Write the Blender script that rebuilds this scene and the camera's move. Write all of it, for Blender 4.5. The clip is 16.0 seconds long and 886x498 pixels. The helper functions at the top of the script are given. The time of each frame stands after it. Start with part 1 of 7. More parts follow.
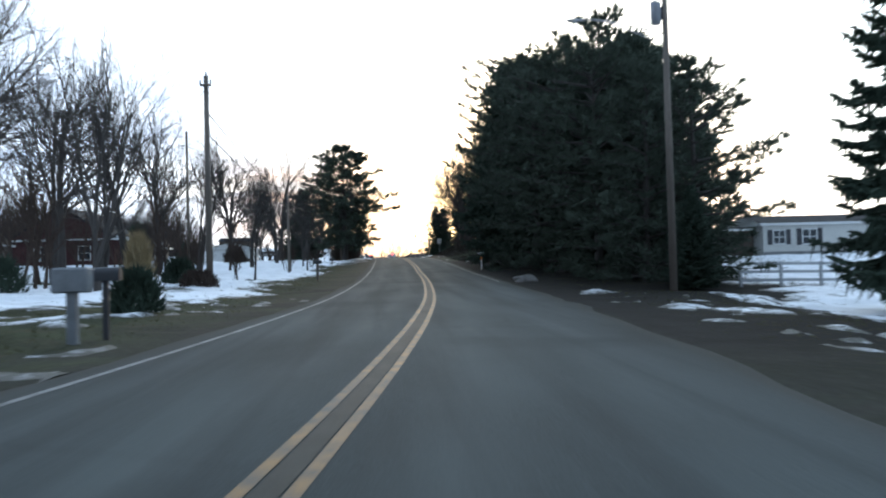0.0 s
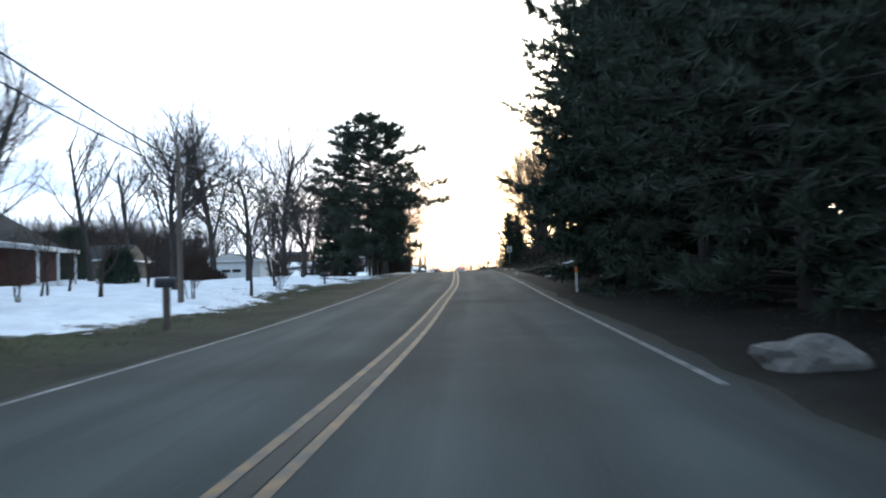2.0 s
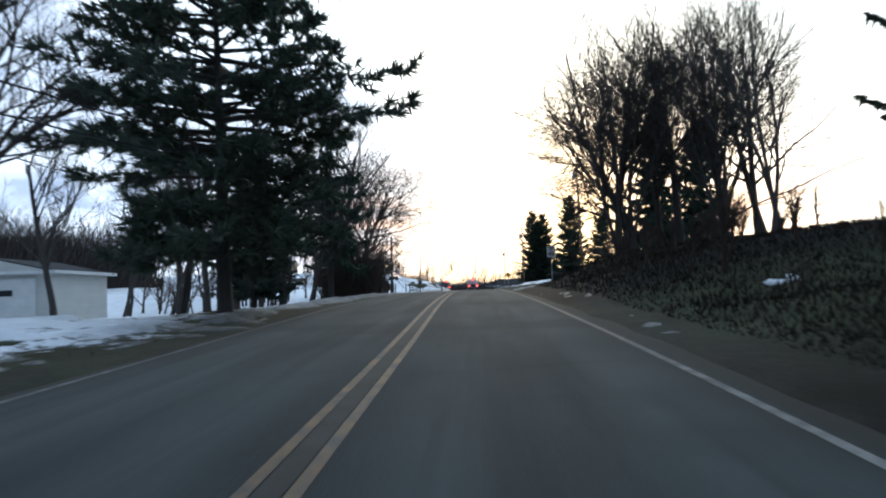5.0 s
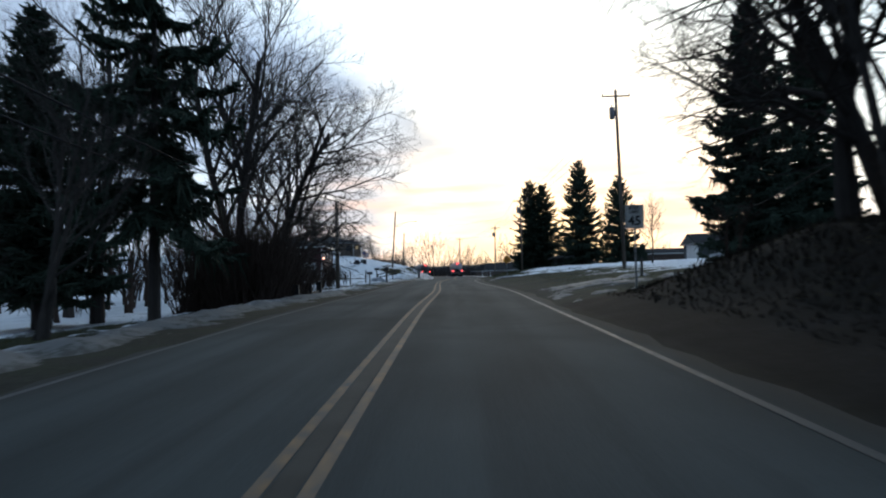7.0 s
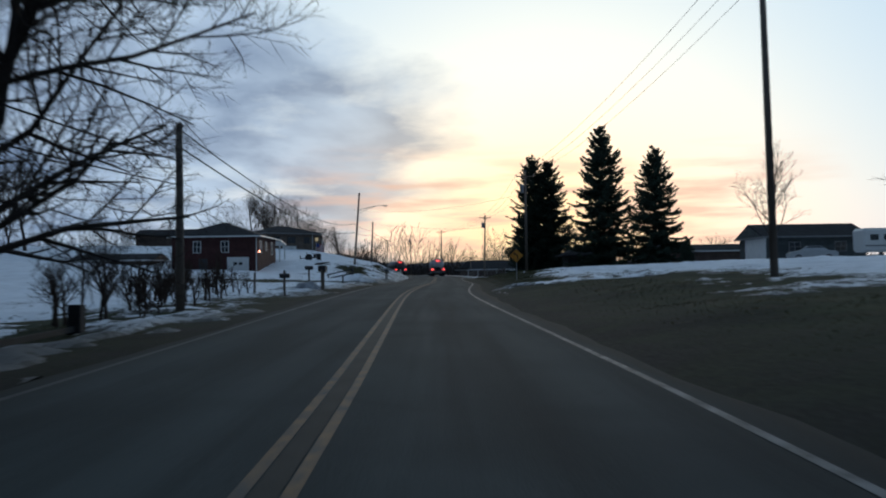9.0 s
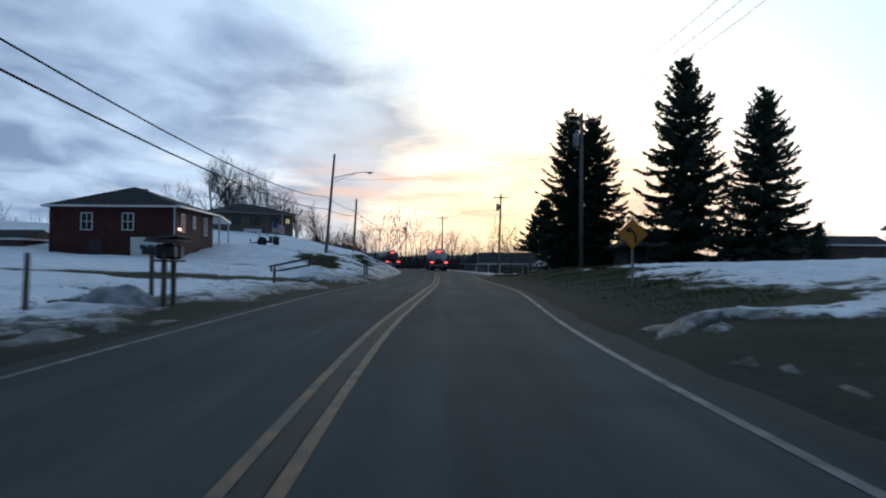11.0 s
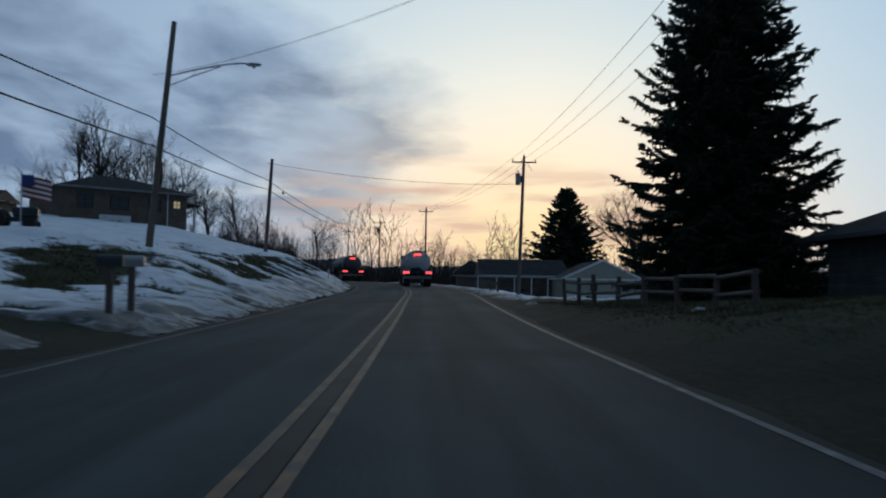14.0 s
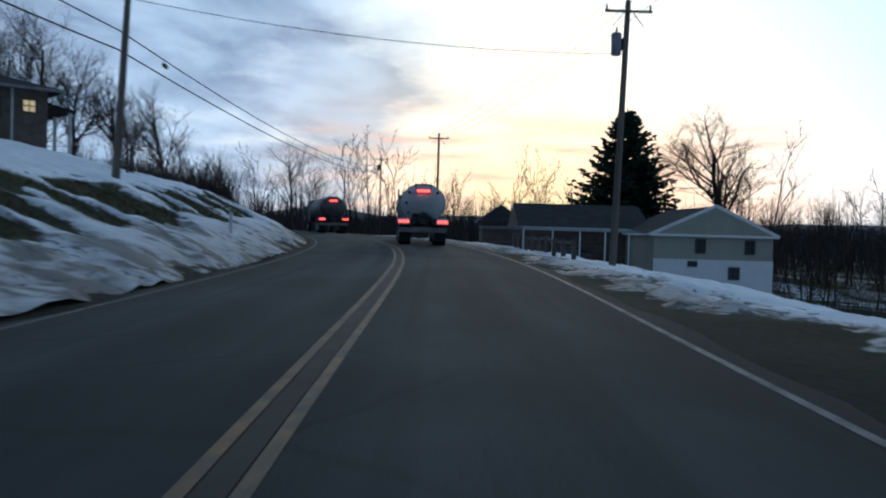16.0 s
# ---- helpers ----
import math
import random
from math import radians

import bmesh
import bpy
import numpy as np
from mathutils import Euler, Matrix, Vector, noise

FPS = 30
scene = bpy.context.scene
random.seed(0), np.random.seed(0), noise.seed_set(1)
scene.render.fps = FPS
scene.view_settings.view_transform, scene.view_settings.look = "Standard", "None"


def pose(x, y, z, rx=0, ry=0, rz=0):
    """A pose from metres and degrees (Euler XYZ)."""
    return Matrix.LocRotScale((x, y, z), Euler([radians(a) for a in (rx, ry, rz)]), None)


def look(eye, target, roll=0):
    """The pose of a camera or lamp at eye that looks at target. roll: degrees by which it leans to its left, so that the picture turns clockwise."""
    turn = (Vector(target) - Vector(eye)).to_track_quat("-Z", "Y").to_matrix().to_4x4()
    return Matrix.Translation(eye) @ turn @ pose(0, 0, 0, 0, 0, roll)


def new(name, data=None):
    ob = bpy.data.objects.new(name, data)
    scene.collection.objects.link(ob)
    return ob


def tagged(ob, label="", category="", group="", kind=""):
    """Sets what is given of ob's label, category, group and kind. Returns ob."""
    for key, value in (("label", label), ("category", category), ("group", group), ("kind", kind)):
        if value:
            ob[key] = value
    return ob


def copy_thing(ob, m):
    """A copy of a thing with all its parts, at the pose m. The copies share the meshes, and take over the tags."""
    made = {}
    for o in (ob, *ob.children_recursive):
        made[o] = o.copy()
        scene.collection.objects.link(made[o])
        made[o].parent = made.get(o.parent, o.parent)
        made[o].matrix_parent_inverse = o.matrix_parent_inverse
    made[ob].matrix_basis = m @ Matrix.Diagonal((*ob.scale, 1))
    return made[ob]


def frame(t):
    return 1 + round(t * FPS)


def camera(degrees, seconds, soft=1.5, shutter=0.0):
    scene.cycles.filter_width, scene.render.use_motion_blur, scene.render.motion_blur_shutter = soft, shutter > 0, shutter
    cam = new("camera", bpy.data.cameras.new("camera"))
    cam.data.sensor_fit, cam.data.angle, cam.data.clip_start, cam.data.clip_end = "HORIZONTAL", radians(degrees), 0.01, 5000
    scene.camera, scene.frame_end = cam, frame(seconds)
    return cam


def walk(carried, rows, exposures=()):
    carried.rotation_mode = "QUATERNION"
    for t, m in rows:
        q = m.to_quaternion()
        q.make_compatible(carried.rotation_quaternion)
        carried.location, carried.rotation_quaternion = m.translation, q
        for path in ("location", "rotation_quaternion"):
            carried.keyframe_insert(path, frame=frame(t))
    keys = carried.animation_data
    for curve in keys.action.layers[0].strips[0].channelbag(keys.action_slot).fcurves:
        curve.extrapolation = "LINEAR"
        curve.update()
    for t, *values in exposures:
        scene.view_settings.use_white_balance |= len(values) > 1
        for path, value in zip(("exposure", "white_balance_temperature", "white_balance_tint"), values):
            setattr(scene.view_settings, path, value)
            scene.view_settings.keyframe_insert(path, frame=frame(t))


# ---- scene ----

# camera: seconds, x, y, z, yaw, pitch, roll
cam = camera(54.0, 16.0, soft=2.0, shutter=0.35)
PATH = [
    (0, -3.092, -0.383, -1.603, -3.80, 1.34, -1.53),
    (0.5, -2.200, 7.703, -1.521, -1.79, 0.41, -1.74),
    (1, -1.298, 15.850, -1.454, -0.60, 1.30, -2.23),
    (1.5, -0.610, 23.945, -1.309, 0.42, 1.50, -2.30),
    (2, -0.146, 32.011, -1.256, 1.28, 2.40, -2.00),
    (2.5, 0.073, 40.105, -1.130, 1.22, 3.50, -2.72),
    (3, 0.302, 48.137, -0.931, 1.99, 3.57, -2.35),
    (3.5, 0.542, 56.116, -0.726, 2.39, 3.59, -2.14),
    (4, 0.665, 64.180, -0.479, 2.65, 3.10, -1.94),
    (4.2, 0.680, 67.429, -0.370, 2.65, 3.20, -2.09),
    (6.3, 0.074, 101.825, 0.892, 0.92, 2.49, -1.33),
    (6.5, 0.050, 105.128, 0.984, 0.17, 2.16, -1.90),
    (7, 0.000, 113.400, 1.180, 1.09, 1.92, -1.57),
    (7.5, -0.074, 121.753, 1.342, 2.05, 2.07, -1.05),
    (8, -0.214, 130.300, 1.480, -1.10, 2.89, -2.36),
    (8.5, -0.084, 138.731, 1.643, 0.15, 2.35, -1.40),
    (8.7, -0.073, 142.076, 1.699, 0.03, 2.07, -1.21),
    (10.8, -0.913, 176.075, 1.857, 0.20, 0.33, 0.88),
    (11, -0.860, 179.346, 1.889, -0.38, 1.25, 0.45),
    (11.5, -0.619, 187.561, 1.991, 2.80, 0.70, 1.00),
    (12, -0.304, 195.629, 2.101, 3.58, 1.68, 0.04),
    (12.5, -0.078, 203.634, 2.184, 3.51, 1.59, 0.75),
    (13, 0.050, 211.612, 2.211, 2.96, 2.72, 0.12),
    (13.5, 0.048, 219.472, 2.177, 2.75, 3.71, -0.22),
    (14, -0.070, 227.184, 2.057, -1.24, 2.05, 0.98),
    (14.5, -0.038, 235.066, 2.067, 0.62, 1.80, 0.49),
    (15, -0.003, 242.939, 2.121, 3.17, 0.81, 2.55),
    (15.5, 0.029, 250.850, 2.200, 1.76, 0.14, 2.22),
    (16, 0.037, 258.769, 2.293, -0.52, -1.27, 1.65),
]
# seconds, stops, kelvin, tint
EXPOSURE = [(0, 1.9, 6750, 2), (2.0, 2.1, 6750, 2), (3.5, 2.0, 6650, 2), (4.2, 1.8, 6600, 2), (6.3, 0.95, 6450, 2), (7.0, 0.6, 6220, 1), (8.7, -0.14, 6050, 0), (10.8, 0.2, 5880, 0), (12.5, -0.0, 5900, 0), (14.0, -0.46, 5750, -1), (14.6, -0.3, 5800, -1), (15.2, -0.22, 5700, 0), (15.6, -0.18, 5700, 0), (16, 0.12, 5680, -1)]


def aim(x, y, z, yaw, pitch, roll):
    """Pose from heading, upward pitch and lean."""
    a, b = radians(yaw), radians(pitch)
    ahead = Vector((-math.sin(a) * math.cos(b), math.cos(a) * math.cos(b), math.sin(b)))
    return look((x, y, z), Vector((x, y, z)) + ahead, roll)


walk(cam, [(r[0], aim(*r[1:])) for r in PATH], EXPOSURE)

# ---- world and sun: dusk, the sun just down behind thin cloud ----
SUN_AZ = radians(7)          # to the right of +y
sun_way = Vector((math.sin(SUN_AZ), math.cos(SUN_AZ), 0.035)).normalized()
world = bpy.data.worlds.new("dusk_sky")
scene.world = world
world.use_nodes = True
wn, wl = world.node_tree.nodes, world.node_tree.links
wn.clear()


def wmath(op, a, b=None, c=None, clamp=False):
    n = wn.new("ShaderNodeMath")
    n.operation, n.use_clamp = op, clamp
    for i, v in enumerate((a, b, c)):
        if v is None:
            continue
        if hasattr(v, "links"):
            wl.new(v, n.inputs[i])
        else:
            n.inputs[i].default_value = v
    return n.outputs[0]


def wmix(fac, a, b):
    n = wn.new("ShaderNodeMix")
    n.data_type = "RGBA"
    for i, v in ((0, fac), (6, a), (7, b)):
        if hasattr(v, "links"):
            wl.new(v, n.inputs[i])
        else:
            n.inputs[i].default_value = v
    return n.outputs[2]


def wramp(v, stops):
    n = wn.new("ShaderNodeValToRGB")
    e = n.color_ramp.elements
    while len(e) < len(stops):
        e.new(0.5)
    for el, (pos, col) in zip(e, stops):
        el.position, el.color = pos, (*col, 1)
    wl.new(v, n.inputs[0])
    return n.outputs[0]


co = wn.new("ShaderNodeTexCoord")
sep = wn.new("ShaderNodeSeparateXYZ")
wl.new(co.outputs["Generated"], sep.inputs[0])
sx, sy, sz = sep.outputs
dot = wn.new("ShaderNodeVectorMath")
dot.operation = "DOT_PRODUCT"
wl.new(co.outputs["Generated"], dot.inputs[0])
dot.inputs[1].default_value = sun_way
near_sun = wmath("MAXIMUM", dot.outputs["Value"], 0.0)
up = wmath("MAXIMUM", sz, 0.0)
# cloud sheet: directions laid on a flat layer overhead
lift = wmath("ADD", up, 0.16)
cu, cv = wmath("DIVIDE", sx, lift), wmath("DIVIDE", sy, lift)
flat = wn.new("ShaderNodeCombineXYZ")
wl.new(cu, flat.inputs[0])
wl.new(cv, flat.inputs[1])
cl = wn.new("ShaderNodeTexNoise")
cl.inputs["Scale"].default_value, cl.inputs["Detail"].default_value, cl.inputs["Roughness"].default_value = 1.2, 8.0, 0.58
cl.inputs["Distortion"].default_value = 0.15
wl.new(flat.outputs[0], cl.inputs["Vector"])
# a bank of cloud to the left of the glow, its edge bulging half-way up, clear to the right
bulge = wmath("MULTIPLY", wmath("POWER", wmath("ABSOLUTE", wmath("SUBTRACT", up, 0.165)), 2.0), 22.0)
side = wmath("MULTIPLY", wmath("SUBTRACT", wmath("SUBTRACT", -0.04, bulge), cu), 0.75)
cover = wmath("ADD", cl.outputs["Fac"], wmath("MINIMUM", wmath("MAXIMUM", side, -0.33), 0.16))
cloud = wramp(cover, [(0.38, (0, 0, 0)), (0.62, (1, 1, 1))])
tone = wn.new("ShaderNodeTexNoise")
tone.inputs["Scale"].default_value, tone.inputs["Detail"].default_value, tone.inputs["Distortion"].default_value = 2.2, 6.0, 0.3
banks = wn.new("ShaderNodeCombineXYZ")
wl.new(wmath("MULTIPLY", cu, 1.1), banks.inputs[0])
wl.new(wmath("MULTIPLY", cv, 0.8), banks.inputs[1])
wl.new(banks.outputs[0], tone.inputs["Vector"])
glow = wmath("POWER", near_sun, 14.0)
tight = wmath("POWER", near_sun, 34.0)
core = wmath("POWER", near_sun, 90.0)
# clear sky between the clouds
nish = wn.new("ShaderNodeTexSky")
nish.sky_type, nish.sun_disc = "NISHITA", False
nish.sun_elevation, nish.sun_rotation = radians(2), SUN_AZ
nish.air_density, nish.dust_density = 1.0, 2.0
veil = wmix(glow, (0.50, 0.66, 0.90, 1), (1.06, 1.07, 0.98, 1))
clear = wn.new("ShaderNodeMix")
clear.data_type, clear.blend_type = "RGBA", "ADD"
clear.inputs[0].default_value = 0.05
wl.new(veil, clear.inputs[6])
wl.new(nish.outputs[0], clear.inputs[7])
# clouds: blue-grey in two tones, paler and warmer towards the glow
grey = wmix(wramp(tone.outputs["Fac"], [(0.37, (0, 0, 0)), (0.60, (1, 1, 1))]), (0.275, 0.345, 0.51, 1), (0.60, 0.69, 0.87, 1))
grey = wmix(tight, grey, (0.92, 0.84, 0.74, 1))
sky = wmix(cloud, clear.outputs[2], grey)
# yellow belt above the horizon under the glow
belt = wramp(up, [(0.0, (1, 1, 1)), (0.11, (0.62, 0.62, 0.62)), (0.23, (0, 0, 0))])
warm = wmix(core, (0.95, 0.56, 0.42, 1), (1.12, 0.84, 0.42, 1))
fringe = wmath("MULTIPLY", belt, wmath("POWER", near_sun, 42.0))
sky = wmix(wmath("MULTIPLY", fringe, 0.85, None, True), sky, warm)
# long thin streaks lit pink from below
thin = wn.new("ShaderNodeCombineXYZ")
wl.new(wmath("MULTIPLY", sx, 6.0), thin.inputs[0])
wl.new(wmath("MULTIPLY", up, 46.0), thin.inputs[1])
st = wn.new("ShaderNodeTexNoise")
st.inputs["Scale"].default_value, st.inputs["Detail"].default_value = 1.0, 5.0
wl.new(thin.outputs[0], st.inputs["Vector"])
streak_mask = wmath("MULTIPLY", wramp(st.outputs["Fac"], [(0.45, (0, 0, 0)), (0.60, (1, 1, 1))]), wramp(up, [(0.005, (0.8, 0.8, 0.8)), (0.10, (1, 1, 1)), (0.15, (0, 0, 0))]))
streak_mask = wmath("MULTIPLY", streak_mask, wramp(near_sun, [(0.945, (0, 0, 0)), (0.98, (1, 1, 1))]))
sky = wmix(wmath("MULTIPLY", streak_mask, 0.8, None, True), sky, (1.06, 0.64, 0.47, 1))
# the sky dims towards the night side and overhead
away = wramp(wmath("MULTIPLY_ADD", dot.outputs["Value"], 0.5, 0.5), [(0.20, (0.25, 0.26, 0.285)), (0.80, (0.38, 0.39, 0.42)), (0.955, (1, 1, 1))])
dim = wn.new("ShaderNodeMix")
dim.data_type, dim.blend_type = "RGBA", "MULTIPLY"
dim.inputs[0].default_value = 1.0
wl.new(sky, dim.inputs[6])
wl.new(away, dim.inputs[7])
sky = dim.outputs[2]
bg = wn.new("ShaderNodeBackground")
wl.new(sky, bg.inputs[0])
bg.inputs[1].default_value = 0.95
wl.new(bg.outputs[0], wn.new("ShaderNodeOutputWorld").inputs[0])

sun = new("sun", bpy.data.lights.new("sun", "SUN"))
sun.data.energy, sun.data.angle, sun.data.color = 0.3, radians(14), (1.0, 0.78, 0.58)
sun.matrix_world = look((0, 0, 50), Vector((0, 0, 50)) - Vector((math.sin(SUN_AZ), math.cos(SUN_AZ), 0.10)))

# ---- materials ----


def material(name, base, rough=0.8, metal=0.0, dark=0.7, light=1.2, scale=3.0, fine=40.0, bump=0.15, random=0.0, emit=None, coat=0.0, stretch=(1, 1, 1), gloss=0.5):
    """A surface whose colour varies at two scales, with fine relief."""
    m = bpy.data.materials.new(name)
    m.use_nodes = True
    n, l = m.node_tree.nodes, m.node_tree.links
    b = n["Principled BSDF"]
    b.inputs["Roughness"].default_value, b.inputs["Metallic"].default_value = rough, metal
    b.inputs["Coat Weight"].default_value = coat
    b.inputs["Specular IOR Level"].default_value = gloss
    c = n.new("ShaderNodeTexCoord")
    mp = n.new("ShaderNodeMapping")
    mp.inputs["Scale"].default_value = stretch
    l.new(c.outputs["Object"], mp.inputs[0])
    big, small = n.new("ShaderNodeTexNoise"), n.new("ShaderNodeTexNoise")
    for tx, s, d in ((big, scale, 3.0), (small, fine, 2.0)):
        tx.inputs["Scale"].default_value, tx.inputs["Detail"].default_value = s, d
        l.new(mp.outputs[0], tx.inputs["Vector"])
    add = n.new("ShaderNodeMath")
    add.operation = "MULTIPLY_ADD"
    l.new(small.outputs["Fac"], add.inputs[0])
    add.inputs[1].default_value = 0.5
    l.new(big.outputs["Fac"], add.inputs[2])
    fac = add.outputs[0]
    if random:
        info = n.new("ShaderNodeObjectInfo")
        r = n.new("ShaderNodeMath")
        r.operation = "MULTIPLY_ADD"
        l.new(info.outputs["Random"], r.inputs[0])
        r.inputs[1].default_value = random
        l.new(fac, r.inputs[2])
        fac = r.outputs[0]
    ramp = n.new("ShaderNodeValToRGB")
    e = ramp.color_ramp.elements
    e[0].position, e[1].position = 0.5, 1.0
    e[0].color = (*[min(1, v * dark) for v in base], 1)
    e[1].color = (*[min(1, v * light) for v in base], 1)
    l.new(fac, ramp.inputs[0])
    l.new(ramp.outputs[0], b.inputs["Base Color"])
    if bump:
        bp = n.new("ShaderNodeBump")
        bp.inputs["Strength"].default_value, bp.inputs["Distance"].default_value = bump, 0.02
        l.new(small.outputs["Fac"], bp.inputs["Height"])
        l.new(bp.outputs[0], b.inputs["Normal"])
    if emit:
        b.inputs["Emission Color"].default_value = (*emit[:3], 1)
        b.inputs["Emission Strength"].default_value = emit[3]
    return m


def banded(name, base, joint, rows, cols, rough=0.8, dark=0.75, light=1.25, vary=0.2):
    """Courses of brick, block, shingle or siding, at true size, on world-sized object coordinates."""
    m = material(name, base, rough, dark=dark, light=light, scale=1.2, fine=25, gloss=0.15)
    n, l = m.node_tree.nodes, m.node_tree.links
    b = n["Principled BSDF"]
    src = b.inputs["Base Color"].links[0].from_socket
    c = n.new("ShaderNodeTexCoord")
    s = n.new("ShaderNodeSeparateXYZ")
    l.new(c.outputs["Object"], s.inputs[0])
    h = n.new("ShaderNodeMath")
    h.operation = "ADD"
    l.new(s.outputs[0], h.inputs[0])
    l.new(s.outputs[1], h.inputs[1])
    v = n.new("ShaderNodeCombineXYZ")
    l.new(h.outputs[0], v.inputs[0])
    l.new(s.outputs[2], v.inputs[1])
    br = n.new("ShaderNodeTexBrick")
    br.inputs["Scale"].default_value = 1.0
    br.inputs["Brick Width"].default_value, br.inputs["Row Height"].default_value = cols, rows
    br.inputs["Mortar Size"].default_value, br.inputs["Mortar Smooth"].default_value = rows * 0.1, 0.2
    br.inputs["Color1"].default_value, br.inputs["Color2"].default_value = (1 - vary, 1 - vary, 1 - vary, 1), (1 + vary * 0.7, 1 + vary * 0.7, 1 + vary * 0.7, 1)
    br.inputs["Mortar"].default_value = (*joint, 1)
    l.new(v.outputs[0], br.inputs["Vector"])
    mx = n.new("ShaderNodeMix")
    mx.data_type, mx.blend_type = "RGBA", "MULTIPLY"
    mx.inputs[0].default_value = 1.0
    l.new(src, mx.inputs[6])
    l.new(br.outputs["Color"], mx.inputs[7])
    l.new(mx.outputs[2], b.inputs["Base Color"])
    return m


M = {}
M["bark"] = material("bark", (0.060, 0.051, 0.045), 0.9, scale=2, fine=18, bump=0.6, stretch=(1, 1, 0.25))
M["twig"] = material("twig", (0.066, 0.055, 0.050), 0.9, gloss=0.08, scale=0.6, fine=5, bump=0)
M["spruce"] = material("spruce_needles", (0.042, 0.058, 0.042), 0.75, gloss=0.08, dark=0.5, light=1.4, scale=0.8, fine=6, bump=0, random=0.15)
M["pine"] = material("pine_needles", (0.072, 0.088, 0.066), 0.75, gloss=0.08, dark=0.7, light=1.2, scale=0.8, fine=6, bump=0, random=0.15)
M["shrub"] = material("shrub_twigs", (0.075, 0.055, 0.045), 0.9, gloss=0.08, scale=1, fine=8, bump=0)
M["tan_grass"] = material("dry_tall_grass", (0.30, 0.22, 0.115), 0.9, scale=1, fine=9, bump=0)
M["undergrowth"] = material("dead_undergrowth", (0.035, 0.028, 0.022), 0.95, gloss=0.08, scale=0.6, fine=5, bump=0)
M["grass"] = material("winter_grass_blades", (0.085, 0.082, 0.042), 0.9, gloss=0.08, dark=0.55, light=1.6, scale=0.9, fine=6, bump=0)
M["pole"] = material("weathered_pole_wood", (0.17, 0.14, 0.115), 0.85, scale=1.5, fine=20, bump=0.4, stretch=(2, 2, 0.2))
M["wood"] = material("weathered_fence_wood", (0.14, 0.115, 0.095), 0.9, scale=2, fine=25, bump=0.4)
M["brick"] = banded("red_brick", (0.062, 0.028, 0.026), (1.4, 1.6, 1.7), 0.075, 0.21)
M["tan_brick"] = banded("tan_brick", (0.13, 0.105, 0.085), (1.3, 1.3, 1.3), 0.075, 0.21)
M["shingle"] = banded("dark_roof_shingles", (0.038, 0.037, 0.039), (0.6, 0.6, 0.6), 0.14, 0.3, 0.9)
M["siding"] = banded("pale_siding", (0.62, 0.61, 0.57), (0.75, 0.75, 0.75), 0.13, 3.6, 0.6, 0.93, 1.05, 0.03)
M["grey_siding"] = banded("grey_green_siding", (0.35, 0.34, 0.28), (0.85, 0.85, 0.85), 0.12, 3.6, 0.6, 0.93, 1.05, 0.03)
M["brown_siding"] = banded("brown_siding", (0.125, 0.095, 0.08), (0.75, 0.75, 0.75), 0.16, 3.6, 0.7)
M["slate_siding"] = banded("slate_siding", (0.075, 0.085, 0.085), (0.75, 0.75, 0.75), 0.14, 3.6, 0.7)
M["block"] = banded("painted_block", (0.72, 0.72, 0.72), (0.9, 0.9, 0.9), 0.2, 0.4, 0.7, 0.92, 1.05, 0.03)
M["white"] = material("white_paint", (0.74, 0.74, 0.72), 0.5, dark=0.88, light=1.05, scale=1.5, fine=12, bump=0.05)
M["pane"] = material("window_glass", (0.03, 0.035, 0.04), 0.08, scale=0.5, fine=2, bump=0, dark=0.9, light=1.1)
M["lit"] = material("lit_window", (0.6, 0.5, 0.35), 0.3, emit=(1.0, 0.72, 0.38, 0.4), bump=0)
M["bulb"] = material("porch_bulb", (0.8, 0.4, 0.3), 0.3, emit=(1.0, 0.35, 0.22, 9.0), bump=0)
M["grey_metal"] = material("galvanised_metal", (0.36, 0.37, 0.38), 0.45, 0.7, dark=0.85, light=1.1, scale=3, fine=30, bump=0.05)
M["dark_metal"] = material("dark_metal", (0.05, 0.05, 0.055), 0.5, 0.4, scale=3, fine=30, bump=0.05)
M["can"] = material("transformer_paint", (0.30, 0.31, 0.33), 0.5, 0.2, scale=3, fine=20, bump=0.05)
M["wire"] = material("cable_rubber", (0.03, 0.03, 0.034), 0.8, bump=0, gloss=0.1)
M["seam"] = material("sealed_joint", (0.040, 0.040, 0.034), 0.8, scale=1.5, fine=30, bump=0.1, gloss=0.2)
M["sign_white"] = material("sign_white", (0.75, 0.75, 0.73), 0.45, dark=0.92, light=1.04, bump=0)
M["sign_black"] = material("sign_black", (0.02, 0.02, 0.02), 0.5, bump=0)
M["sign_orange"] = material("sign_amber", (0.62, 0.27, 0.03), 0.45, dark=0.9, light=1.1, bump=0)
M["orange"] = material("orange_plastic", (0.75, 0.22, 0.04), 0.5, bump=0)
M["red"] = material("red_paint", (0.3, 0.04, 0.035), 0.5, bump=0)
M["blue"] = material("blue_cloth", (0.04, 0.06, 0.2), 0.8, bump=0)
M["tank"] = material("tank_skin", (0.56, 0.56, 0.57), 0.38, 0.15, dark=0.85, light=1.05, scale=0.7, fine=8, bump=0.04)
M["dark_tank"] = material("dark_tank_skin", (0.12, 0.115, 0.12), 0.4, 0.3, scale=0.7, fine=8, bump=0.04)
M["truck_grey"] = material("road_dirt_paint", (0.22, 0.22, 0.22), 0.7, scale=2, fine=14, bump=0.1)
M["tyre"] = material("tyre_rubber", (0.022, 0.022, 0.024), 0.85, scale=3, fine=30, bump=0.2)
M["tail_lamp"] = material("red_lamp", (0.5, 0.02, 0.02), 0.3, emit=(1.0, 0.06, 0.05, 5.0), bump=0)
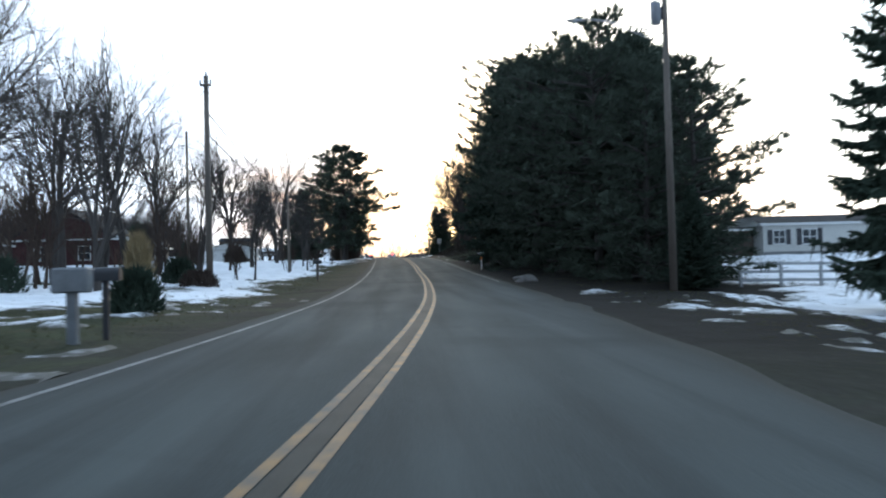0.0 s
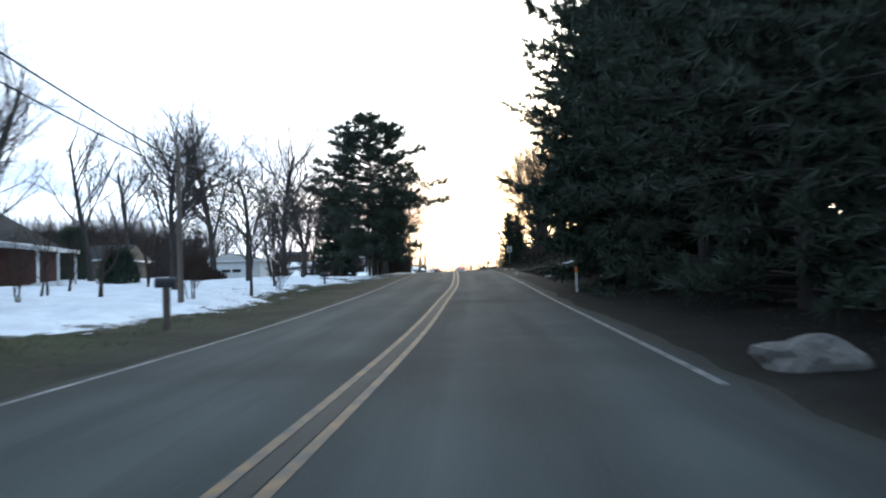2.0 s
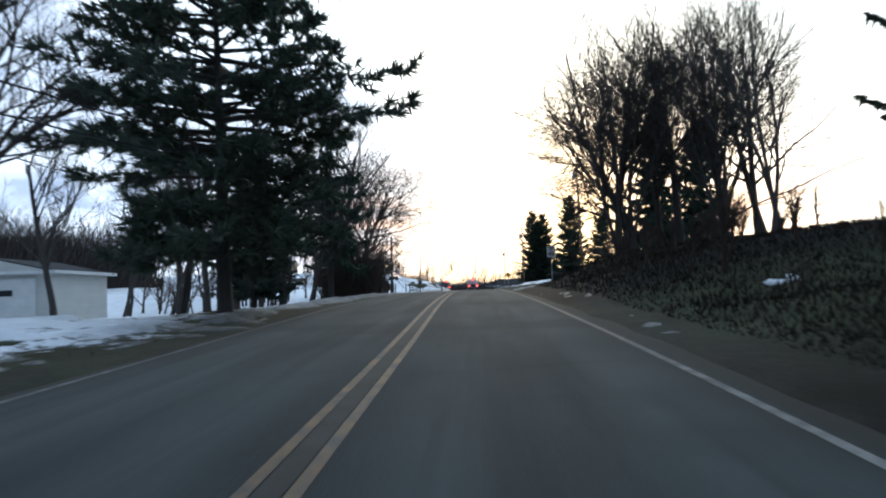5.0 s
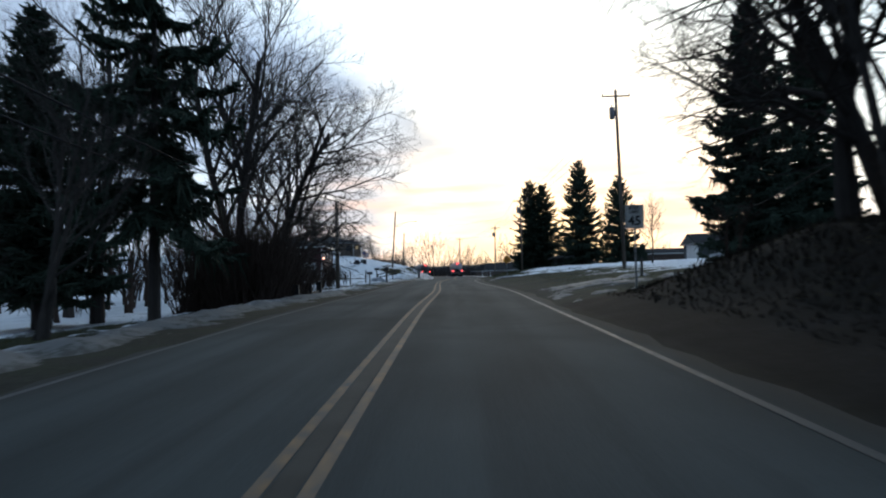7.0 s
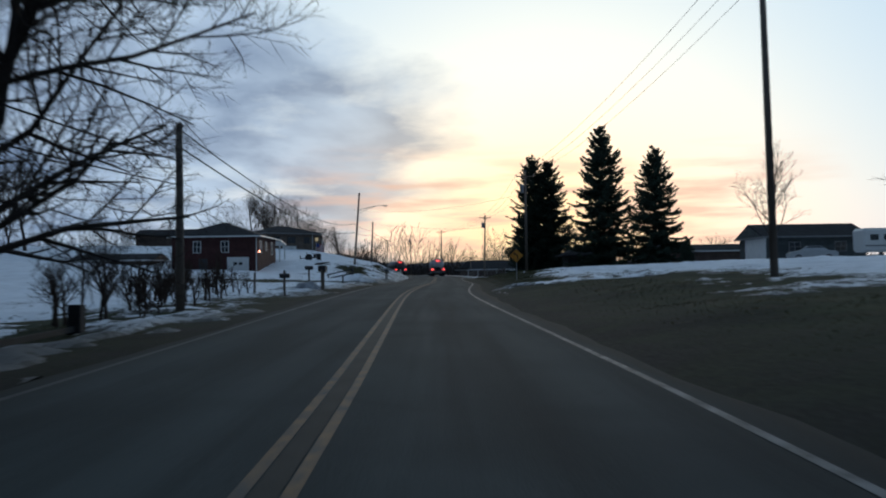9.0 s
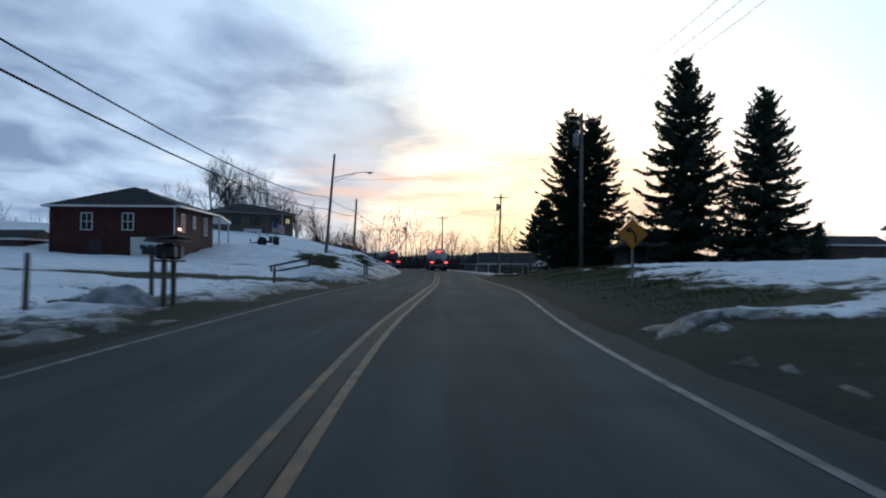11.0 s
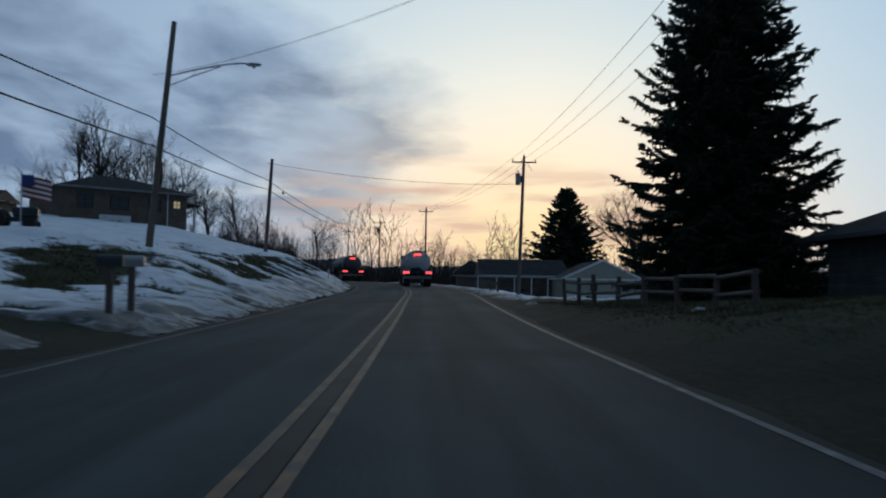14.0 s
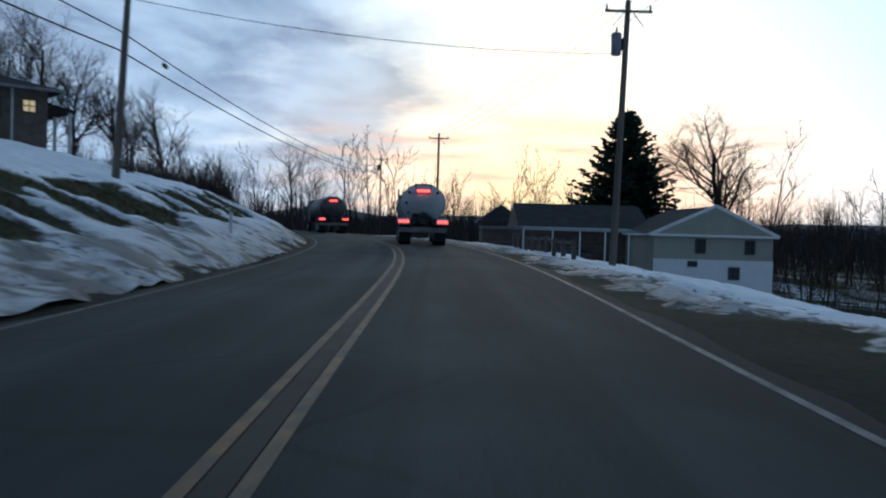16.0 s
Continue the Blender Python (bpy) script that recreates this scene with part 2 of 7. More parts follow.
M["car"] = material("silver_car_paint", (0.42, 0.43, 0.44), 0.3, 0.5, dark=0.95, light=1.05, bump=0, coat=0.5)
M["camper"] = material("camper_skin", (0.68, 0.67, 0.64), 0.45, dark=0.93, light=1.03, bump=0.02)
M["stone"] = material("field_stone", (0.18, 0.168, 0.155), 0.9, gloss=0.1, dark=0.6, light=1.3, scale=3, fine=22, bump=0.6)
M["ice"] = material("dirty_ice", (0.36, 0.37, 0.39), 0.7, dark=0.6, light=1.25, scale=3, fine=22, bump=0.6, gloss=0.2)
M["mail_grey"] = material("mailbox_plastic", (0.17, 0.18, 0.19), 0.6, bump=0.05)
M["mail_dark"] = material("mailbox_dark", (0.035, 0.035, 0.04), 0.5, bump=0.05)
# wooded ridge with distance haze put into its pale grey colour
M["hill"] = material("hazy_wooded_hill", (0.15, 0.145, 0.16), 1.0, scale=0.05, fine=0.4, bump=0)
M["glass_clear"] = material("lamp_glass", (0.5, 0.52, 0.5), 0.25, bump=0)


def road_material():
    """Worn asphalt: paler along the wheel tracks, with long streaks, tar-dark patches, cracks and dirt along the edges."""
    m = material("asphalt", (0.047, 0.0555, 0.0545), 0.92, gloss=0.12, dark=0.62, light=1.5, scale=0.45, fine=60, bump=0.3, stretch=(1, 0.3, 1))
    n, l = m.node_tree.nodes, m.node_tree.links
    b = n["Principled BSDF"]
    src = b.inputs["Base Color"].links[0].from_socket
    pos = n.new("ShaderNodeTexCoord").outputs["Object"]

    def spots(scale, detail, stretch=(1, 1, 1)):
        mp = n.new("ShaderNodeMapping")
        mp.inputs["Scale"].default_value = stretch
        l.new(pos, mp.inputs[0])
        no = n.new("ShaderNodeTexNoise")
        no.inputs["Scale"].default_value, no.inputs["Detail"].default_value = scale, detail
        l.new(mp.outputs[0], no.inputs["Vector"])
        return no.outputs["Fac"]

    def calc(op, x, y):
        k = n.new("ShaderNodeMath")
        k.operation, k.use_clamp = op, True
        for i, v in enumerate((x, y)):
            if hasattr(v, "links"):
                l.new(v, k.inputs[i])
            else:
                k.inputs[i].default_value = v
        return k.outputs[0]

    def level(v, lo, hi):
        r = n.new("ShaderNodeValToRGB")
        r.color_ramp.elements[0].position, r.color_ramp.elements[1].position = lo, hi
        l.new(v, r.inputs[0])
        return r.outputs[0]

    def over(fac, below, colour):
        k = n.new("ShaderNodeMix")
        k.data_type = "RGBA"
        l.new(fac, k.inputs[0])
        l.new(below, k.inputs[6])
        k.inputs[7].default_value = (*colour, 1)
        return k.outputs[2]

    def attribute(name):
        at = n.new("ShaderNodeAttribute")
        at.attribute_name = name
        return at.outputs["Fac"]

    col = over(calc("MULTIPLY", attribute("track"), spots(0.25, 4)), src, (0.095, 0.108, 0.105))
    col = over(calc("MULTIPLY", level(spots(1.0, 5, (2.2, 0.07, 1)), 0.48, 0.72), 0.55), col, (0.030, 0.034, 0.034))
    col = over(calc("MULTIPLY", level(spots(0.16, 6), 0.56, 0.66), 0.45), col, (0.030, 0.034, 0.034))
    vo = n.new("ShaderNodeTexVoronoi")
    vo.feature = "DISTANCE_TO_EDGE"
    vo.inputs["Scale"].default_value = 0.42
    wob = n.new("ShaderNodeMix")
    wob.data_type = "VECTOR"
    wob.inputs[0].default_value = 0.22
    wn_ = n.new("ShaderNodeTexNoise")
    wn_.inputs["Scale"].default_value, wn_.inputs["Detail"].default_value = 1.3, 5
    l.new(pos, wn_.inputs["Vector"])
    l.new(pos, wob.inputs[4])
    l.new(wn_.outputs["Color"], wob.inputs[5])
    l.new(wob.outputs[1], vo.inputs["Vector"])
    crack = calc("SUBTRACT", 1.0, level(vo.outputs["Distance"], 0.004, 0.016))
    col = over(calc("MULTIPLY", calc("MULTIPLY", crack, level(spots(0.12, 3), 0.54, 0.66)), 0.4), col, (0.012, 0.012, 0.012))
    dirt = calc("ADD", calc("MULTIPLY", attribute("edge"), 0.75), calc("SUBTRACT", spots(1.6, 6, (1, 0.35, 1)), 0.62))
    col = over(calc("MULTIPLY", dirt, attribute("edge")), col, (0.040, 0.037, 0.031))
    l.new(col, b.inputs["Base Color"])
    return m


def ground_material():
    """Winter lawn of tan and dull green, with gravel and wet dirt beside the road."""
    m = material("winter_grass", (0.043, 0.049, 0.025), 0.95, gloss=0.08, dark=0.45, light=1.35, scale=0.35, fine=7, bump=0.7)
    n, l = m.node_tree.nodes, m.node_tree.links
    b = n["Principled BSDF"]
    src = b.inputs["Base Color"].links[0].from_socket
    t = n.new("ShaderNodeTexCoord").outputs["Object"]
    gr = n.new("ShaderNodeTexNoise")
    gr.inputs["Scale"].default_value, gr.inputs["Detail"].default_value = 14, 6
    l.new(t, gr.inputs["Vector"])
    rp = n.new("ShaderNodeValToRGB")
    rp.color_ramp.elements[0].position, rp.color_ramp.elements[1].position = 0.3, 0.75
    rp.color_ramp.elements[0].color, rp.color_ramp.elements[1].color = (0.014, 0.014, 0.0145, 1), (0.052, 0.051, 0.051, 1)
    l.new(gr.outputs["Fac"], rp.inputs[0])
    at = n.new("ShaderNodeAttribute")
    at.attribute_name = "gravel"
    ed = n.new("ShaderNodeTexNoise")
    ed.inputs["Scale"].default_value, ed.inputs["Detail"].default_value = 0.9, 5
    l.new(t, ed.inputs["Vector"])
    ad = n.new("ShaderNodeMath")
    ad.operation, ad.use_clamp = "MULTIPLY_ADD", True
    l.new(ed.outputs["Fac"], ad.inputs[0])
    ad.inputs[1].default_value = 1.2
    sb = n.new("ShaderNodeMath")
    sb.operation = "SUBTRACT"
    l.new(at.outputs["Fac"], sb.inputs[0])
    sb.inputs[1].default_value = 0.75
    l.new(sb.outputs[0], ad.inputs[2])
    for scale, colour, lo, hi, most in ((0.9, (0.092, 0.074, 0.040), 0.50, 0.68, 0.65), (0.33, (0.022, 0.024, 0.014), 0.52, 0.66, 0.6), (5.0, (0.10, 0.085, 0.05), 0.58, 0.70, 0.5)):
        tx = n.new("ShaderNodeTexNoise")
        tx.inputs["Scale"].default_value, tx.inputs["Detail"].default_value, tx.inputs["Roughness"].default_value = scale, 7, 0.65
        l.new(t, tx.inputs["Vector"])
        mr = n.new("ShaderNodeMapRange")
        mr.inputs["From Min"].default_value, mr.inputs["From Max"].default_value, mr.inputs["To Max"].default_value = lo, hi, most
        l.new(tx.outputs["Fac"], mr.inputs["Value"])
        tuft_ = n.new("ShaderNodeMix")
        tuft_.data_type = "RGBA"
        l.new(mr.outputs[0], tuft_.inputs[0])
        l.new(src, tuft_.inputs[6])
        tuft_.inputs[7].default_value = (*colour, 1)
        src = tuft_.outputs[2]
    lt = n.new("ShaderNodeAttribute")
    lt.attribute_name = "shaded_litter"
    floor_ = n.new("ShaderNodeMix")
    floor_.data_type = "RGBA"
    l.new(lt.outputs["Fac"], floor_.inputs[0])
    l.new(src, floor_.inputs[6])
    # needle and leaf floor, taken near black to hold the trees' shade
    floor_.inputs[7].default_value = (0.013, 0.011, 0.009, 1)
    mx = n.new("ShaderNodeMix")
    mx.data_type = "RGBA"
    l.new(ad.outputs[0], mx.inputs[0])
    l.new(floor_.outputs[2], mx.inputs[6])
    l.new(rp.outputs[0], mx.inputs[7])
    l.new(mx.outputs[2], b.inputs["Base Color"])
    return m


def snow_material():
    """Old snow: white, greyer and grittier towards the road."""
    m = material("old_snow", (0.86, 0.88, 0.92), 0.7, dark=0.80, light=1.06, scale=0.8, fine=9, bump=0.7)
    n, l = m.node_tree.nodes, m.node_tree.links
    b = n["Principled BSDF"]
    src = b.inputs["Base Color"].links[0].from_socket
    t = n.new("ShaderNodeTexCoord").outputs["Object"]
    at = n.new("ShaderNodeAttribute")
    at.attribute_name = "gravel"
    no = n.new("ShaderNodeTexNoise")
    no.inputs["Scale"].default_value, no.inputs["Detail"].default_value, no.inputs["Roughness"].default_value = 2.2, 8, 0.7
    l.new(t, no.inputs["Vector"])
    mu = n.new("ShaderNodeMath")
    mu.operation, mu.use_clamp = "MULTIPLY", True
    l.new(at.outputs["Fac"], mu.inputs[0])
    l.new(no.outputs["Fac"], mu.inputs[1])
    m2 = n.new("ShaderNodeMath")
    m2.operation, m2.use_clamp = "MULTIPLY", True
    l.new(mu.outputs[0], m2.inputs[0])
    m2.inputs[1].default_value = 2.1
    mx = n.new("ShaderNodeMix")
    mx.data_type = "RGBA"
    l.new(m2.outputs[0], mx.inputs[0])
    l.new(src, mx.inputs[6])
    mx.inputs[7].default_value = (0.125, 0.12, 0.115, 1)
    # dead grass and dirt show through where it has thawed thin
    lace = n.new("ShaderNodeTexNoise")
    lace.inputs["Scale"].default_value, lace.inputs["Detail"].default_value, lace.inputs["Roughness"].default_value = 3.2, 9, 0.72
    l.new(t, lace.inputs["Vector"])
    sharp = n.new("ShaderNodeMath")
    sharp.operation = "MULTIPLY_ADD"
    l.new(lace.outputs["Fac"], sharp.inputs[0])
    sharp.inputs[1].default_value, sharp.inputs[2].default_value = 2.2, -0.6
    thick = n.new("ShaderNodeAttribute")
    thick.attribute_name = "cover"
    gap = n.new("ShaderNodeMath")
    gap.operation = "MULTIPLY_ADD"
    l.new(thick.outputs["Fac"], gap.inputs[0])
    gap.inputs[1].default_value = -0.6
    l.new(sharp.outputs[0], gap.inputs[2])
    show = n.new("ShaderNodeMapRange")
    show.inputs["From Min"].default_value, show.inputs["From Max"].default_value = 0.36, 0.48
    l.new(gap.outputs[0], show.inputs["Value"])
    thin = n.new("ShaderNodeMix")
    thin.data_type = "RGBA"
    l.new(show.outputs[0], thin.inputs[0])
    l.new(mx.outputs[2], thin.inputs[6])
    thin.inputs[7].default_value = (0.040, 0.037, 0.027, 1)
    l.new(thin.outputs[2], b.inputs["Base Color"])
    return m


def paint_material(name, colour):
    """Road paint, worn through to the asphalt in flecks."""
    m = material(name, colour, 0.7, dark=0.75, light=1.1, scale=1.0, fine=20, bump=0.1)
    n, l = m.node_tree.nodes, m.node_tree.links
    b = n["Principled BSDF"]
    src = b.inputs["Base Color"].links[0].from_socket
    no = n.new("ShaderNodeTexNoise")
    no.inputs["Scale"].default_value, no.inputs["Detail"].default_value, no.inputs["Roughness"].default_value = 3.0, 8, 0.75
    l.new(n.new("ShaderNodeTexCoord").outputs["Object"], no.inputs["Vector"])
    rp = n.new("ShaderNodeValToRGB")
    rp.color_ramp.elements[0].position, rp.color_ramp.elements[1].position = 0.47, 0.70
    at = n.new("ShaderNodeAttribute")
    at.attribute_name = "wear"
    ad = n.new("ShaderNodeMath")
    ad.operation = "MULTIPLY_ADD"
    l.new(at.outputs["Fac"], ad.inputs[0])
    ad.inputs[1].default_value = 0.34
    l.new(no.outputs["Fac"], ad.inputs[2])
    l.new(ad.outputs[0], rp.inputs[0])
    mx = n.new("ShaderNodeMix")
    mx.data_type = "RGBA"
    l.new(rp.outputs[0], mx.inputs[0])
    l.new(src, mx.inputs[6])
    mx.inputs[7].default_value = (0.045, 0.045, 0.042, 1)
    l.new(mx.outputs[2], b.inputs["Base Color"])
    return m


M["road"], M["ground"], M["snow"] = road_material(), ground_material(), snow_material()
M["yellow_line"] = paint_material("yellow_road_paint", (0.225, 0.112, 0.024))
M["white_line"] = paint_material("white_road_paint", (0.23, 0.23, 0.225))

# ---- lie of the land ----
ROAD_Y = [-60, 0, 30, 50, 70, 90, 110, 130, 150, 170, 190, 210, 230, 250, 270, 290, 305, 340, 400, 600]
ROAD_Z = [-3.0, -2.75, -2.45, -2.06, -1.46, -0.72, -0.08, 0.30, 0.54, 0.66, 0.84, 1.0, 0.93, 1.01, 1.11, 1.28, 1.47, 1.75, 2.0, 3.0]
LINE_Y = [-60, -20, 7, 22, 31, 47, 74, 90, 108, 130, 150, 175, 197, 215, 233, 270, 290, 303, 318, 333, 350, 370, 400, 460, 600]
LINE_X = [-15, -7.0, -3.4, -2.1, -1.65, -1.05, -0.6, -0.6, -0.85, -1.0, -1.05, -1.4, -1.5, -1.2, -1.0, -0.95, -1.2, -2.2, -5.0, -10.0, -18, -30, -52, -104, -240]


def smooth(y, ys, vs):
    """The polyline through ys, vs with its corners rounded over a few metres."""
    y = np.asarray(y, float)
    return sum(np.interp(y + o, ys, vs) for o in (-7, -4.5, -2, 0, 2, 4.5, 7)) / 7


def road_z(y):
    return smooth(y, ROAD_Y, ROAD_Z)


# small wander of the centre line, and the reach of the edge lines to either side of it
WANDER_Y = [-60, 10, 40, 62, 72, 80, 112, 130, 140, 150, 165, 188, 197, 206, 218, 230, 255, 266, 278, 300]
WANDER_X = [0.15, 0.16, 0.13, 0.0, 0.1, 0.0, 0.0, -0.05, -0.1, 0.06, -0.1, -0.36, -0.2, 0.02, 0.06, 0.12, 0.12, 0.0, 0.15, 0.0]
EAST_Y = [-60, 60, 75, 115, 150, 170, 188, 196, 204, 212, 226, 235, 243, 252, 260, 268, 280, 600]
EAST_D = [3.4, 3.38, 3.3, 3.3, 3.3, 3.2, 2.98, 3.15, 3.25, 3.52, 3.62, 3.55, 3.35, 3.4, 3.6, 3.75, 4.0, 4.0]
WEST_Y = [-60, 12, 32, 45, 60, 74, 100, 165, 190, 198, 205, 214, 230, 600]
WEST_D = [3.1, 3.1, 3.25, 3.45, 3.45, 3.65, 3.5, 3.3, 3.1, 3.25, 3.4, 3.65, 3.6, 3.6]


def line_x(y):
    return smooth(y, LINE_Y, LINE_X) + smooth(y, WANDER_Y, WANDER_X)


def edge_d(y, east):
    """Distance of the white edge line from the centre line."""
    return smooth(y, EAST_Y, EAST_D) if east else smooth(y, WEST_Y, WEST_D)


LEFT_D = [0, 4, 6, 9, 13, 20, 30, 50, 90]
LEFT_Y = [-60, 40, 100, 122, 160, 185, 215, 245, 264, 290, 308, 326, 350, 600]
LEFT_H = [
    [0, -0.12, -0.1, 0.1, 0.15, 0.3, 0.5, 0.8, 1.0],
    [0, -0.12, -0.1, 0.1, 0.2, 0.3, 0.5, 0.8, 1.0],
    [0, -0.10, -0.1, 0.0, 0.1, 0.2, 0.5, 0.8, 1.0],
    [0, -0.08, -0.1, -0.3, -0.8, -1.2, -1.4, -1.0, 0.0],
    [0, -0.08, -0.1, -0.4, -0.9, -1.3, -1.3, -0.6, 0.5],
    [0, -0.08, -0.05, -0.1, -0.1, 0.0, 0.3, 1.0, 2.0],
    [0, -0.08, 0.05, 0.1, 0.2, 0.5, 1.0, 2.0, 3.0],
    [0, -0.08, 0.2, 0.6, 0.9, 1.25, 1.7, 3.0, 4.0],
    [0, -0.08, 0.5, 1.7, 2.6, 2.9, 3.6, 4.5, 5.0],
    [0, -0.08, 0.8, 2.2, 3.1, 4.0, 5.0, 5.8, 6.0],
    [0, -0.08, 0.8, 2.3, 3.2, 4.8, 5.6, 6.0, 6.0],
    [0, -0.08, 0.1, 0.9, 1.8, 3.0, 3.6, 4.0, 4.0],
    [0, -0.08, 0.1, 0.3, 0.5, 1.0, 1.5, 2.0, 2.0],
    [0, -0.08, 0.0, 0.2, 0.4, 0.6, 0.8, 1.0, 1.0]]
RIGHT_Y = [-60, 25, 42, 60, 100, 112, 133, 143, 180, 205, 238, 250, 262, 278, 313, 345, 600]
RIGHT_H = [
    [0, -0.1, -0.2, -0.4, -0.8, -1.2, -1.0, -0.4, 0.0],
    [0, -0.1, -0.2, -0.4, -0.8, -1.1, -0.8, 0.0, 0.5],
    [0, -0.1, -0.1, -0.1, -0.3, -0.6, -0.3, 0.2, 0.5],
    [0, -0.1, -0.1, 0.1, 0.3, 0.4, 0.5, 0.6, 0.6],
    [0, -0.1, 0.0, 0.3, 0.6, 0.8, 0.8, 0.8, 0.8],
    [0, -0.08, 0.3, 1.4, 2.1, 2.6, 2.6, 2.4, 2.0],
    [0, -0.08, 0.4, 1.7, 2.3, 2.6, 2.6, 2.4, 2.0],
    [0, -0.08, 0.2, 0.5, 0.7, 0.9, 1.0, 1.0, 1.0],
    [0, -0.08, 0.1, 0.4, 0.7, 0.9, 1.2, 1.4, 1.5],
    [0, -0.08, 0.3, 0.7, 1.0, 1.2, 1.5, 1.7, 1.8],
    [0, -0.08, 0.5, 1.0, 1.2, 1.4, 1.6, 1.8, 2.0],
    [0, -0.08, 0.3, 0.6, 0.7, 0.7, 0.4, -0.5, -1.0],
    [0, -0.08, 0.2, 0.25, 0.0, -0.8, -1.8, -3.0, -4.0],
    [0, -0.08, -0.1, -0.45, -1.1, -2.6, -4.2, -5.6, -6.5],
    [0, -0.08, -0.12, -0.4, -1.0, -2.8, -4.7, -6.5, -8.0],
    [0, -0.08, -0.2, -0.4, -0.8, -1.5, -2.0, -3.0, -4.0],
    [0, -0.08, -0.1, -0.2, -0.4, -0.6, -0.8, -1.0, -1.0]]
# how surely snow lies: below zero bare, above zero covered
LSNOW_Y = [10, 58, 74, 85, 105, 118, 160, 185, 215, 232, 250, 262, 300, 326, 345, 600]
LSNOW = [
    [-1, -0.25, 0.08, 0.15, 0.9, 1, 1, 1, 1],
    [-1, -1.0, -0.9, 0.75, 1.2, 1.1, 1.1, 1, 1],
    [-1, -1.1, -1.0, 0.45, 1.2, 1.1, 1.1, 1, 1],
    [-1, -1.0, -0.45, 0.9, 1.2, 1.1, 1, 1, 1],
    [-1, -0.6, 0.0, 0.3, 0.9, 0.9, 0.8, 0.5, 0.5],
    [-1, -0.55, 0.5, -0.7, 0.2, 0.9, 0.8, 0.6, 0.5],
    [-1, -0.55, 0.5, -0.5, 0.35, 0.8, 0.8, 0.6, 0.5],
    [-1, -0.7, -0.15, 0.1, 0.6, 0.9, 0.8, 0.6, 0.5],
    [-1, -0.5, 0.35, 0.5, 0.7, 0.9, 0.9, 0.9, 0.8],
    [-1, -0.35, 0.45, 0.45, 0.6, 0.9, 0.9, 0.9, 0.8],
    [-1, 0.1, 0.8, 0.5, 0.7, 0.8, 0.9, 0.9, 0.8],
    [-1, 0.1, 0.8, 0.5, 0.8, 0.9, 0.9, 0.9, 0.8],
    [-1, 0.0, 0.7, 0.4, 0.8, 0.9, 0.9, 0.9, 0.8],
    [-1, -0.6, 0.3, 0.3, 0.3, 0.2, 0.0, 0.0, 0.0],
    [-1, -1.0, -0.5, -0.3, -0.3, -0.3, -0.3, 0.0, 0.0],
    [-1, -1.0, -0.5, -0.2, 0.0, 0.2, 0.2, 0.2, 0.2]]
RSNOW_Y = [-60, 30, 38, 60, 90, 108, 122, 139, 144, 170, 186, 200, 213, 226, 240, 258, 270, 310, 345, 600]
RSNOW = [
    [-1, -0.6, -0.15, 0.0, 0.4, 1.0, 1.0, 0.9, 0.8],
    [-1, -0.7, -0.25, -0.2, 0.5, 1.0, 1.0, 0.9, 0.8],
    [-1, -1.0, -0.9, -0.9, -0.5, 0.8, 1.0, 0.9, 0.8],
    [-1, -1.0, -0.9, -0.9, -0.6, 0.2, 0.7, 0.8, 0.8],
    [-1, -0.9, -0.7, -0.7, -0.5, -0.1, 0.4, 0.6, 0.6],
    [-1, -0.5, -0.7, -1.0, -0.9, -0.3, 0.2, 0.6, 0.6],
    [-1, -0.5, -1.0, -1.6, -1.6, -1.3, -0.6, 0.2, 0.6],
    [-1, -0.4, -0.6, -1.2, -1.3, -0.9, 0.0, 0.4, 0.6],
    [-1, -0.6, -0.45, -0.55, -0.5, -0.1, 0.3, 0.6, 0.6],
    [-1, -0.6, -0.45, -0.5, 0.15, 0.9, 0.9, 0.9, 0.8],
    [-1, -0.75, -0.9, -0.9, -0.2, 0.8, 0.9, 0.9, 0.8],
    [-1, -0.9, -0.9, 0.35, 0.8, 0.9, 0.9, 0.9, 0.8],
    [-1, -1.0, -1.0, 0.0, 0.6, 0.9, 0.9, 0.9, 0.8],
    [-1, -1.0, -0.9, -0.2, 0.5, 0.8, 0.9, 0.9, 0.8],
    [-1, -1.0, -0.85, -0.7, -0.4, 0.3, 0.6, 0.6, 0.5],
    [-1, -0.8, -0.4, -0.5, -0.5, -0.1, 0.2, 0.3, 0.3],
    [-1, -0.5, 0.2, 0.4, 0.5, 0.5, 0.3, 0.0, 0.0],
    [-1, -0.4, 0.3, 0.8, 0.9, 0.6, 0.2, 0.0, 0.0],
    [-1, -0.7, 0.1, 0.3, 0.3, 0.1, 0.0, 0.0, 0.0],
    [-1, -1.0, -0.3, 0.0, 0.2, 0.2, 0.2, 0.2, 0.2]]


def table(d, y, ys, rows):
    """Bilinear look-up of rows (one for each y) at the distances LEFT_D."""
    rows = np.asarray(rows, float)
    d, y = np.broadcast_arrays(np.asarray(d, float), np.asarray(y, float))
    yi = np.clip(np.searchsorted(ys, y) - 1, 0, len(ys) - 2)
    f = np.clip((y - np.take(ys, yi)) / (np.take(ys, yi + 1) - np.take(ys, yi)), 0, 1)
    f = f * f * (3 - 2 * f)
    di = np.clip(np.searchsorted(LEFT_D, d) - 1, 0, len(LEFT_D) - 2)
    g = np.clip((d - np.take(LEFT_D, di)) / (np.take(LEFT_D, di + 1) - np.take(LEFT_D, di)), 0, 1)
    a = rows[yi, di] * (1 - g) + rows[yi, di + 1] * g
    b = rows[yi + 1, di] * (1 - g) + rows[yi + 1, di + 1] * g
    return a * (1 - f) + b * f


